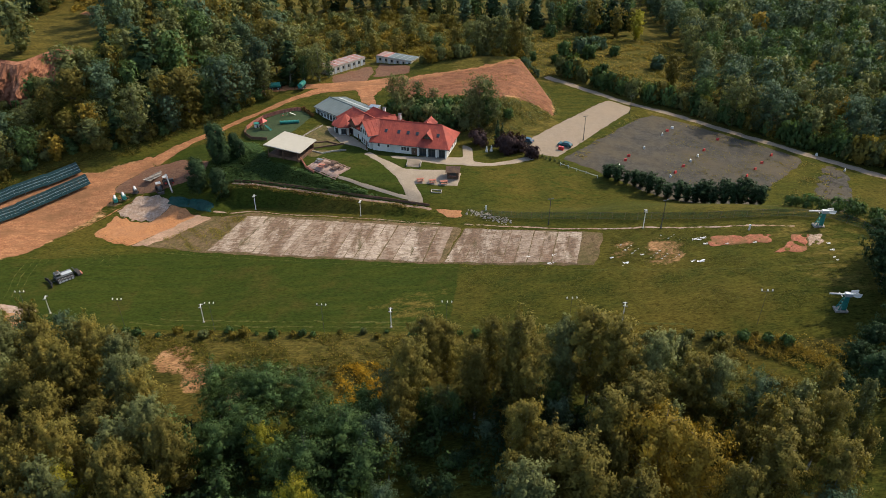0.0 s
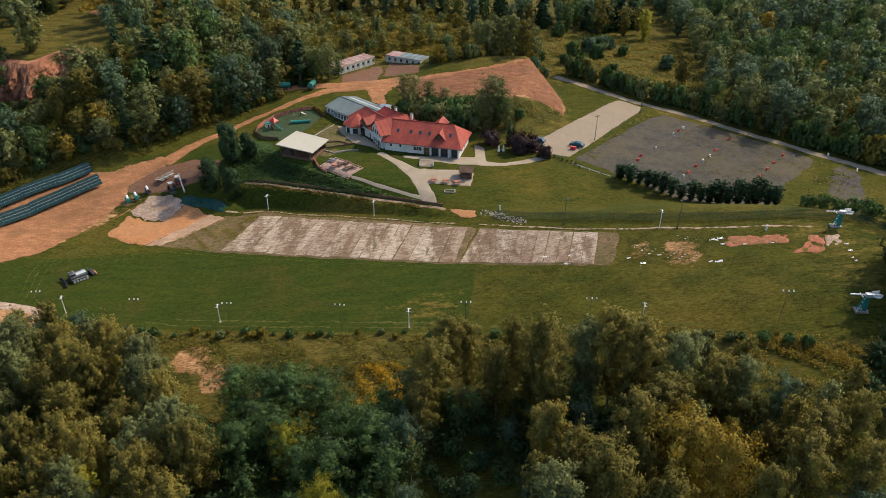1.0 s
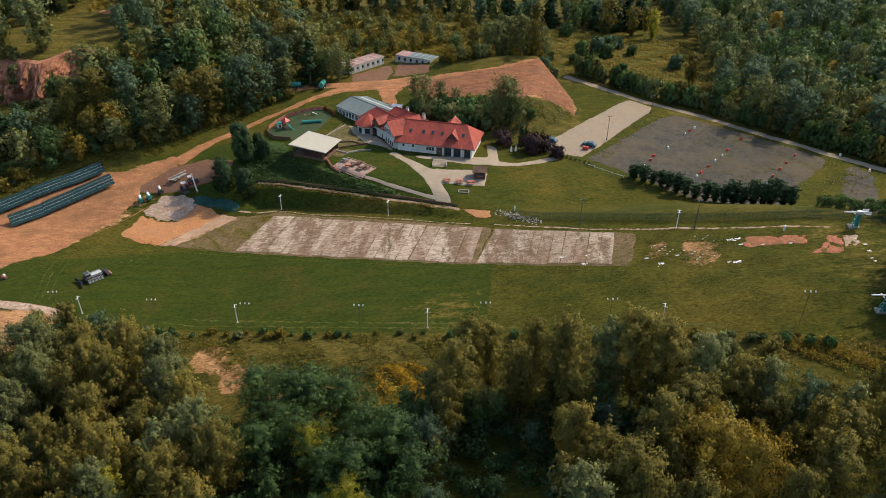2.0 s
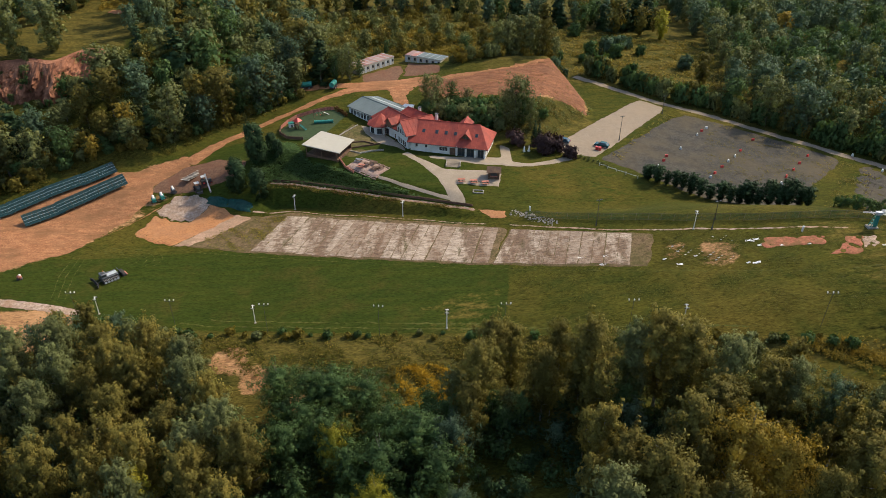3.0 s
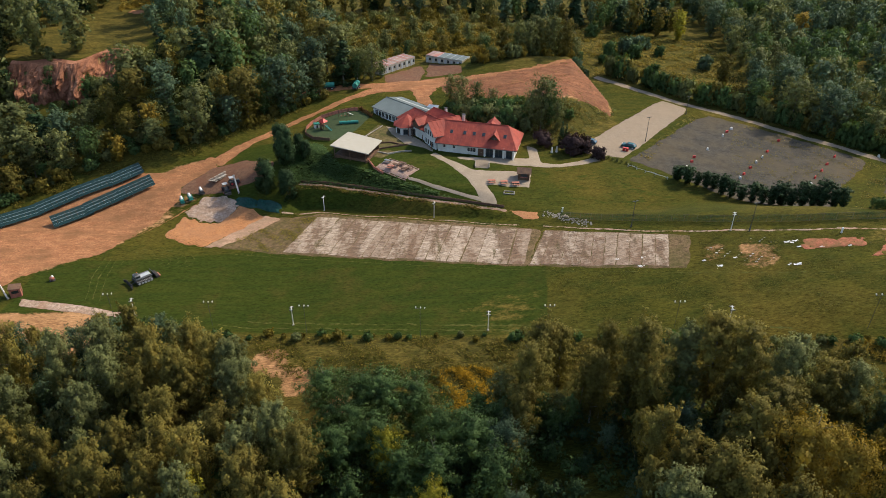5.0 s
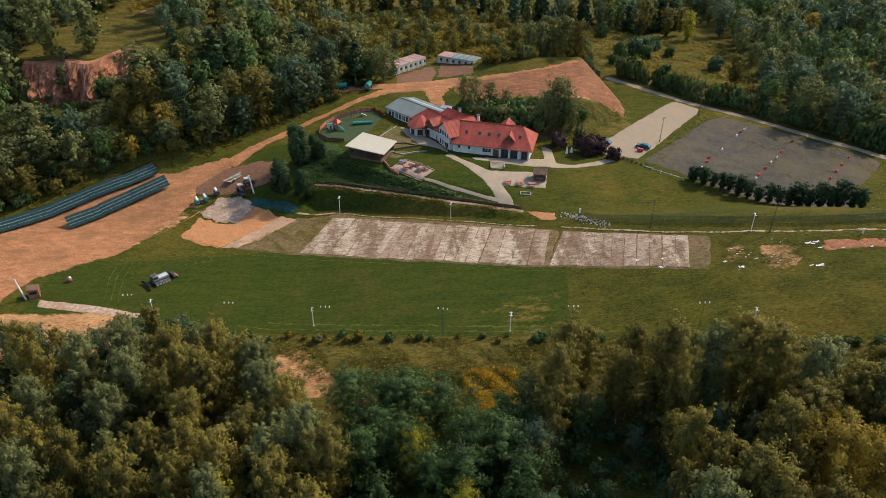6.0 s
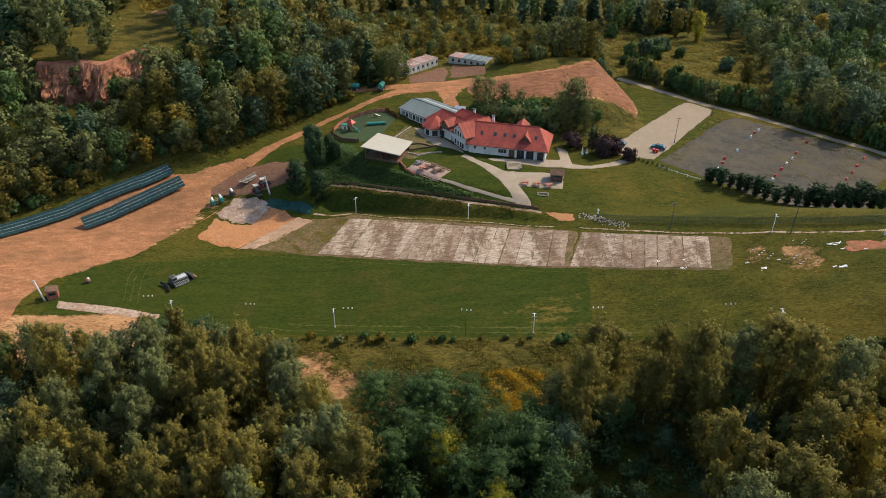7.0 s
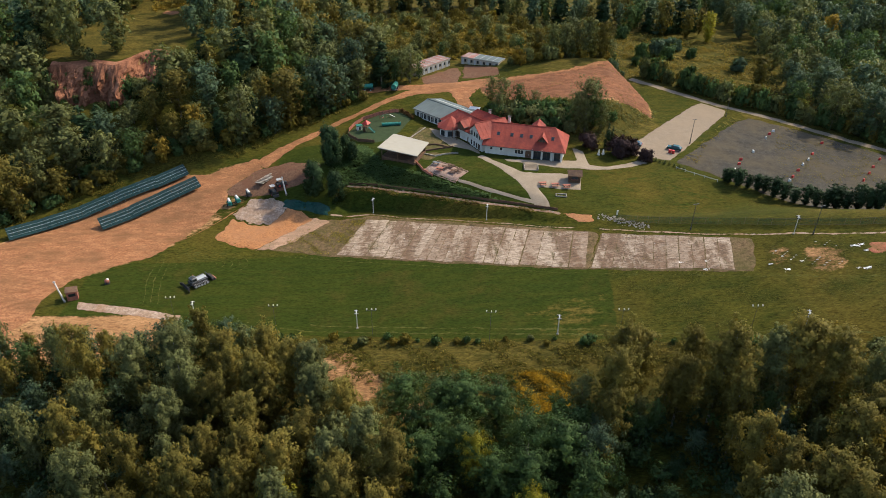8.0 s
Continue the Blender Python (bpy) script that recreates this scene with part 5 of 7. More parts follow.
for line, n in ((YARD[5:14], 900), (BED_WEST[:8], 700), (BED_EAST[:4], 300), ([(-90, 151), (-83, 146.6), (-77.7, 145), (-70, 149.5), (-62, 158)], 300)):
    thatch("rim_grass", ribbon_outline(line, 2.4), n, LEAF_GRASS, 0.3, "grass tufts creeping over the rim of bare ground", 0.3, 0.1)
thatch("bed_weeds", [(-74, 145.2), (-66, 143.2), (-57, 141), (-50.5, 157.6), (-60.5, 158.4)], 1900, LEAF_WEED, 0.3, "dry weeds growing through the old mat bed", 0.35, 0.1)
thatch("bed_weeds", [(-58, 141), (-26, 132.6), (0, 125.6), (30, 116.6), (34.6, 127), (4.6, 139.6), (-12.6, 146), (-51, 158.6)], 900, LEAF_WEED, 0.22, "dry tufts between the ski mats", 0.3, 1.2)
thatch("mound_weeds", MOUND_TOP, 1500, LEAF_WEED, 0.4, "sparse dry weeds on the bare mound", 0.25, 0.6)
thatch("lot_weeds", [(36.5, 178.4), (62.4, 213), (66, 211), (58, 203), (45, 186), (39, 175)], 1500, LEAF_WEED, 0.35, "dry grass strip beside the car park", 0.4, -0.4)
thatch("lot_weeds", [(66, 150), (80, 156), (92, 172), (98, 180), (84, 194), (72, 200), (66, 186), (60, 168)], 1500, LEAF_WEED, 0.3, "sparse dry weeds scattered over the gravel lot", 0.4, -0.4)
thatch("lot_weeds", [(84, 158), (96, 172), (103, 182), (92, 195), (80, 205), (74, 206), (88, 192), (96, 181), (88, 170)], 1600, LEAF_WEED, 0.3, "dry weeds creeping over the rim of the lot", 0.4, 0.3)
SCRUB = [(-52, 236), (-46, 246), (-34, 256), (-8, 268), (8, 272), (36, 272), (40, 312), (-48, 318), (-74, 318), (-64, 285), (-60, 262)]
SCRUB_KINDS = [("shrub", LEAF_WEED, 0.9), ("shrub", LEAF_OLIVE, 0.85), ("shrub", LEAF_OLIVE, 0.95), ("shrub", LEAF_BIRCH, 0.9)]
woods("meadow_scrub", [(x, y, PLANT.uniform(2.2, 6.0)) for x, y in scatter(PLANT, SCRUB, 4.6, [], 2400)], SCRUB_KINDS, "yellow-green scrub growing over the back meadow", 320, 0.55)


# ---- houses ----
def frame_at(x, y, turn):
    """Functions that take a point of a turned plan to the world."""
    c, s = math.cos(radians(turn)), math.sin(radians(turn))
    return lambda u, v: (x + u * c - v * s, y + u * s + v * c)


def gabled(root, x, y, turn, length, width, foot, eave, ridge, hip0=0.0, hip1=0.0, over=0.6, wall=PLASTER, roof=ROOF, thick=0.18):
    """A block with a pitched roof; u runs along the ridge from 0 to length, v across from -width/2 to width/2. hip: inset of the ridge at each end."""
    at = frame_at(x, y, turn)
    base = root.matrix_basis.translation
    half = width / 2

    def p(u, v, z):
        a, b = at(u, v)
        return (a - base.x, b - base.y, z - base.z)

    bm = bmesh.new()
    low = [bm.verts.new(p(u, v, foot)) for u, v in ((0, -half), (length, -half), (length, half), (0, half))]
    top = [bm.verts.new(p(u, v, eave)) for u, v in ((0, -half), (length, -half), (length, half), (0, half))]
    for i in range(4):
        bm.faces.new((low[i], low[(i + 1) % 4], top[(i + 1) % 4], top[i]))
    if not hip0:
        peak = bm.verts.new(p(0, 0, ridge - 0.15))
        bm.faces.new((top[0], peak, top[3]))
    if not hip1:
        peak = bm.verts.new(p(length, 0, ridge - 0.15))
        bm.faces.new((top[2], peak, top[1]))
    part("wall", bm, wall, root)
    o, fall = over, over * (ridge - eave) / half
    u0, u1 = -o, length + o
    r0, r1 = (u0 + hip0 if hip0 else u0), (u1 - hip1 if hip1 else u1)
    e = eave - fall * 0.6
    for side in (-1, 1):
        bm = bmesh.new()
        ring = [p(u0, side * (half + o), e), p(u1, side * (half + o), e), p(r1, 0, ridge), p(r0, 0, ridge)]
        slab(bm, ring if side < 0 else ring[::-1], thick)
        part("roof", bm, roof, root)
        # standing ribs of the roof sheets
        bm = bmesh.new()
        n = int(length / 1.1)
        for i in range(1, n):
            u = u0 + (u1 - u0) * i / n
            k = 1.0
            if hip1 and u > r1:
                k = (u1 - u) / max(u1 - r1, 0.01)
            if hip0 and u < r0:
                k = (u - u0) / max(r0 - u0, 0.01)
            if k > 0.08:
                a = Vector(p(u, side * (half + o), e + 0.02))
                b = Vector(p(u, side * (half + o) * (1 - k), e + (ridge - e) * k + 0.02))
                rod(bm, a, b, 0.035, 0.035, 4)
        part("roof_rib", bm, roof, root)
    for hip, u, r in ((hip0, u0, r0), (hip1, u1, r1)):
        if hip:
            bm = bmesh.new()
            ring = [p(u, -half - o, e), p(u, half + o, e), p(r, 0, ridge)]
            slab(bm, ring if u > 0 else ring[::-1], thick)
            part("roof", bm, roof, root)
    bm = rodded(p(r0, 0, ridge + 0.03), p(r1, 0, ridge + 0.03), 0.13, 0.13, 6)
    part("ridge_cap", bm, roof, root)
    for side in (-1, 1):
        part("gutter", rodded(p(u0, side * (half + o + 0.06), e - 0.1), p(u1, side * (half + o + 0.06), e - 0.1), 0.08, 0.08, 6), DARKSTEEL, root)
    return p


def window(root, place, turn, w, h, frame_material=None, name="window", bars=1):
    """A window standing a little proud of its wall: frame with sill, and each pane."""
    x, y, z = place
    fm = frame_material or WHITE
    wd = part(name, boxed(0, 0.03, 0, w, 0.02, h), DARKSTEEL, root)
    wd.matrix_basis = pose(x, y, z, 0, 0, turn)
    for dx in [-w / 2 + w * i / (bars + 1) for i in range(bars + 2)]:
        part("window_stile", boxed(dx, 0, 0, 0.07, 0.12, h), fm, wd)
    for dz in (-h / 2, h / 2):
        part("window_rail", boxed(0, 0, dz, w + 0.07, 0.126, 0.07), fm, wd)
    part("window_sill", boxed(0, -0.08, -h / 2 - 0.06, w + 0.25, 0.22, 0.05), fm, wd)
    step = w / (bars + 1)
    for i in range(bars + 1):
        pane = part("pane", boxed(-w / 2 + step * (i + 0.5), 0.0, 0, step - 0.08, 0.05, h - 0.08), GLASS, wd)
    return wd


def make_house():
    root = thing("house", pose(-15, 184, 0.8), "white plastered guest house with bright red tile roofs and dormers", "house")
    # east wing
    p = gabled(root, -18.4, 184.9, -14.5, 21.6, 11.6, 0.0, 4.2, 8.3, 0.0, 3.6, 0.8)
    for u, w, h, z, bars in ((1.8, 0.7, 0.9, 2.9, 0), (4.6, 0.7, 0.9, 2.9, 0), (9.6, 2.4, 1.2, 2.6, 2), (14.7, 1.9, 2.1, 2.2, 1), (17.3, 1.9, 2.1, 2.2, 1), (20.2, 1.6, 2.1, 2.2, 1)):
        window(root, p(u, -5.86, z), -14.5, w, h, DARKSTEEL if h > 2 else WHITE, bars=bars)
    door = part("door", boxed(0, 0, 0, 1.6, 0.1, 2.3), WOOD, root, "dark timber double door")
    door.matrix_basis = Matrix.Translation(p(12.2, -5.86, 2.0)) @ pose(0, 0, 0, 0, 0, -14.5)
    part("handle", boxed(0.12, -0.08, 0, 0.04, 0.06, 0.3), STEEL, door)
    for u in (13.4, 16.0, 18.7, 21.4):
        part("column", rodded(p(u, -6.2, 0.8), p(u, -6.2, 4.05), 0.2, 0.2, 8), WHITE, root)
    for v in (-3, 0.5, 3.5):
        window(root, p(21.66, v, 2.3), 75.5, 1.2, 1.3)
    # roof windows on the front slope
    rise = math.degrees(math.atan2(8.3 - 4.2, 5.8))
    for u in (3.2, 7.0, 9.7, 12.4, 18.4):
        v, z = -3.0, 8.3 - 3.0 * (4.1 / 5.8)
        sk = part("roof_window", boxed(0, 0, 0.08, 0.85, 1.15, 0.14, bevel=0.02), DARKSTEEL, root, "dark framed roof window")
        sk.matrix_basis = Matrix.Translation(p(u, v, z)) @ pose(0, 0, 0, 0, 0, -14.5) @ pose(0, 0, 0, rise, 0, 0)
        part("pane", boxed(0, 0, 0.165, 0.65, 0.95, 0.03), GLASS, sk)
    # dormer
    a = frame_at(*p(15.6, -4.2, 0)[:2], -14.5)

    def q(u, v, z):
        x, y = a(u, v)
        return (x, y, z - 0.8)
    bm = bmesh.new()
    for ring in ([q(-1.2, 0, 4.8), q(1.2, 0, 4.8), q(1.2, 0, 6.0), q(0, 0, 7.3), q(-1.2, 0, 6.0)],
                 [q(1.2, 0, 4.8), q(1.2, 3, 4.8), q(1.2, 3, 6.0), q(1.2, 0, 6.0)], [q(-1.2, 3, 4.8), q(-1.2, 0, 4.8), q(-1.2, 0, 6.0), q(-1.2, 3, 6.0)]):
        bm.faces.new([bm.verts.new(c) for c in ring])
    dormer = part("dormer", bm, WOOD, root, "dark timber dormer under a red gable")
    for s in (-1, 1):
        bm = bmesh.new()
        ring = [q(s * 1.7, -0.7, 5.5), q(s * 1.7, 3.4, 5.5), q(0, 3.4, 7.45), q(0, -0.7, 7.45)]
        slab(bm, ring if s > 0 else ring[::-1], 0.14)
        part("dormer_roof", bm, ROOF, dormer)
    bm = bmesh.new()
    for x in (-0.35, 0.35):
        c = q(x, -0.05, 5.7)
        box(bm, c[0], c[1], c[2], 0.6, 0.06, 1.0, -14.5)
    part("dormer_pane", bm, GLASS, dormer)
    # two-storey cross gable
    g = gabled(root, -22.3, 182.8, 28, 9.0, 6.8, 0.0, 5.7, 8.6, 0.0, 0.0, 0.7)
    for v in (-2.1, -0.7, 0.7, 2.1):
        window(root, g(-0.06, v, 5.1), 28 - 90, 0.85, 1.5, bars=0)
        window(root, g(-0.06, v, 2.2), 28 - 90, 0.85, 1.6, bars=0)
    window(root, g(-0.06, 0, 7.4), 28 - 90, 0.7, 0.8, bars=0)
    for v in (-2.9, 2.9):
        part("porch_post", rodded(g(-0.9, v, 0.6), g(-0.9, v, 3.6), 0.14, 0.14, 8), WOOD, root)
    # west body, its timber entrance, and the back wing
    b = gabled(root, -28.6, 199.0, -52, 14.0, 8.0, 0.0, 4.6, 7.3, 3.0, 0.0, 0.6)
    for u in (4.2, 6.0, 7.8):
        window(root, b(u, -4.06, 2.2), -52, 1.1, 1.7, WOOD)
    for u in (3.2, 5.1, 7.0, 8.9):
        part("porch_post", rodded(b(u, -5.6, 0.6), b(u, -5.6, 4.5), 0.13, 0.13, 6), WOOD, root)
    gabled(root, *frame_at(-28.6, 199.0, -52)(9.4, -4.6), 38, 5.0, 3.0, 4.2, 5.7, 7.1, 0.0, 0.0, 0.4, WOOD)
    gabled(root, -22.3, 199.8, -47, 15.0, 6.0, 0.5, 4.6, 6.8, 2.0, 0.0, 0.5)
    # bay pavilion with eight sides
    cx, cy, r = -29.5, 193.2, 3.2
    ring = [(cx + r * math.cos(radians(22.5 + 45 * i)) + 15, cy + r * math.sin(radians(22.5 + 45 * i)) - 184) for i in range(8)]
    part("bay_wall", solid(bmesh.new(), ring, -0.8, 3.2), PLASTER, root)
    bm = bmesh.new()
    apex = bm.verts.new((cx + 15 + 0.4, cy - 184 + 0.6, 5.7))
    rim_ = [bm.verts.new((cx + 3.95 * math.cos(radians(22.5 + 45 * i)) + 15, cy + 3.95 * math.sin(radians(22.5 + 45 * i)) - 184, 3.0)) for i in range(8)]
    under = [bm.verts.new((v.co.x, v.co.y, 2.85)) for v in rim_]
    for i in range(8):
        j = (i + 1) % 8
        bm.faces.new((rim_[i], rim_[j], apex))
        bm.faces.new((under[i], under[j], rim_[j], rim_[i]))
    bm.faces.new(under[::-1])
    part("bay_roof", bm, ROOF, root)
    for i in range(4, 8):
        way = radians(45 * (i + 1) - 0)
        window(root, (cx + 15 + 2.98 * math.cos(way), cy - 184 + 2.98 * math.sin(way), 1.5), math.degrees(way) + 90, 1.3, 1.5, DARKSTEEL, bars=1)
    # roof ornaments
    for x, y, z, h in ((-12.5, 188.0, 7.6, 1.0), (-17.6, 195.5, 6.6, 1.1)):
        st = part("chimney", boxed(x + 15, y - 184, z - 0.8 + h / 2 - 0.4, 0.7, 0.7, h + 0.8, -14.5, bevel=0.03), PLASTER, root)
        part("chimney_cap", boxed(x + 15, y - 184, z - 0.8 + h + 0.06, 0.95, 0.95, 0.1, -14.5), DARKSTEEL, st)
    gabled(root, -4.6, 185.6, 75.5, 4.5, 3.0, 3.6, 5.6, 7.0, 0.0, 0.0, 0.4)
    return root


make_house()


GLASSFIBRE = surface("pale_roof_strip", (0.26, 0.28, 0.27), (0.34, 0.36, 0.35), 1.0, (0.22, 0.24, 0.23), 0.3, 0.6, 0.1, 0.01, space="object")


def make_annexe():
    root = thing("annexe", pose(-34, 203, 0.9), "long low white annexe with a grey sheet roof", "building")
    p = gabled(root, -36.1, 211.0, -45, 17.5, 12.0, 0.0, 4.0, 5.5, 0.0, 0.0, 0.4, PLASTER, GREYROOF)
    for i in range(7):
        window(root, p(1.6 + i * 1.6, -6.06, 2.5), -45, 1.15, 1.7, WHITE, bars=1)
    bm = bmesh.new()
    slab(bm, [p(1.0, 2.4, 4.97), p(17, 2.4, 4.97), p(17, 3.4, 4.72), p(1.0, 3.4, 4.72)], 0.04)
    part("skylight_strip", bm, GLASSFIBRE, root, "pale translucent roof strip")
    door = part("door", boxed(0, 0, 0, 1.1, 0.1, 2.1), DARKSTEEL, root)
    door.matrix_basis = Matrix.Translation(p(13.2, -6.06, 1.95)) @ pose(0, 0, 0, 0, 0, -45)


make_annexe()


def make_plant_box():
    z = ground_z(-21.6, 206.6)
    root = thing("plant_box", pose(-21.6, 206.6, z, 0, 0, -18), "small white plant box beside the drive", "utility box")
    part("body", boxed(0, 0, 1.0, 3.0, 2.2, 2.2, bevel=0.04), WHITE, root)
    part("lid", boxed(0, 0, 2.16, 3.4, 2.6, 0.14, bevel=0.03), STEEL, root)
    part("door", boxed(-0.5, -1.12, 0.9, 0.9, 0.06, 1.7), DARKSTEEL, root)


make_plant_box()


def make_cabins(x, y, turn, units, label, stripes):
    """A row of site cabins side by side: each cabin, its roof sheet, door and window."""
    z = ground_z(x, y) - 0.1
    root = thing("cabin_row", pose(x, y, z, 0, 0, turn), label, "site cabins")
    w = 2.5
    for i in range(units):
        cx = (i + 0.5) * w
        cab = part("cabin", boxed(cx, 3.0, 1.35, w - 0.06, 6.0, 2.7, bevel=0.04), CREAM, root)
        part("door", boxed(cx - 0.5, -0.03, 1.15, 0.85, 0.07, 2.0), STEEL, cab)
        part("pane", boxed(cx + 0.6, -0.02, 1.6, 0.8, 0.06, 0.95), GLASS, cab)
        bm = boxed(cx, 3.0, 2.77, w - 0.16, 6.1, 0.09, bevel=0.02)
        part("roof_sheet", bm, RUST if stripes else GREYROOF if i > 1 else RUST, root)
        part("roof_edge", boxed(cx + w / 2, 3.0, 2.8, 0.34 if stripes else 0.16, 6.12, 0.12), GLASSFIBRE, root)
    for cx in (0.1, units * w - 0.1):
        part("footing", boxed(cx, 3.0, -0.12, 0.3, 5.6, 0.5), DARKSTEEL, root)


RUST = surface("faded_red_roof_sheet", (0.20, 0.085, 0.066), (0.31, 0.145, 0.11), 1.0, (0.26, 0.19, 0.15), 0.3, 0.75, 0.1, 0.02, space="object", vary=0.3)
make_cabins(-40.0, 235.6, 49, 7, "row of white site cabins with striped red roofs", True)
make_cabins(-24.6, 249.8, -29, 6, "row of white site cabins with grey roofs", False)


def make_canopy():
    corners = [(-49.7, 175.2), (-38.7, 170.0), (-35.6, 179.2), (-45.7, 184.9)]
    cx, cy = -42.4, 177.3
    z = ground_z(cx, cy)
    top = 4.3 - z
    root = thing("canopy", pose(cx, cy, z), "large flat cream canopy on posts over a stage", "canopy")
    bm = bmesh.new()
    slab(bm, [(x - cx, y - cy, top + (0.25 if i in (0, 3) else 0.0)) for i, (x, y) in enumerate(corners)], 0.22)
    part("roof_sheet", bm, CREAM, root)
    n = 0
    for k in (0.06, 0.5, 0.94):
        for a, b in ((corners[0], corners[1]), (corners[3], corners[2])):
            x, y = a[0] + (b[0] - a[0]) * k, a[1] + (b[1] - a[1]) * k
            x, y = cx + (x - cx) * 0.92, cy + (y - cy) * 0.92
            part("post", rodded((x - cx, y - cy, ground_z(x, y) - z - 0.2), (x - cx, y - cy, top - 0.15), 0.11, 0.11, 8), WOOD, root)
    for a, b in ((corners[0], corners[1]), (corners[3], corners[2])):
        pa, pb = [(cx + (q[0] - cx) * 0.92 - cx, cy + (q[1] - cy) * 0.92 - cy, top - 0.3) for q in (a, b)]
        part("beam", rodded(pa, pb, 0.14, 0.14, 6), WOOD, root)
    deck = [(x * 0.86, y * 0.86) for x, y in [(c[0] - cx, c[1] - cy) for c in corners]]
    part("deck", solid(bmesh.new(), deck, -1.2, 0.45), WOOD, root, "dark timber stage deck")
    bm = bmesh.new()
    a, b = deck[3], deck[2]
    mid = ((a[0] + b[0]) / 2, (a[1] + b[1]) / 2)
    box(bm, mid[0], mid[1], 1.6, math.hypot(b[0] - a[0], b[1] - a[1]), 0.12, 2.6, math.degrees(math.atan2(b[1] - a[1], b[0] - a[0])))
    part("back_wall", bm, WOOD, root)


make_canopy()


# ---- ski slope equipment ----
def make_mats():
    """The strips of matting, each a sheet laid from the low edge to the high edge of its bed."""
    rng = random.Random(4)
    beds = [o for o in scene.objects if o.name.startswith("mat_bed")]

    def lay(parent, low, high, lanes, worn, z):
        """low and high: the edges as points, first to last; lanes: number of strips."""
        def along(line, s):
            k = s * (len(line) - 1)
            i = min(int(k), len(line) - 2)
            f = k - i
            return (line[i][0] * (1 - f) + line[i + 1][0] * f, line[i][1] * (1 - f) + line[i + 1][1] * f)
        for i in range(lanes):
            if rng.random() < worn:
                continue
            s0, s1 = (i + 0.02) / lanes, (i + 1 - rng.choice([0.01, 0.02, 0.01, 0.06])) / lanes
            a, b = along(low, s0), along(low, s1)
            c, d = along(high, s1), along(high, s0)
            t0, t1 = rng.uniform(0.0, 0.03), 1 - rng.uniform(0.0, 0.025)
            verts, faces = [], []
            n, m = 10, 2
            for r in range(n + 1):
                t = t0 + (t1 - t0) * r / n
                for q in range(m + 1):
                    f = q / m + (rng.uniform(-0.03, 0.03) if q in (0, m) else 0)
                    x = (a[0] * (1 - f) + b[0] * f) * (1 - t) + (d[0] * (1 - f) + c[0] * f) * t
                    y = (a[1] * (1 - f) + b[1] * f) * (1 - t) + (d[1] * (1 - f) + c[1] * f) * t
                    edge = q in (0, m) or r in (0, n)
                    verts.append((x, y, ground_z(x, y) + z + (0.0 if edge else 0.035)))
            for r in range(n):
                for q in range(m):
                    k = r * (m + 1) + q
                    faces.append((k, k + 1, k + m + 2, k + m + 1))
            part("mat_strip", mesh_from("mat_strip", verts, faces, MAT, True), MAT, parent)

    lay(beds[0], [(-57.8, 140.9), (-46.9, 138.3), (-37.7, 135.4), (-28.2, 133), (-17.1, 130), (-0.9, 125.9)],
        [(-51.7, 157.6), (-42, 155), (-32.4, 151.6), (-24.8, 149.1), (-12.8, 145.1), (2.5, 140.3)], 23, 0.0, 0.12)
    lay(beds[1], [(0.2, 125.4), (12.5, 121.8), (27.5, 117.2)], [(5.4, 138.9), (15.8, 134.7), (30.7, 129.2)], 12, 0.0, 0.12)


make_mats()
RUT = surface("dark_damp_ruts", (0.15, 0.078, 0.038), (0.25, 0.13, 0.066), 0.9, (0.12, 0.066, 0.034), 0.4, 0.95, 0.6, 0.15)
for k, (side, bend) in enumerate(((0.0, 0.4), (1.9, 0.4), (5.0, -0.3), (6.8, -0.3), (10.5, 0.8), (12.4, 0.8), (15.0, 0.1), (16.8, 0.1))):
    way = [(-172 + 6 * k, 118 - 2.2 * k), (-150 + 2 * k, 124 + 0.6 * side - 3), (-128 + 0.6 * side, 138 + 0.75 * side - 8 + 2 * bend), (-108 + 0.5 * side, 152 + 0.6 * side - 5 * bend), (-95 + 0.25 * side, 168 + 0.1 * side), (-86 + 0.06 * side, 178 + 0.05 * side)]
    draped("wheel_rut", ribbon_outline(way, 0.42), RUT, "dark wheel rut pressed into the sandy yard", "wheel rut", up=0.085, step=0.3, ragged=0.2)
PALEGRASS = surface("pale_pressed_grass", (0.050, 0.054, 0.012), (0.092, 0.084, 0.020), 1.0, (0.05, 0.06, 0.012), 0.4, 0.95, 0.5, 0.1)
for o in PATCHES:
    thatch("bed_weeds", o, 420, LEAF_GRASS, 0.16, "grass growing back over a worn patch", 0.22, -0.3)
REDMAT = surface("faded_red_matting", (0.22, 0.075, 0.042), (0.36, 0.135, 0.078), 0.8, (0.12, 0.085, 0.03), 0.35, 0.95, 0.5, 0.1)
draped("red_matting", [(53.5, 116.4), (65.1, 115.2), (66.4, 118.2), (54.5, 120)], REDMAT, "strip of faded red matting on the slope", "matting", up=0.1, step=0.3, ragged=0.35, holes=-2.6)
draped("red_matting", [(64.2, 111.5), (70.3, 111), (73.2, 117.4), (69.5, 117.6), (68, 114.6)], REDMAT, "patchy faded red matting near the top lift", "matting", up=0.1, step=0.3, ragged=0.6, holes=-1.6)
draped("rubble_spread", [(71, 112), (74.4, 113.6), (75.8, 117.4), (73, 117.4)], GREYSAND, "pale rubble beside the top lift", "rubble", up=0.08, step=0.3, ragged=0.5, holes=-1.0)
draped("slope_edge", ribbon_outline([(-62, 160.6), (-51, 160.2), (-41.6, 156.6), (-26.6, 152), (-12.4, 147), (0, 143)], 0.5), GREYSAND, "pale worn line along the upper edge of the slope", "worn line", up=0.07, step=0.35, ragged=0.15)
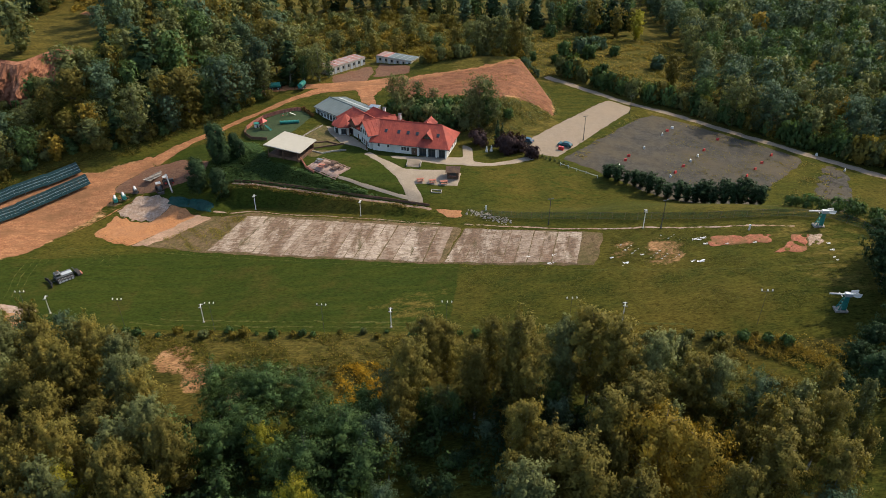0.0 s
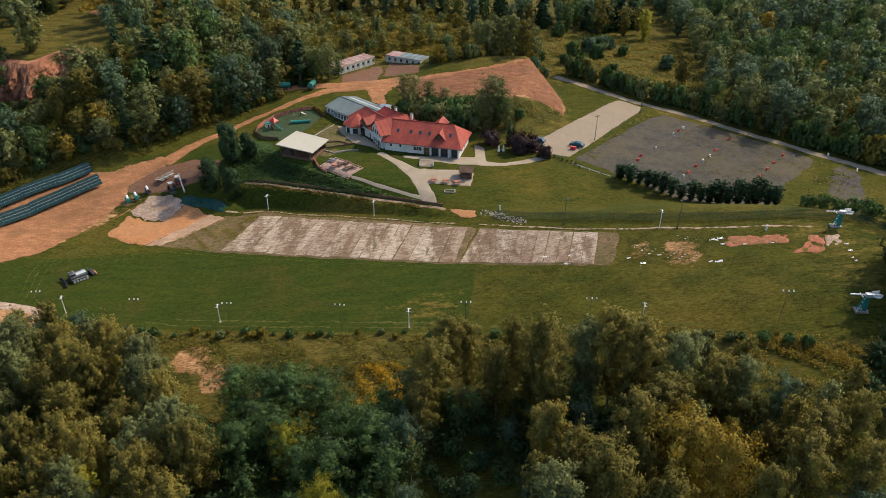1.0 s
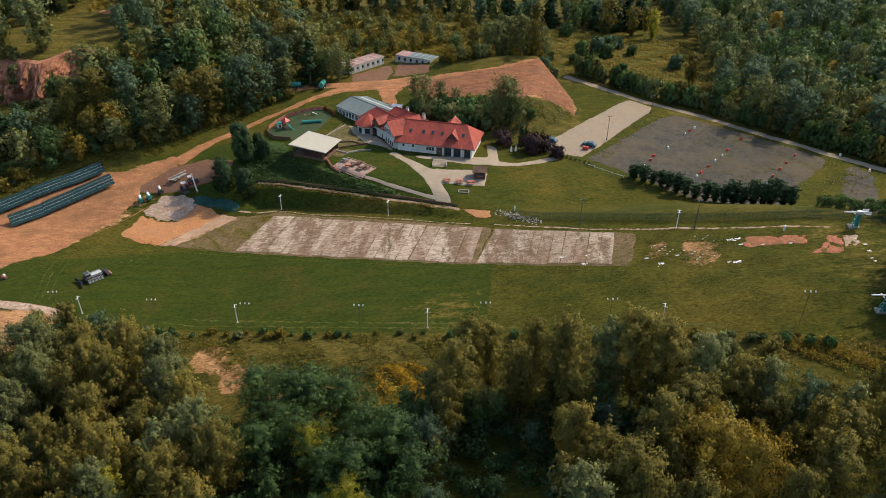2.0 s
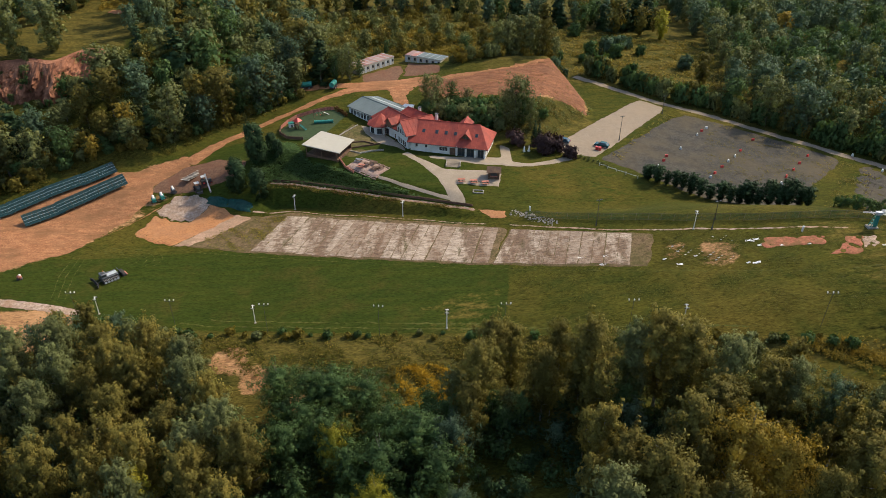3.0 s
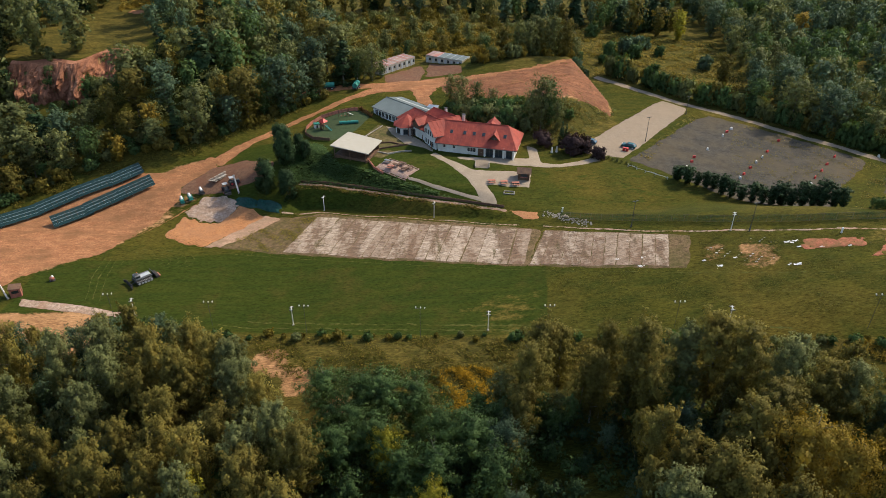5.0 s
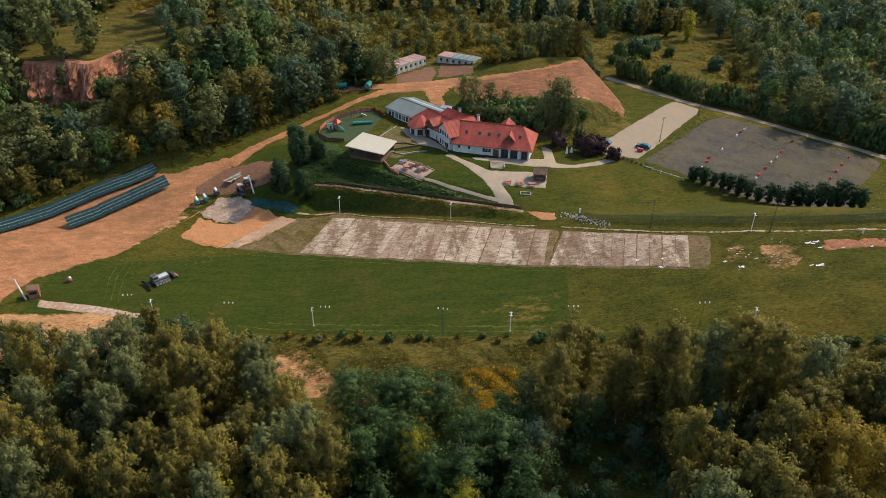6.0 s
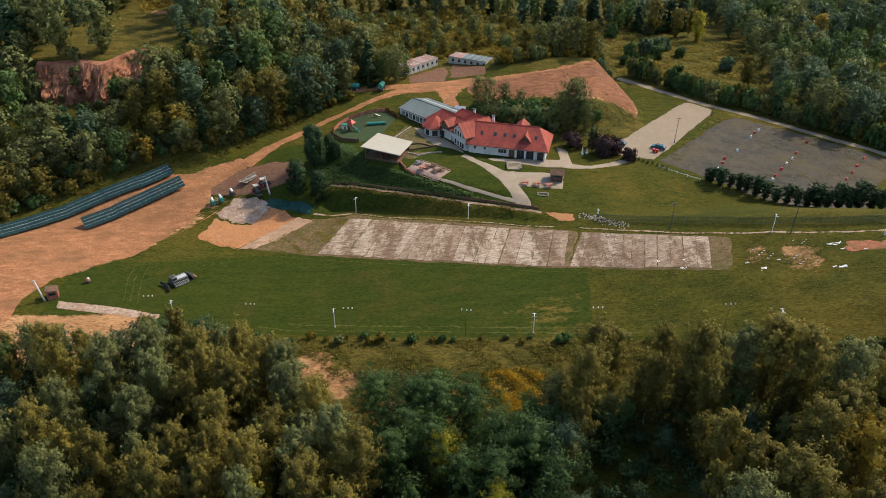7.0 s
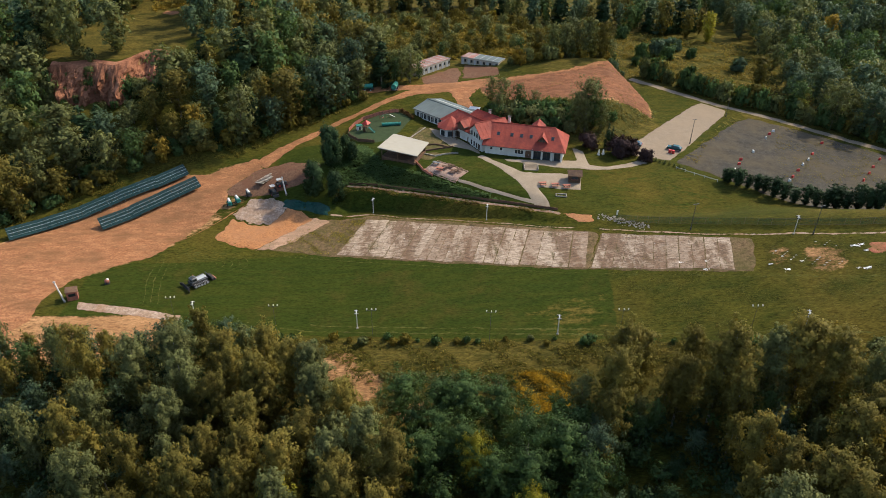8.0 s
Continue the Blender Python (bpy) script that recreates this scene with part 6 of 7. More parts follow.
draped("slope_edge", ribbon_outline([(5, 141), (14, 137.2), (25, 132.6), (36, 129), (48, 125.6), (60, 122.6), (72, 120.6)], 0.6), GREYSAND, "pale worn line along the upper edge of the slope", "worn line", up=0.07, step=0.35, ragged=0.2)
draped("concrete_strip", [(-113, 124.6), (-97.6, 121.4), (-88.2, 119.0), (-88.3, 117.2), (-98.2, 118.7), (-112.2, 121.8)], GREYSAND, "pale concrete strip at the foot of the run", "concrete strip", up=0.1, step=0.4, ragged=0.15)
draped("drain_line", ribbon_outline([(-104, 143.6), (-96, 152.6), (-88.2, 161.5), (-82, 167)], 0.45), TRACK, "sandy trench line along the yard edge", "trench", up=0.08, step=0.3, ragged=0.1)
for line in ([(-66, 113.6), (-44, 109.9), (-20, 106.2), (-4, 103.6), (20, 99.2), (45, 94.4)], [(-60, 114.6), (-44, 111.6), (-20, 107.8), (0, 104.4)]):
    draped("wheel_track", ribbon_outline(line, 0.5), PALEGRASS, "worn wheel track along the lower lift", "wheel track", up=0.05, step=0.35, ragged=0.25)


for k in range(5):
    r = 3.2 + 1.5 * k
    arc = [(-90 + r * 1.25 * math.cos(a), 138.5 + r * 0.62 * math.sin(a)) for a in [radians(d) for d in range(-60 + 8 * k, 215 - 10 * k, 12)]]
    draped("mowing_trace", ribbon_outline(arc, 0.28), PALEGRASS, "pale curved trace of tracks in the grass", "trace", up=0.05, step=0.22, ragged=0.12)
for k in range(3):
    draped("mowing_trace", ribbon_outline([(-101 + 1.6 * k, 141), (-100.4 + 1.6 * k, 132), (-98 + 1.6 * k, 123)], 0.3), PALEGRASS, "pale straight trace of tracks in the grass", "trace", up=0.05, step=0.22, ragged=0.12)
draped("mowing_trace", ribbon_outline([(-78, 143.4), (-60, 139.6), (-40, 134.2), (-20, 128.8), (0, 123.6), (30, 114.4), (60, 106.6), (74, 107)], 0.35), PALEGRASS, "pale line along the lower edge of the matting", "trace", up=0.05, step=0.28, ragged=0.15)


SPECKS = tuple((36 + 13 * (i * 0.618 % 1), 114 + 9 * (i * 0.367 % 1), 0.14 + 0.2 * (i * 0.77 % 1)) for i in range(26)) + tuple((-48 + 74 * (i * 0.618 % 1), 148 - 18 * (i * 0.618 % 1) - 7 * (i * 0.41 % 1), 0.12 + 0.16 * (i * 0.77 % 1)) for i in range(14))


def make_scraps():
    """White torn matting scraps, each its own crumpled sheet."""
    rng = random.Random(9)
    for x, y, s in ((51.7, 119.7, 0.9), (53.3, 119.8, 0.8), (53, 117.4, 0.6), (50.4, 111.7, 1.0), (49, 112.2, 0.6), (34.5, 117.4, 0.6), (36.8, 114.8, 0.8), (18.5, 122.6, 0.9), (23.6, 121.7, 0.8),
                    (22.4, 118.8, 0.9), (75, 113.1, 0.6), (74.5, 110.7, 0.6), (73.8, 108.3, 0.4), (73.9, 107.3, 0.4), (52.4, 119.2, 0.5), (40.5, 117, 0.5), (57, 116.4, 0.5), (62, 115.7, 0.5)) + SPECKS:
        verts, faces = [], []
        n = 4
        s *= 0.7
        for i in range(n + 1):
            for j in range(n + 1):
                u, v = (i / n - 0.5) * 2 * s, (j / n - 0.5) * s
                px, py = x + u + rng.uniform(-0.2, 0.2) * s, y + v * (1 + rng.uniform(-0.5, 0.5))
                verts.append((px, py, ground_z(px, py) + 0.05 + rng.uniform(0, 0.14)))
        for i in range(n):
            for j in range(n):
                if rng.random() > 0.2:
                    k = i * (n + 1) + j
                    faces.append((k, k + n + 1, k + n + 2, k + 1))
        ob = new("mat_scrap", mesh_from("mat_scrap", verts, faces, WHITE))
        tagged(ob, "crumpled white scrap of matting on the grass", "scrap", "scraps on the slope")


make_scraps()


def make_mast():
    """A small drag lift's mast: leaning tube, cross arm, sheave wheels."""
    root = thing("lift_mast", on_ground(-49.7, 112.2, 8), "white steel drag lift mast with a crossarm and wheels", "lift mast", "drag lift masts")
    part("pole", rodded((0, 0, -0.2), (0, 0.25, 4.2), 0.085, 0.065, 8), WHITE, root)
    part("foot", boxed(0, 0, 0.02, 0.45, 0.45, 0.2, bevel=0.04), STONE, root)
    arm = part("crossarm", boxed(0, 0.25, 4.15, 0.1, 1.1, 0.1, bevel=0.02), WHITE, root)
    for y in (-0.25, 0.75):
        bat = part("sheave_beam", boxed(0, y, 4.0, 0.75, 0.08, 0.1), WHITE, arm)
        for x in (-0.3, 0.3):
            part("sheave_wheel", rodded((x, y - 0.05, 3.9), (x, y + 0.05, 3.9), 0.14, 0.14, 10), DARKSTEEL, arm)
    part("brace", rodded((0, 0.2, 3.5), (0, 0.7, 4.1), 0.035, 0.035, 6), WHITE, root)
    return root


mast = make_mast()
for x, y, turn in ((-10.1, 104.6, -3), (32.2, 97.0, -10), (-84.8, 117.6, 10), (-50.3, 161.0, -14), (-20.9, 151.2, -14), (43.0, 126.8, -14)):
    copy_thing(mast, on_ground(x, y, turn))


def make_flood():
    root = thing("floodlight_pole", on_ground(-66.3, 112.0, 0), "thin pole carrying three white floodlights", "floodlight pole", "floodlights along the run")
    part("pole", rodded((0, 0, -0.2), (0, 0, 7.0), 0.04, 0.03, 8), DARKSTEEL, root)
    part("crossbar", boxed(0, 0, 7.0, 1.9, 0.04, 0.04), DARKSTEEL, root)
    for x in (-0.85, 0.1, 0.9):
        lamp_ = part("lamp", boxed(x, 0.1, 7.25, 0.18, 0.16, 0.34, 0, -35, 0, bevel=0.04), WHITE, root, "white floodlight head")
        part("bracket", boxed(x, 0, 7.08, 0.06, 0.06, 0.2), DARKSTEEL, lamp_)
    return root


flood = make_flood()
for x, y in ((-88.2, 115.6), (-46.2, 108.4), (-23.2, 104.4), (0.7, 101.2), (22.7, 97.2), (54.0, 92.6)):
    copy_thing(flood, on_ground(x, y, PLANT.uniform(-6, 6)))


def make_lamp(x, y, tall, label):
    root = thing("lamp_post", on_ground(x, y, 20), label, "lamp post")
    part("pole", rodded((0, 0, -0.2), (0, 0, tall), 0.014 * tall, 0.05, 8), DARKSTEEL, root)
    part("base", rodded((0, 0, -0.1), (0, 0, 0.7), 0.17, 0.15, 8), DARKSTEEL, root)
    for s in (-1, 1):
        h = part("lamp_head", boxed(s * 0.45, 0, tall + 0.02, 0.6, 0.24, 0.12, bevel=0.03), DARKSTEEL, root)
        part("arm", rodded((0, 0, tall - 0.15), (s * 0.35, 0, tall), 0.035, 0.035, 6), DARKSTEEL, h)


make_lamp(41.8, 189.8, 7.6, "tall dark twin-headed car park lamp")
make_lamp(61.2, 213.4, 6.0, "dark lamp post at the end of the car park")
make_lamp(24.0, 134.6, 6.6, "thin dark lamp post by the netting fence")
make_lamp(46.4, 125.6, 6.8, "thin dark lamp post by the netting fence")


def make_station(x, y, turn):
    """The top return station of a drag lift: leaning box mast, boom, tension wheel."""
    root = thing("lift_station", on_ground(x, y, turn), "teal steel drag lift return station with a white boom", "lift station", "lift return stations")
    root.scale = (0.7, 0.7, 0.8)
    part("base", boxed(0, 0, 0.1, 3.0, 2.2, 0.5, bevel=0.06), STONE, root)
    bm = bmesh.new()
    for sx in (-0.55, 0.55):
        for sy in (-0.45, 0.45):
            rod(bm, (sx * 1.5, sy * 1.5, 0.2), (sx * 0.7 + 0.5, sy * 0.7, 3.9), 0.14, 0.11, 6)
    for k in (0.25, 0.5, 0.75):
        box(bm, 0.5 * k, 0, 0.2 + 3.7 * k, 1.7 * (1 - 0.4 * k), 1.35 * (1 - 0.4 * k), 0.12)
    part("mast", bm, TEAL, root)
    part("panel", boxed(0.25, -0.5, 2.0, 1.0, 0.06, 3.2, 0, -6), TEAL, root)
    part("motor_box", boxed(0.6, 0, 4.1, 1.7, 1.1, 0.8, bevel=0.06), STEEL, root)
    boom = part("boom", boxed(-1.7, 0, 4.2, 4.4, 0.24, 0.3, bevel=0.03), WHITE, root)
    for sy in (-0.9, 0.9):
        part("outrigger", boxed(-1.2, sy * 0.5, 4.05, 0.14, 1.0, 0.14), WHITE, boom)
    wheel = part("bull_wheel", rodded((2.4, 0, 4.0), (2.4, 0, 4.14), 1.15, 1.15, 20), WHITE, root)
    part("hub", rodded((2.4, 0, 3.8), (2.4, 0, 4.35), 0.22, 0.22, 8), DARKSTEEL, wheel)
    for s in (-0.35, 0.35):
        part("guard_rail", boxed(2.3, s * 2.2, 4.5, 1.9, 0.09, 0.6, s * 20), WHITE, root)


make_station(76.2, 120.0, -4)
make_station(68.2, 93.8, -4)


def make_fence():
    """The netting fence along the top of the slope: posts, rails, net."""
    line = [(9.3, 143.2), (25.1, 137.0), (42.7, 130.6), (56.4, 126.8), (64, 125.6), (73, 124.4), (80, 122.5), (84, 118), (86, 110)]
    pts = dense(line, 2.4) + [line[-1]]
    root = thing("netting_fence", on_ground(*line[0]), "green netting fence on steel posts along the slope", "fence")
    base = root.matrix_basis.translation
    loc = [(x - base.x, y - base.y, ground_z(x, y) - base.z) for x, y in pts]
    for x, y, z in loc:
        part("post", rodded((x, y, z - 0.2), (x, y, z + 1.75), 0.05, 0.05, 6), DARKSTEEL, root)
    for h in (0.12, 1.7):
        for a, b in zip(loc[:-1], loc[1:]):
            part("rail", rodded((a[0], a[1], a[2] + h), (b[0], b[1], b[2] + h), 0.028, 0.028, 5), DARKSTEEL, root)
    bm = bmesh.new()
    for a, b in zip(loc[:-1], loc[1:]):
        for i in range(16):
            k = i / 16
            p = [a[q] + (b[q] - a[q]) * k for q in range(3)]
            box(bm, p[0], p[1], p[2] + 0.9, 0.05, 0.02, 1.6, -20)
        for h in (0.4, 0.75, 1.1, 1.4):
            rod(bm, (a[0], a[1], a[2] + h), (b[0], b[1], b[2] + h), 0.022, 0.022, 3)
    part("netting", bm, NET, root, "green mesh netting")


make_fence()


def make_groomer():
    root = thing("snow_groomer", on_ground(-88.0, 130.9, 44), "grey tracked snow groomer parked on the mown run", "snow groomer")
    part("body", boxed(0, 0, 1.0, 5.0, 2.3, 0.8, bevel=0.08), DARKSTEEL, root)
    part("cargo_bed", boxed(0.95, 0, 1.52, 2.9, 2.3, 0.22, bevel=0.03), STEEL, root, "pale flat cargo bed")
    part("bed_side", boxed(0.95, 1.12, 1.75, 2.9, 0.08, 0.3), GREYPAINT, root)
    part("bed_side", boxed(0.95, -1.12, 1.75, 2.9, 0.08, 0.3), GREYPAINT, root)
    cab = part("cab", boxed(-1.5, 0, 2.0, 1.7, 2.2, 1.5, bevel=0.22), GREYPAINT, root)
    part("windscreen", boxed(-2.33, 0, 2.2, 0.08, 1.8, 0.8, 0, 0, 8), GLASS, cab)
    for s in (-1, 1):
        part("side_pane", boxed(-1.5, s * 1.1, 2.25, 1.2, 0.05, 0.65), GLASS, cab)
    part("roof_hatch", boxed(-1.5, 0, 2.8, 0.9, 1.4, 0.12, bevel=0.03), DARKSTEEL, cab)
    part("beacon", rodded((-1.0, 0.7, 2.8), (-1.0, 0.7, 3.05), 0.1, 0.08, 8), ORANGE, cab)
    for s in (-1, 1):
        bm = bmesh.new()
        prof = [(-2.5, 0.55), (-2.2, 0.12), (2.2, 0.12), (2.5, 0.55), (2.2, 0.98), (-2.2, 0.98)]
        side = [bm.verts.new((x, s * 1.25, z)) for x, z in prof]
        other = [bm.verts.new((x, s * 2.1, z)) for x, z in prof]
        bm.faces.new(side), bm.faces.new(other[::-1])
        for i in range(6):
            bm.faces.new((side[i], side[(i + 1) % 6], other[(i + 1) % 6], other[i]))
        bmesh.ops.recalc_face_normals(bm, faces=bm.faces)
        tr = part("track", bm, RUBBER, root)
        for i in range(5):
            x = -1.8 + i * 0.9
            part("road_wheel", rodded((x, s * 2.08, 0.5), (x, s * 2.18, 0.5), 0.36, 0.36, 12), STEEL, tr)
        for i in range(11):
            part("grouser", boxed(-2.0 + i * 0.4, s * 1.68, 1.0, 0.07, 0.86, 0.09), STEEL, tr)
    blade = part("blade", boxed(-4.0, 0, 0.55, 0.25, 4.4, 1.0, 0, 0, 14, bevel=0.04), RUBBER, root, "dark front blade")
    for s in (-1, 1):
        part("blade_arm", rodded((-2.4, s * 0.7, 0.8), (-3.9, s * 0.7, 0.55), 0.1, 0.1, 6), DARKSTEEL, blade)
        part("blade_wing", boxed(-4.25, s * 2.45, 0.55, 0.2, 0.8, 0.95, s * 25), RUBBER, blade)
    tiller = part("tiller", boxed(3.9, 0, 0.5, 1.1, 3.8, 0.7, bevel=0.08), RUBBER, root, "dark rear tiller with red flap")
    part("tiller_frame", boxed(3.3, 0, 1.25, 0.25, 3.4, 1.3, 0, 0, -18), DARKSTEEL, tiller)
    part("flap", boxed(4.65, -0.4, 0.35, 0.5, 2.2, 0.08, 0, 0, 14), REDWOOD, tiller)
    for s in (-1, 1):
        part("lift_arm", rodded((2.4, s * 0.5, 1.1), (3.6, s * 0.5, 0.7), 0.1, 0.1, 6), DARKSTEEL, tiller)


make_groomer()
bpy.data.objects["snow_groomer"].scale = (0.78, 0.78, 0.78)


def make_snow_gun(x, y, turn, body, label):
    root = thing("snow_gun", on_ground(x, y, turn), label, "snow gun", "snow guns")
    root.scale = (0.8, 0.8, 0.8)
    part("trailer", boxed(0, 0, 0.55, 2.4, 1.3, 0.25, bevel=0.04), body, root)
    for s in (-1, 1):
        w = part("wheel", rodded((-0.3, s * 0.75, 0.38), (-0.3, s * 0.98, 0.38), 0.38, 0.38, 14), RUBBER, root)
        part("rim", rodded((-0.3, s * 0.96, 0.38), (-0.3, s * 1.0, 0.38), 0.2, 0.2, 10), STEEL, w)
    part("motor_box", boxed(-0.5, 0, 1.1, 1.2, 1.2, 0.9, bevel=0.08), body, root)
    part("fork", boxed(0.5, 0, 1.2, 0.3, 1.5, 1.0), body, root)
    fan = part("fan_barrel", rodded((-0.5, 0, 1.5), (1.2, 0, 1.95), 0.45, 0.36, 16), WHITE, root, "white fan barrel")
    part("nozzle_ring", rodded((1.15, 0, 1.93), (1.28, 0, 1.97), 0.41, 0.41, 16), STEEL, fan)
    part("drawbar", rodded((-1.2, 0, 0.5), (-2.4, 0, 0.4), 0.07, 0.07, 6), DARKSTEEL, root)


make_snow_gun(-89.2, 164.6, 118, TEAL, "teal wheeled snow gun with a white fan barrel")
make_snow_gun(-87.2, 165.6, 125, TEAL, "teal wheeled snow gun with a white fan barrel")
make_snow_gun(-84.6, 167.6, 122, DARKSTEEL, "dark wheeled snow gun with a white fan barrel")


def make_pallets():
    rng = random.Random(2)
    root = thing("timber_stack", on_ground(-81.3, 173.2, -20), "stepped stack of weathered timber slats", "timber stack")
    for i in range(9):
        part("slat", boxed(rng.uniform(-0.1, 0.1) + 0.16 * i, -2.6 + 0.66 * i, 0.35 + 0.05 * i, 2.6, 0.36, 0.16, rng.uniform(-4, 4), bevel=0.02), STONE, root)
        part("bearer", boxed(0.16 * i, -2.6 + 0.66 * i, 0.1, 1.8, 0.2, 0.4 + 0.05 * i), WOOD, root)


make_pallets()


def make_loader(x, y, turn):
    root = thing("tractor", on_ground(x, y, turn), "small dark tractor with a roll frame beside the works", "tractor")
    part("body", boxed(0.5, 0, 0.95, 1.9, 0.9, 0.7, bevel=0.1), DARKSTEEL, root)
    part("seat_deck", boxed(-0.7, 0, 0.8, 1.0, 1.2, 0.3), DARKSTEEL, root)
    bm = bmesh.new()
    for s in (-0.55, 0.55):
        rod(bm, (-1.0, s, 0.8), (-1.0, s, 2.2), 0.05, 0.05, 6)
        rod(bm, (0.0, s, 0.9), (-0.1, s, 2.2), 0.04, 0.04, 6)
    part("roll_frame", bm, DARKSTEEL, root)
    part("roof", boxed(-0.55, 0, 2.25, 1.4, 1.35, 0.08, bevel=0.03), STEEL, root)
    for sx, r in ((-0.8, 0.62), (1.1, 0.4)):
        for s in (-1, 1):
            w = part("wheel", rodded((sx, s * 0.62, r), (sx, s * 0.98, r), r, r, 16), RUBBER, root)
            part("rim", rodded((sx, s * 0.96, r), (sx, s * 1.0, r), r * 0.5, r * 0.5, 10), RED, w)
    part("bucket", boxed(2.2, 0, 0.4, 0.7, 1.5, 0.6, bevel=0.05), DARKSTEEL, root)


make_loader(-77.7, 167.3, -60)
make_loader(-75.8, 169.4, 30)


def make_pole(x, y, tall, lean, label):
    root = thing("bare_pole", on_ground(x, y, 0), label, "pole")
    part("pole", rodded((0, 0, -0.2), (lean, 0.2, tall), 0.2, 0.16, 10), WHITE, root)
    part("collar", rodded((0, 0, 0), (0, 0, 0.4), 0.28, 0.25, 10), STONE, root)
    part("cap", boxed(lean, 0.2, tall, 0.5, 0.3, 0.2), STEEL, root)


make_pole(-74.1, 166.6, 5.2, -0.7, "pale concrete pole beside the works")


def make_teal_heap(x, y, sx, sy, turn, tall, label):
    """A low rumpled heap in dark teal."""
    verts, faces = [], []
    n = 14
    c, s = math.cos(radians(turn)), math.sin(radians(turn))
    for i in range(n + 1):
        for j in range(n + 1):
            u, v = (i / n - 0.5) * 2, (j / n - 0.5) * 2
            w = max(0, 1 - u * u) * max(0, 1 - v * v)
            px, py = u * sx * (1 + 0.08 * math.sin(5 * v)), v * sy * (1 + 0.1 * math.sin(4 * u + 1))
            px, py = x + px * c - py * s, y + px * s + py * c
            verts.append((px, py, ground_z(px, py) + 0.03 + tall * w ** 0.6 * (0.75 + 0.25 * math.sin(i * 1.7) * math.cos(j * 2.1))))
    for i in range(n):
        for j in range(n):
            k = i * (n + 1) + j
            faces.append((k, k + n + 1, k + n + 2, k + 1))
    tagged(new("tarpaulin", mesh_from("tarpaulin", verts, faces, TEAL_HEAP, True)), label, "tarpaulin", "tarpaulins")


make_teal_heap(-71.6, 163.6, 3.0, 1.3, -12, 0.9, "low dark teal heap")
make_teal_heap(-65.4, 162.4, 3.4, 1.4, -14, 1.0, "long low dark teal heap")


def make_rocks():
    rng = random.Random(12)
    shapes = []
    for _ in range(5):
        bm = bmesh.new()
        bmesh.ops.create_icosphere(bm, subdivisions=1, radius=1)
        for v in bm.verts:
            v.co *= rng.uniform(0.7, 1.15)
            v.co.z *= 0.7
        me = bpy.data.meshes.new("boulder")
        bm.to_mesh(me)
        bm.free()
        me.materials.append(STONE)
        shapes.append(me)
    spots = [(6 + 9 * k + rng.uniform(-1, 1.6), 146.6 - 8.0 * k + rng.uniform(-1.2, 1.4), rng.uniform(0.10, 0.34)) for k in [rng.random() for _ in range(130)]]
    for x, y, s in spots:
        ob = new("boulder", rng.choice(shapes))
        ob.matrix_basis = on_ground(x, y, rng.uniform(0, 360), s * 0.25) @ Matrix.Diagonal((s * rng.uniform(0.8, 1.3), s, s, 1))
        tagged(ob, "pale grey boulder of a stone tip on the bank", "boulder", "stone tip")
    # kerb of stones along the top of the bank
    line = dense([(-57.5, 167.8), (-48.8, 166.2), (-39.2, 162.4), (-26.9, 158), (-15.2, 154), (-2.5, 149.4)], 0.6)
    kerb = thing("stone_kerb", on_ground(*line[0]), "ragged row of pale stones edging the bank", "stone kerb")
    b = kerb.matrix_basis.translation
    for x, y in line:
        s = rng.uniform(0.09, 0.2)
        ob = part("stone", rng.choice(shapes), None, kerb)
        ob.matrix_basis = pose(x - b.x + rng.uniform(-0.2, 0.2), y - b.y + rng.uniform(-0.2, 0.2), ground_z(x, y) - b.z + 0.15, 0, 0, rng.uniform(0, 360)) @ Matrix.Diagonal((s * 1.3, s, s, 1))
    # timber boarding behind it
    wall_ = thing("timber_edging", on_ground(*line[0]), "dark low timber edging along the bank", "edging")
    for (x, y), (x2, y2) in zip(line[:-1:4], line[4::4]):
        d = math.hypot(x2 - x, y2 - y)
        nx, ny = -(y2 - y) / d, (x2 - x) / d
        mx, my = (x + x2) / 2 + nx * 0.9, (y + y2) / 2 + ny * 0.9
        part("board", boxed(mx - b.x, my - b.y, ground_z(mx, my) - b.z + 0.25, d, 0.12, 0.8, math.degrees(math.atan2(y2 - y, x2 - x))), WOOD, wall_)


make_rocks()
draped("kerb_ledge", ribbon_outline([(-58, 168.1), (-48.8, 166.0), (-39.2, 162.2), (-26.9, 157.8), (-15.2, 153.8), (-2.5, 149.2)], 0.9), PALESAND, "pale worn ledge along the stone kerb", "ledge", up=0.09, step=0.3, ragged=0.25)
draped("bare_slope", [(-2, 149.4), (4.6, 147.4), (4.4, 144.6), (1, 145.6)], SAND, "bare orange soil at the end of the bank", "bare earth", up=0.07, step=0.4, ragged=0.4)


def make_table(x, y, turn, material, label, group):
    root = thing("picnic_table", on_ground(x, y, turn, 0.1), label, "picnic table", group)
    bm = bmesh.new()
    for i in range(4):
        box(bm, 0, -0.33 + 0.22 * i, 0.75, 1.9, 0.2, 0.05)
    part("tabletop", bm, material, root)
    for s in (-1, 1):
        part("bench", boxed(0, s * 0.8, 0.45, 1.9, 0.34, 0.06, bevel=0.01), material, root)
        part("leg", boxed(s * 0.65, 0, 0.37, 0.1, 1.5, 0.1), WOOD, root)
        bm = bmesh.new()
        for q in (-0.4, 0.4):
            rod(bm, (s * 0.65, q * 1.3, 0), (s * 0.65, q * 0.6, 0.73), 0.05, 0.05, 4)
        part("trestle", bm, WOOD, root)
    return root


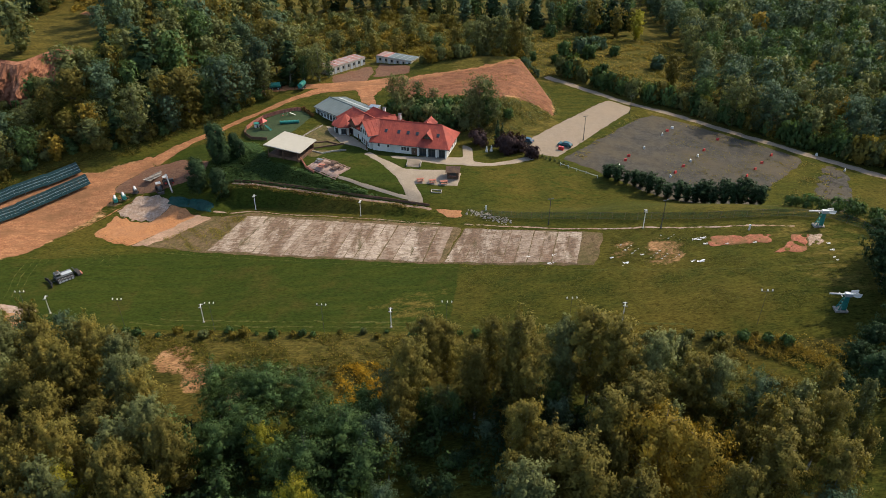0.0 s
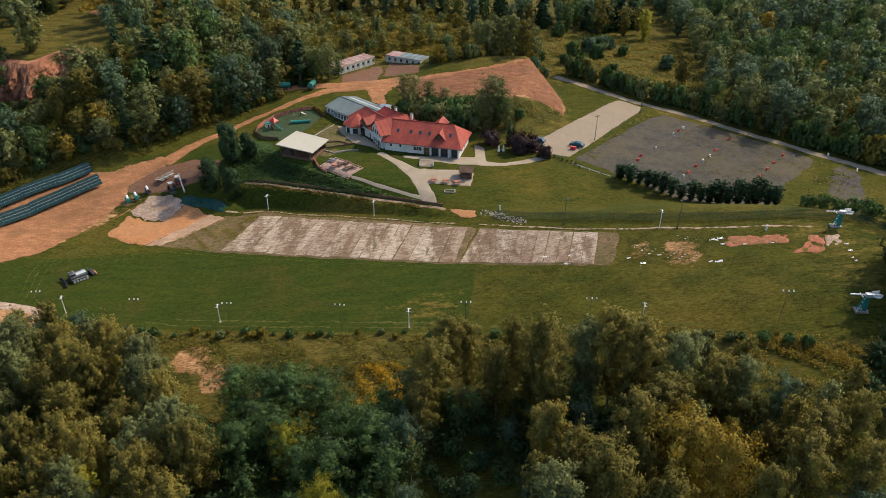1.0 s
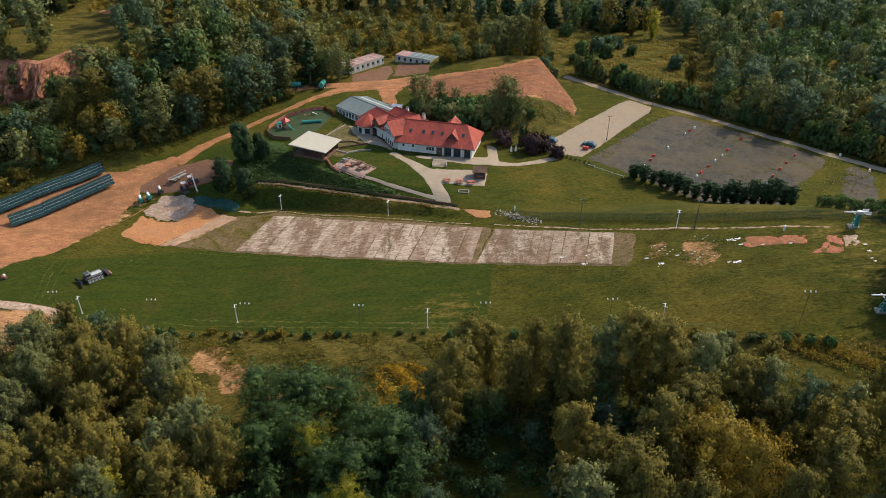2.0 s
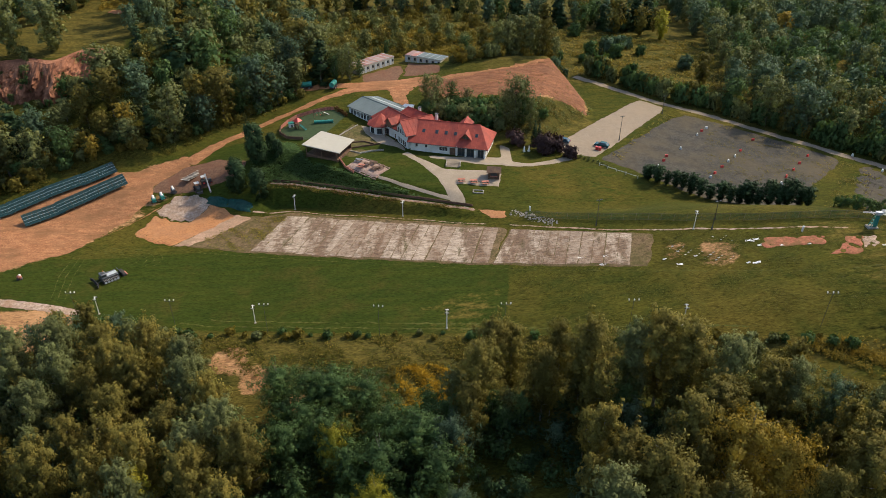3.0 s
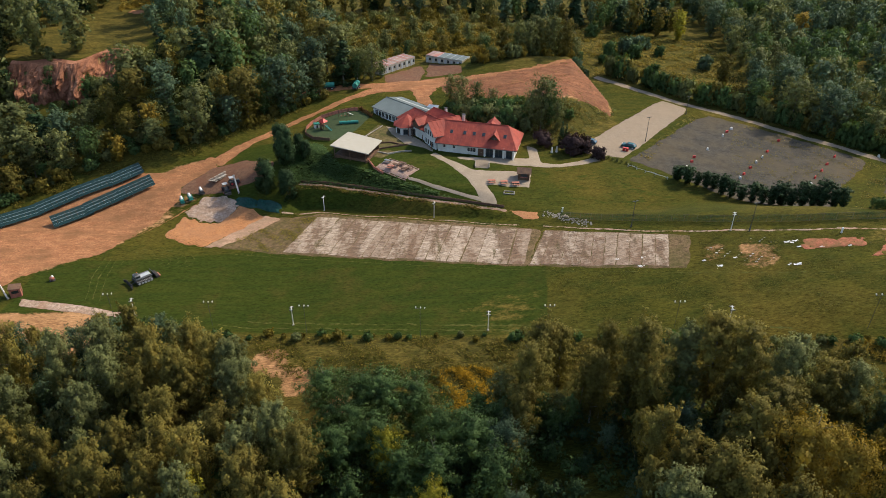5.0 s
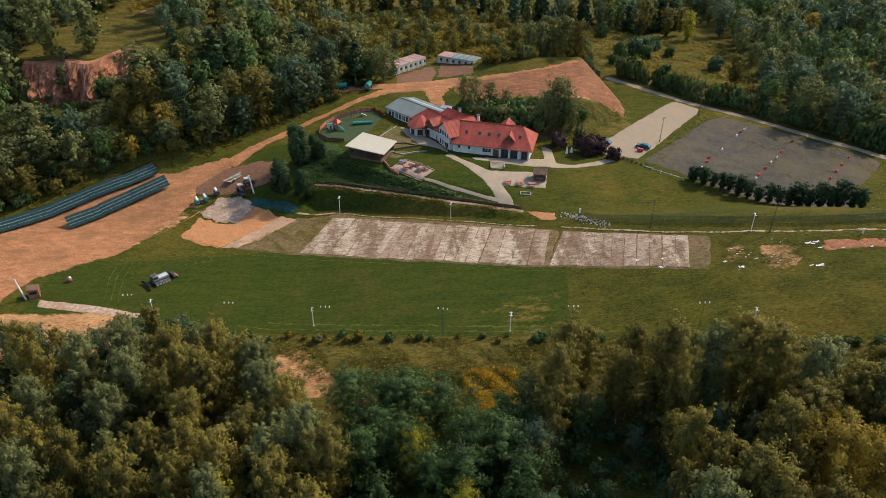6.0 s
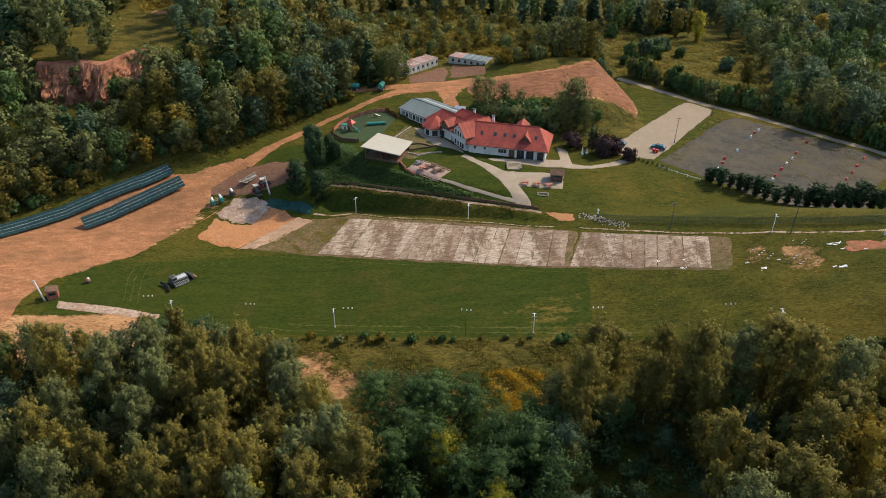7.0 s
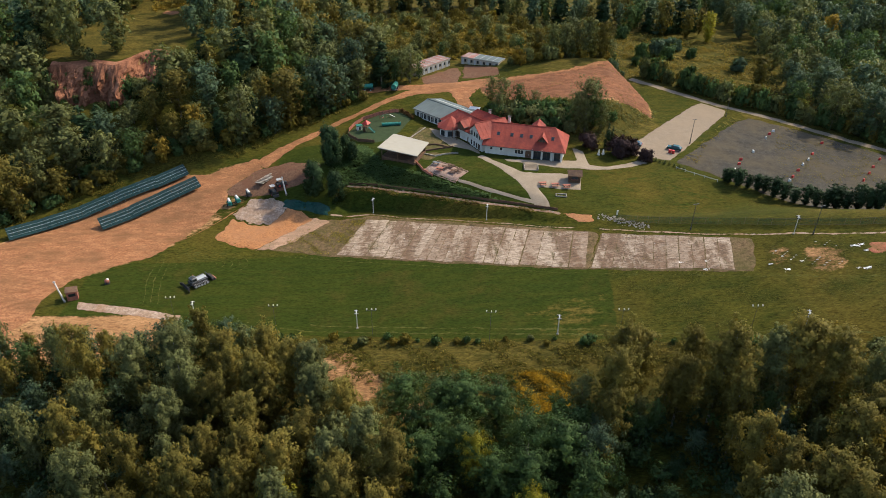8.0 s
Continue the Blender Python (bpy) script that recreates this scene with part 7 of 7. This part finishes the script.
for x, y in ((-5.9, 160.7), (-2.7, 160.4), (0.3, 160.0)):
    make_table(x, y, 8, REDWOOD, "reddish timber picnic table on the plaza", "plaza tables")
for x, y, t in ((-33.6, 170.8, -30), (-31.2, 168.6, -25), (-29, 166.6, -30), (-27.4, 167.4, 40), (-32.6, 167.6, -20), (-29.6, 169.6, -35)):
    make_table(x, y, t, WOOD if x > -31.5 else REDWOOD if x > -33 else GREYPAINT, "weathered timber picnic table on the terrace", "terrace tables")


def make_hut():
    root = thing("kiosk_hut", on_ground(2.7, 163.4, -6), "small dark brown timber kiosk hut", "hut")
    part("wall", boxed(0, 0, 1.15, 3.0, 2.6, 2.3), WOOD, root)
    for s in (-1, 1):
        bm = bmesh.new()
        ring = [(-1.9, s * 1.75, 2.05), (1.9, s * 1.75, 2.05), (1.9, 0, 3.1), (-1.9, 0, 3.1)]
        slab(bm, ring if s < 0 else ring[::-1], 0.1)
        part("roof", bm, WOOD, root)
    part("hatch", boxed(0, -1.33, 1.4, 1.6, 0.06, 0.8), DARKSTEEL, root)
    part("counter", boxed(0, -1.5, 0.95, 1.9, 0.4, 0.06), REDWOOD, root)


make_hut()


def make_steps():
    root = thing("garden_steps", on_ground(-8.0, 168.6, -4), "flight of pale concrete steps up to the house", "steps")
    for i in range(6):
        part("step", boxed(0, i * 0.5, 0.06 + 0.11 * i, 3.4, 0.52, 0.26, bevel=0.02), PAVE, root)
    for s in (-1, 1):
        part("cheek", boxed(s * 1.85, 1.3, 0.4, 0.25, 3.4, 0.5), STONE, root)


make_steps()


def make_sandbox():
    root = thing("sandpit_frame", on_ground(-1.7, 156.2, -6), "pale empty timber frame on the lawn", "sandpit")
    for x, y, sx, sy in ((0, 0.7, 2.8, 0.2), (0, -0.7, 2.8, 0.2), (-1.3, 0, 0.2, 1.4), (1.3, 0, 0.2, 1.4)):
        part("board", boxed(x, y, 0.14, sx, sy, 0.28, bevel=0.02), STONE, root)


make_sandbox()


def make_marker(x, y, label):
    root = thing("marker_post", on_ground(x, y), label, "marker post")
    part("post", boxed(0, 0, 0.55, 0.3, 0.3, 1.2, bevel=0.05), WHITE, root)
    part("cap", boxed(0, 0, 1.2, 0.4, 0.4, 0.12, bevel=0.03), STEEL, root)


make_marker(10.5, 146.8, "short white marker post on the lawn")
make_marker(62.6, 120.4, "short white marker post by the lift")


def make_statue(x, y, turn):
    bm = bmesh.new()
    box(bm, 0, 0, 0.25, 0.9, 0.9, 0.5, bevel=0.05)
    bmesh.ops.create_cone(bm, cap_ends=True, segments=10, radius1=0.42, radius2=0.22, depth=1.5, matrix=pose(0, 0, 1.2))
    bmesh.ops.create_uvsphere(bm, u_segments=10, v_segments=6, radius=0.24, matrix=pose(0, 0, 2.1))
    ob = part("garden_statue", bm, WHITE)
    ob.matrix_basis = on_ground(x, y, turn) @ Matrix.Diagonal((0.75, 0.75, 0.75, 1))
    tagged(ob, "plain pale garden statue under the plum trees", "statue", "garden statues")


make_statue(12.4, 179.6, 0)
make_statue(13.8, 180.0, 40)


def make_ball():
    root = thing("orange_tank", on_ground(-109.2, 131.4, 20), "round orange and white tank on a stand", "tank")
    bm = bmesh.new()
    bmesh.ops.create_uvsphere(bm, u_segments=14, v_segments=9, radius=0.55, matrix=pose(0, 0, 0.7))
    part("tank", bm, REDWOOD, root)
    bm = bmesh.new()
    bmesh.ops.create_uvsphere(bm, u_segments=12, v_segments=6, radius=0.3, matrix=pose(0.2, 0, 1.1))
    part("cap", bm, WHITE, root)
    part("stand", boxed(0, 0, 0.12, 1.1, 1.0, 0.24), DARKSTEEL, root)


make_ball()


def make_lift_hut():
    root = thing("lift_cabin", on_ground(-114.6, 126.0, 24), "small reddish lift cabin with a dark roof", "cabin")
    part("wall", boxed(0, 0, 1.05, 2.2, 2.2, 2.1), REDWOOD, root)
    part("roof", boxed(0, 0, 2.2, 2.5, 2.5, 0.12, 0, 0, 8, bevel=0.03), WOOD, root)
    part("pane", boxed(0, -1.12, 1.4, 1.4, 0.05, 0.7), GLASS, root)
    part("door", boxed(1.12, 0.3, 0.95, 0.05, 0.8, 1.8), WOOD, root)
    make_pole(-115.8, 124.4, 5.2, -1.0, "leaning white end post of the drag lift")


make_lift_hut()


# ---- solar field ----
def make_solar():
    root = thing("solar_table", on_ground(-104, 173, 33), "tilted rack of dark blue solar panels on posts", "solar panels", "solar racks")
    cols, rows, w, h = 8, 4, 1.26, 1.0
    tilt = 28
    for r in range(rows):
        for c in range(cols):
            pan = part("panel", boxed(0, 0, 0, w - 0.04, h - 0.04, 0.04), SOLAR, root)
            v = (r - (rows - 1) / 2) * h
            pan.matrix_basis = pose((c - (cols - 1) / 2) * w, v * math.cos(radians(tilt)), 1.55 + v * math.sin(radians(tilt)), tilt)
    for r in (-1, 0, 1):
        seam = part("seam", boxed(0, 0, 0, cols * w, 0.07 if r == 0 else 0.025, 0.05), STEEL, root, "pale clamp strip between panel rows")
        seam.matrix_basis = pose(0, r * h * math.cos(radians(tilt)), 1.575 + r * h * math.sin(radians(tilt)), tilt)
    for r in (-1, 1):
        rail = part("rail", boxed(0, 0, 0, cols * w, 0.09, 0.09), STEEL, root)
        rail.matrix_basis = pose(0, r * 1.1 * math.cos(radians(tilt)), 1.48 + r * 1.1 * math.sin(radians(tilt)), tilt)
        for x in (-4.2, -1.4, 1.4, 4.2):
            part("post", rodded((x, r * 1.1 * math.cos(radians(tilt)), -0.4), (x, r * 1.1 * math.cos(radians(tilt)), 1.45 + r * 1.1 * math.sin(radians(tilt))), 0.06, 0.06, 6), STEEL, root)
    return root


solar = make_solar()
# low corners of each rack, west end and east end
RACKS = [((-140.6, 150.4), (-134.0, 155.4)), ((-134.0, 155.2), (-125.8, 161.1)), ((-126.4, 160.8), (-118.2, 167.0)), ((-118.8, 166.4), (-110.2, 171.8)), ((-110.6, 171.4), (-103.6, 176.6)),
         ((-119.6, 155.4), (-112.2, 160.9)), ((-113.0, 160.4), (-105.2, 166.3)), ((-106.0, 165.7), (-98.4, 170.9))]


def rack_pose(a, b):
    turn = math.atan2(b[1] - a[1], b[0] - a[0])
    mx, my = (a[0] + b[0]) / 2 - math.sin(turn) * 1.75, (a[1] + b[1]) / 2 + math.cos(turn) * 1.75
    d = math.dist(a, b)
    climb = math.degrees(math.atan2(ground_z(*b) - ground_z(*a), d))
    return pose(mx, my, ground_z(mx, my), 0, 0, math.degrees(turn)) @ pose(0, 0, 0, 0, -climb, 0)


solar.matrix_basis = rack_pose(*RACKS[0])
for a, b in RACKS[1:]:
    copy_thing(solar, rack_pose(a, b))


# ---- car park ----
def make_car(x, y, turn, paint, label):
    root = thing("car", on_ground(x, y, turn, 0.08), label, "car")
    prof = [(-2.1, 0.45), (-2.1, 0.85), (-1.75, 0.98), (-1.2, 1.42), (0.35, 1.46), (1.0, 1.0), (1.95, 0.86), (2.12, 0.6), (2.1, 0.35), (-2.05, 0.32)]
    bm = bmesh.new()
    for s in (-1, 1):
        [bm.verts.new((px, s * (0.86 if pz < 1.05 else 0.66), pz)) for px, pz in prof]
    bm.verts.ensure_lookup_table()
    n = len(prof)
    a, b = bm.verts[:n], bm.verts[n:]
    bm.faces.new(a), bm.faces.new(b[::-1])
    for i in range(n):
        bm.faces.new((a[i], b[i], b[(i + 1) % n], a[(i + 1) % n]))
    bmesh.ops.recalc_face_normals(bm, faces=bm.faces)
    bmesh.ops.bevel(bm, geom=list(bm.edges), offset=0.05, segments=1, affect="EDGES")
    part("body", bm, paint, root)
    part("windscreen", boxed(0.71, 0, 1.22, 0.66, 1.26, 0.03, 0, 0, 37), GLASS, root)
    part("rear_window", boxed(-1.5, 0, 1.22, 0.5, 1.2, 0.03, 0, 0, -40), GLASS, root)
    for s in (-1, 1):
        part("side_window", boxed(-0.35, s * 0.775, 1.2, 1.7, 0.03, 0.32, 0, s * 24), GLASS, root)
        part("headlight", boxed(2.05, s * 0.6, 0.68, 0.14, 0.34, 0.14, bevel=0.03), WHITE, root)
        part("tail_light", boxed(-2.1, s * 0.65, 0.78, 0.06, 0.25, 0.16), RED, root)
        for wx in (-1.3, 1.3):
            w = part("wheel", rodded((wx, s * 0.7, 0.31), (wx, s * 0.9, 0.31), 0.31, 0.31, 16), RUBBER, root)
            part("rim", rodded((wx, s * 0.89, 0.31), (wx, s * 0.915, 0.31), 0.19, 0.19, 10), STEEL, w)


NAVY = surface("dark_blue_car_paint", (0.015, 0.05, 0.075), (0.02, 0.065, 0.095), 1.0, None, 0.1, 0.25, 0.0, 0.01, space="object")
PETROL = surface("petrol_green_car_paint", (0.008, 0.055, 0.055), (0.012, 0.075, 0.075), 1.0, None, 0.1, 0.25, 0.0, 0.01, space="object")
make_car(24.6, 187.2, 150, NAVY, "dark blue hatchback parked by the plum trees")
make_car(35.6, 184.8, 150, PETROL, "dark petrol-green hatchback on pale gravel")


def make_bin(x, y):
    root = thing("barrel", on_ground(x, y, 0, 0.08), "small red barrel beside the car", "barrel", "red barrels")
    part("drum", rodded((0, 0, 0), (0, 0, 0.9), 0.42, 0.42, 12), RED, root)
    part("lid", rodded((0, 0, 0.9), (0, 0, 0.97), 0.44, 0.44, 12), RED, root)


for x, y in ((33.7, 182.6), (34.5, 182.2)):
    make_bin(x, y)


def make_block(material, name, label):
    root = thing(name, on_ground(71.4, 201.8, 10), label, "barrier block", "training lot markers")
    bm = bmesh.new()
    prof = [(-0.3, 0), (0.3, 0), (0.3, 0.25), (0.17, 0.8), (-0.17, 0.8), (-0.3, 0.25)]
    a = [bm.verts.new((-0.5, px, pz)) for px, pz in prof]
    b = [bm.verts.new((0.5, px, pz)) for px, pz in prof]
    bm.faces.new(a[::-1]), bm.faces.new(b)
    for i in range(6):
        bm.faces.new((a[i], a[(i + 1) % 6], b[(i + 1) % 6], b[i]))
    root.scale = (0.78, 0.78, 0.85)
    part("block", bm, material, root)
    part("foot", boxed(0, 0, 0.05, 1.1, 0.7, 0.12, bevel=0.03), material, root)
    return root


red_block = make_block(RED, "barrier_block", "red plastic barrier block on dark gravel")
white_block = make_block(WHITE, "barrier_block", "white plastic barrier block on dark gravel")
white_block.location, red_block.location = on_ground(71.8, 201.4, 0, 0.05).translation, on_ground(69.5, 198.8, 0, 0.05).translation
for x, y in ((67.1, 195.6), (58.7, 184.5), (48.5, 171.6), (73.3, 180.6), (70.1, 177.1), (61.2, 165.8), (79.7, 164), (110.7, 186.2), (114, 176)):
    copy_thing(white_block, on_ground(x, y, PLANT.uniform(50, 100), 0.05))
for x, y in ((52.9, 178.8), (83.5, 193.5), (76.5, 185), (66.7, 172.8), (63.2, 168.4), (95.8, 183.4), (90.8, 177.8), (87, 173.1), (82.9, 168.4), (51.2, 175.6)):
    copy_thing(red_block, on_ground(x, y, PLANT.uniform(0, 60), 0.05))


def make_tyre_ring():
    """Dark curved tyre marks on the gravel."""
    marks = surface("dark_tyre_marks", (0.016, 0.014, 0.012), (0.034, 0.028, 0.023), 1.2, (0.05, 0.042, 0.034), 0.3, 0.95, 0.3, 0.05)
    for r in (3.6, 4.6):
        arc = [(70.5 + r * 1.25 * math.cos(a), 164.8 + r * math.sin(a)) for a in [radians(d) for d in range(-35, 190, 15)]]
        draped("tyre_mark", ribbon_outline(arc, 0.5), marks, "dark curved tyre mark on the gravel", "tyre mark", up=0.1, step=0.25, ragged=0.12)
    for k in (0, 1.7):
        draped("tyre_mark", ribbon_outline([(100 + k, 160), (106 + k, 168), (110 + k, 176)], 0.5), marks, "dark tyre mark on the driveway", "tyre mark", up=0.1, step=0.25, ragged=0.12)


make_tyre_ring()


def make_guardrail():
    root = thing("guard_rail", on_ground(32.4, 172, 0), "pale grey guard rail at the edge of the lot", "guard rail")
    b = root.matrix_basis.translation
    pts = [(32.4, 172), (34.4, 170.4), (36.4, 168.8), (38.6, 167), (41.3, 164.8)]
    loc = [(x - b.x, y - b.y, ground_z(x, y) - b.z) for x, y in pts]
    for p in loc:
        part("post", boxed(p[0], p[1], p[2] + 0.35, 0.14, 0.14, 0.9), STEEL, root)
    for p, q in zip(loc[:-1], loc[1:]):
        part("beam", boxed((p[0] + q[0]) / 2, (p[1] + q[1]) / 2 - 0.1, (p[2] + q[2]) / 2 + 0.6, math.hypot(q[0] - p[0], q[1] - p[1]), 0.06, 0.12,
                           math.degrees(math.atan2(q[1] - p[1], q[0] - p[0]))), STEEL, root)


make_guardrail()
for i in range(9):
    k = i / 8
    plant("box_shrub", "shrub", LEAF_OLIVE, BARK, 25.8 + 8.6 * k, 178.6 - 7.0 * k, PLANT.uniform(1.1, 1.6), "small clipped olive shrub in a row", 0.7, category="shrub", group="clipped shrubs", leaves=320, size=1.0)


# ---- playground ----
def make_play():
    line = dense([(-51.5, 186), (-56.5, 187.6), (-59.6, 192), (-60, 196.5), (-58.8, 200.6), (-56.4, 203.9), (-52.4, 206.2), (-47.4, 208.2), (-44.4, 208.4)], 1.0)
    root = thing("playground_fence", on_ground(*line[0]), "curved low fence with red boards round the playground", "fence")
    b = root.matrix_basis.translation
    for i, ((x, y), (x2, y2)) in enumerate(zip(line[:-1], line[1:])):
        d, a = math.hypot(x2 - x, y2 - y), math.degrees(math.atan2(y2 - y, x2 - x))
        mx, my = (x + x2) / 2, (y + y2) / 2
        m = WOOD if i < 14 else REDWOOD
        part("board", boxed(mx - b.x, my - b.y, ground_z(mx, my) - b.z + 0.55, d, 0.1, 1.1 if i > 13 else 0.9, a), m, root)
        part("post", boxed(x - b.x, y - b.y, ground_z(x, y) - b.z + 0.6, 0.12, 0.12, 1.4), WOOD, root)
    hedge = dense([(-44.6, 208.2), (-42.6, 206), (-40.2, 203)], 1.1)
    for x, y in hedge:
        plant("barberry", "shrub", LEAF_RUST, BARK, x, y, PLANT.uniform(1.2, 1.6), "low rusty red barberry shrub", 0.8, category="shrub", group="red hedge", leaves=320, size=1.0)
    tower = thing("play_tower", on_ground(-54.6, 195.6, -30), "timber play tower with a red roof and slide", "play tower")
    for sx in (-0.7, 0.7):
        for sy in (-0.7, 0.7):
            part("leg", boxed(sx, sy, 1.2, 0.14, 0.14, 2.6), WOOD, tower)
    part("platform", boxed(0, 0, 1.3, 1.6, 1.6, 0.1), WOOD, tower)
    bm = bmesh.new()
    bmesh.ops.create_cone(bm, cap_ends=True, segments=4, radius1=1.5, radius2=0.05, depth=1.1, matrix=pose(0, 0, 3.0, 0, 0, 45))
    part("roof", bm, RED, tower)
    part("side_panel", boxed(-0.75, 0, 1.8, 0.06, 1.3, 0.8), REDWOOD, tower)
    sl = part("slide", boxed(1.9, 0, 0.75, 2.6, 0.6, 0.08, 0, 0, 28), TEAL, tower, "teal slide")
    for s in (-0.32, 0.32):
        part("slide_edge", boxed(1.9, s, 0.87, 2.6, 0.05, 0.24, 0, 0, 28), TEAL, sl)
    part("ladder", boxed(0, -1.1, 0.7, 0.7, 0.1, 1.7, 0, 22), WOOD, tower)
    second = thing("play_house", on_ground(-57, 197.2, 20), "small white and blue play house", "play house")
    part("wall", boxed(0, 0, 0.6, 1.5, 1.2, 1.2, bevel=0.04), WHITE, second)
    part("roof", boxed(0, 0, 1.35, 1.8, 1.5, 0.3, bevel=0.1), TEAL, second)
    part("door", boxed(0.1, -0.62, 0.5, 0.5, 0.05, 0.9), DARKSTEEL, second)
    tube = thing("play_tunnel", on_ground(-47.3, 199.0, 8), "long teal play tunnel on the turf", "play tunnel")
    part("tube", rodded((-2.8, 0, 0.5), (2.8, 0, 0.5), 0.48, 0.48, 16), TEAL, tube)
    for x in (-2.8, -1.4, 0, 1.4, 2.8):
        part("ring", rodded((x - 0.1, 0, 0.5), (x + 0.1, 0, 0.5), 0.55, 0.55, 16), TEAL, tube)
    for x in (-2, 2):
        part("cradle", boxed(x, 0, 0.1, 0.3, 1.1, 0.25), WOOD, tube)
    swing = thing("swing_frame", on_ground(-49.6, 204.0, 20), "timber swing frame with a white slide beside it", "swing")
    part("beam", rodded((-1.5, 0, 2.1), (1.5, 0, 2.1), 0.07, 0.07, 8), WOOD, swing)
    for s in (-1.5, 1.5):
        for q in (-0.7, 0.7):
            part("leg", rodded((s, q, 0), (s, 0, 2.1), 0.06, 0.06, 6), WOOD, swing)
    for s in (-0.6, 0.6):
        part("seat", boxed(s, 0, 0.5, 0.45, 0.2, 0.05), RED, swing)
        for q in (-0.18, 0.18):
            part("chain", rodded((s + q, 0, 0.5), (s + q, 0, 2.1), 0.015, 0.015, 4), STEEL, swing)
    part("slide", boxed(2.4, 0.2, 0.7, 2.2, 0.5, 0.07, 0, 0, 30), WHITE, swing)


make_play()


def make_wall_run(name, line, tall, material, label, category, thick=0.25):
    root = thing(name, on_ground(*line[0]), label, category)
    b = root.matrix_basis.translation
    pts = dense(line, 1.5) + [line[-1]]
    for (x, y), (x2, y2) in zip(pts[:-1], pts[1:]):
        d, a = math.hypot(x2 - x, y2 - y), math.degrees(math.atan2(y2 - y, x2 - x))
        mx, my = (x + x2) / 2, (y + y2) / 2
        part("section", boxed(mx - b.x, my - b.y, ground_z(mx, my) - b.z + tall / 2 - 0.1, d + 0.02, thick, tall + 0.2, a), material, root)


make_wall_run("garden_wall", [(-40.5, 186), (-37.5, 183.8), (-33.5, 184.6), (-30.5, 183)], 0.4, WOOD, "low timber edging round the garden beds", "edging")
make_wall_run("garden_wall", [(-37, 178), (-34, 176.6), (-31, 178.2), (-27.4, 178.8)], 0.4, STONE, "low stone edging of a garden bed", "edging")
make_wall_run("garden_wall", [(-42.0, 187.4), (-36.8, 197.3)], 0.35, STONE, "low pale stone edging across the garden", "edging", 0.2)
make_wall_run("garden_wall", [(-38.2, 179.2), (-33.8, 181.3), (-28.7, 183.1)], 0.45, WOOD, "low weathered timber edging above the terrace", "edging", 0.2)
make_wall_run("terrace_wall", [(-39.4, 173), (-37.2, 168.4), (-34.6, 166)], 0.6, REDWOOD, "reddish low wall of the picnic terrace", "wall")
make_wall_run("terrace_wall", [(-36.8, 168), (-33.2, 173.6), (-25, 167.6), (-28.4, 162.8), (-36.8, 168)], 0.12, PINKPAVE, "low pinkish kerb round the picnic terrace", "kerb", 0.2)


def make_truck(x, y, turn, paint, label):
    root = thing("trailer_tank", on_ground(x, y, turn, 0.1), label, "trailer")
    part("tank", rodded((-1.8, 0, 1.5), (1.8, 0, 1.5), 0.85, 0.85, 14), paint, root)
    part("chassis", boxed(0, 0, 0.6, 4.2, 1.4, 0.2), DARKSTEEL, root)
    for sx in (-0.9, 0.9):
        for s in (-1, 1):
            w = part("wheel", rodded((sx, s * 0.6, 0.45), (sx, s * 0.95, 0.45), 0.45, 0.45, 14), RUBBER, root)
            part("rim", rodded((sx, s * 0.93, 0.45), (sx, s * 0.97, 0.45), 0.22, 0.22, 10), STEEL, w)


make_truck(-47.4, 223.4, 80, TEAL, "teal tank trailer standing by the track")
make_truck(-56.6, 224.2, 10, TEAL, "teal tank trailer under the trees")


# ---- quarry face ----
def make_quarry():
    n, m = 90, 26
    verts, faces = [], []
    for i in range(n + 1):
        x = -151 + 36 * i / n
        base_y = float(quarry_line(x))
        z0 = ground_z(x, base_y - 1.5) - 1.0
        z1 = ground_z(x, base_y + 8.4) + 0.12
        for j in range(m + 1):
            k = j / m
            z = z0 + (z1 - z0) * k
            ridge = noise.fractal(Vector((x * 0.28, z * 0.10, 3)), 0.9, 2.1, 5)
            fine = noise.fractal(Vector((x * 0.9, z * 0.5, 9)), 0.8, 2.1, 4)
            crag = 1.1 * abs(math.sin(x * 0.42 + 1.2 * math.sin(z * 0.3))) + 0.7 * abs(math.sin(x * 0.93 + 2))
            y = base_y - 0.4 + 7.2 * k ** 1.15 - (3.2 * ridge + crag) * math.sin(math.pi * min(1, k * 0.96 + 0.06)) - 1.1 * fine * (1 - k ** 6)
            if j == m:
                y += 1.4
            verts.append((x + 0.5 * fine, y, z))
    for i in range(n):
        for j in range(m):
            q = i * (m + 1) + j
            faces.append((q, q + m + 1, q + m + 2, q + 1))
    tagged(new("quarry_face", mesh_from("quarry_face", verts, faces, ROCK)), "reddish broken rock face of an old quarry", "rock face", "", "structure")
    for x, y, tall in ((-141, 206.5, 4.5), (-138.6, 206.8, 5), (-139.8, 208.4, 4), (-126.5, 207.5, 6), (-124.5, 206.5, 6), (-128.5, 206, 7), (-131, 201, 3), (-134, 200.2, 3), (-122, 206.8, 5), (-118.5, 208, 7), (-115.5, 209.5, 8), (-146, 201, 3), (-151, 203, 8), (-153, 206, 9), (-155, 202, 8), (-113, 211, 9), (-127, 210.8, 2.5), (-134, 207.4, 2), (-146, 207, 2.2), (-121, 213.5, 2), (-127.6, 208.6, 5.5), (-125.6, 209.8, 5), (-129.4, 207.2, 5), (-139.6, 211, 4.5), (-147, 204.6, 4), (-143.4, 203.2, 3)):
        plant("quarry_shrub", "shrub", PLANT.choice([LEAF_DARK, LEAF_OLIVE, LEAF_OLIVE]), BARK, x, y, tall, "green shrub growing at the quarry face", 0.75, category="shrub", group="quarry shrubs", leaves=1300, size=0.42)


make_quarry()
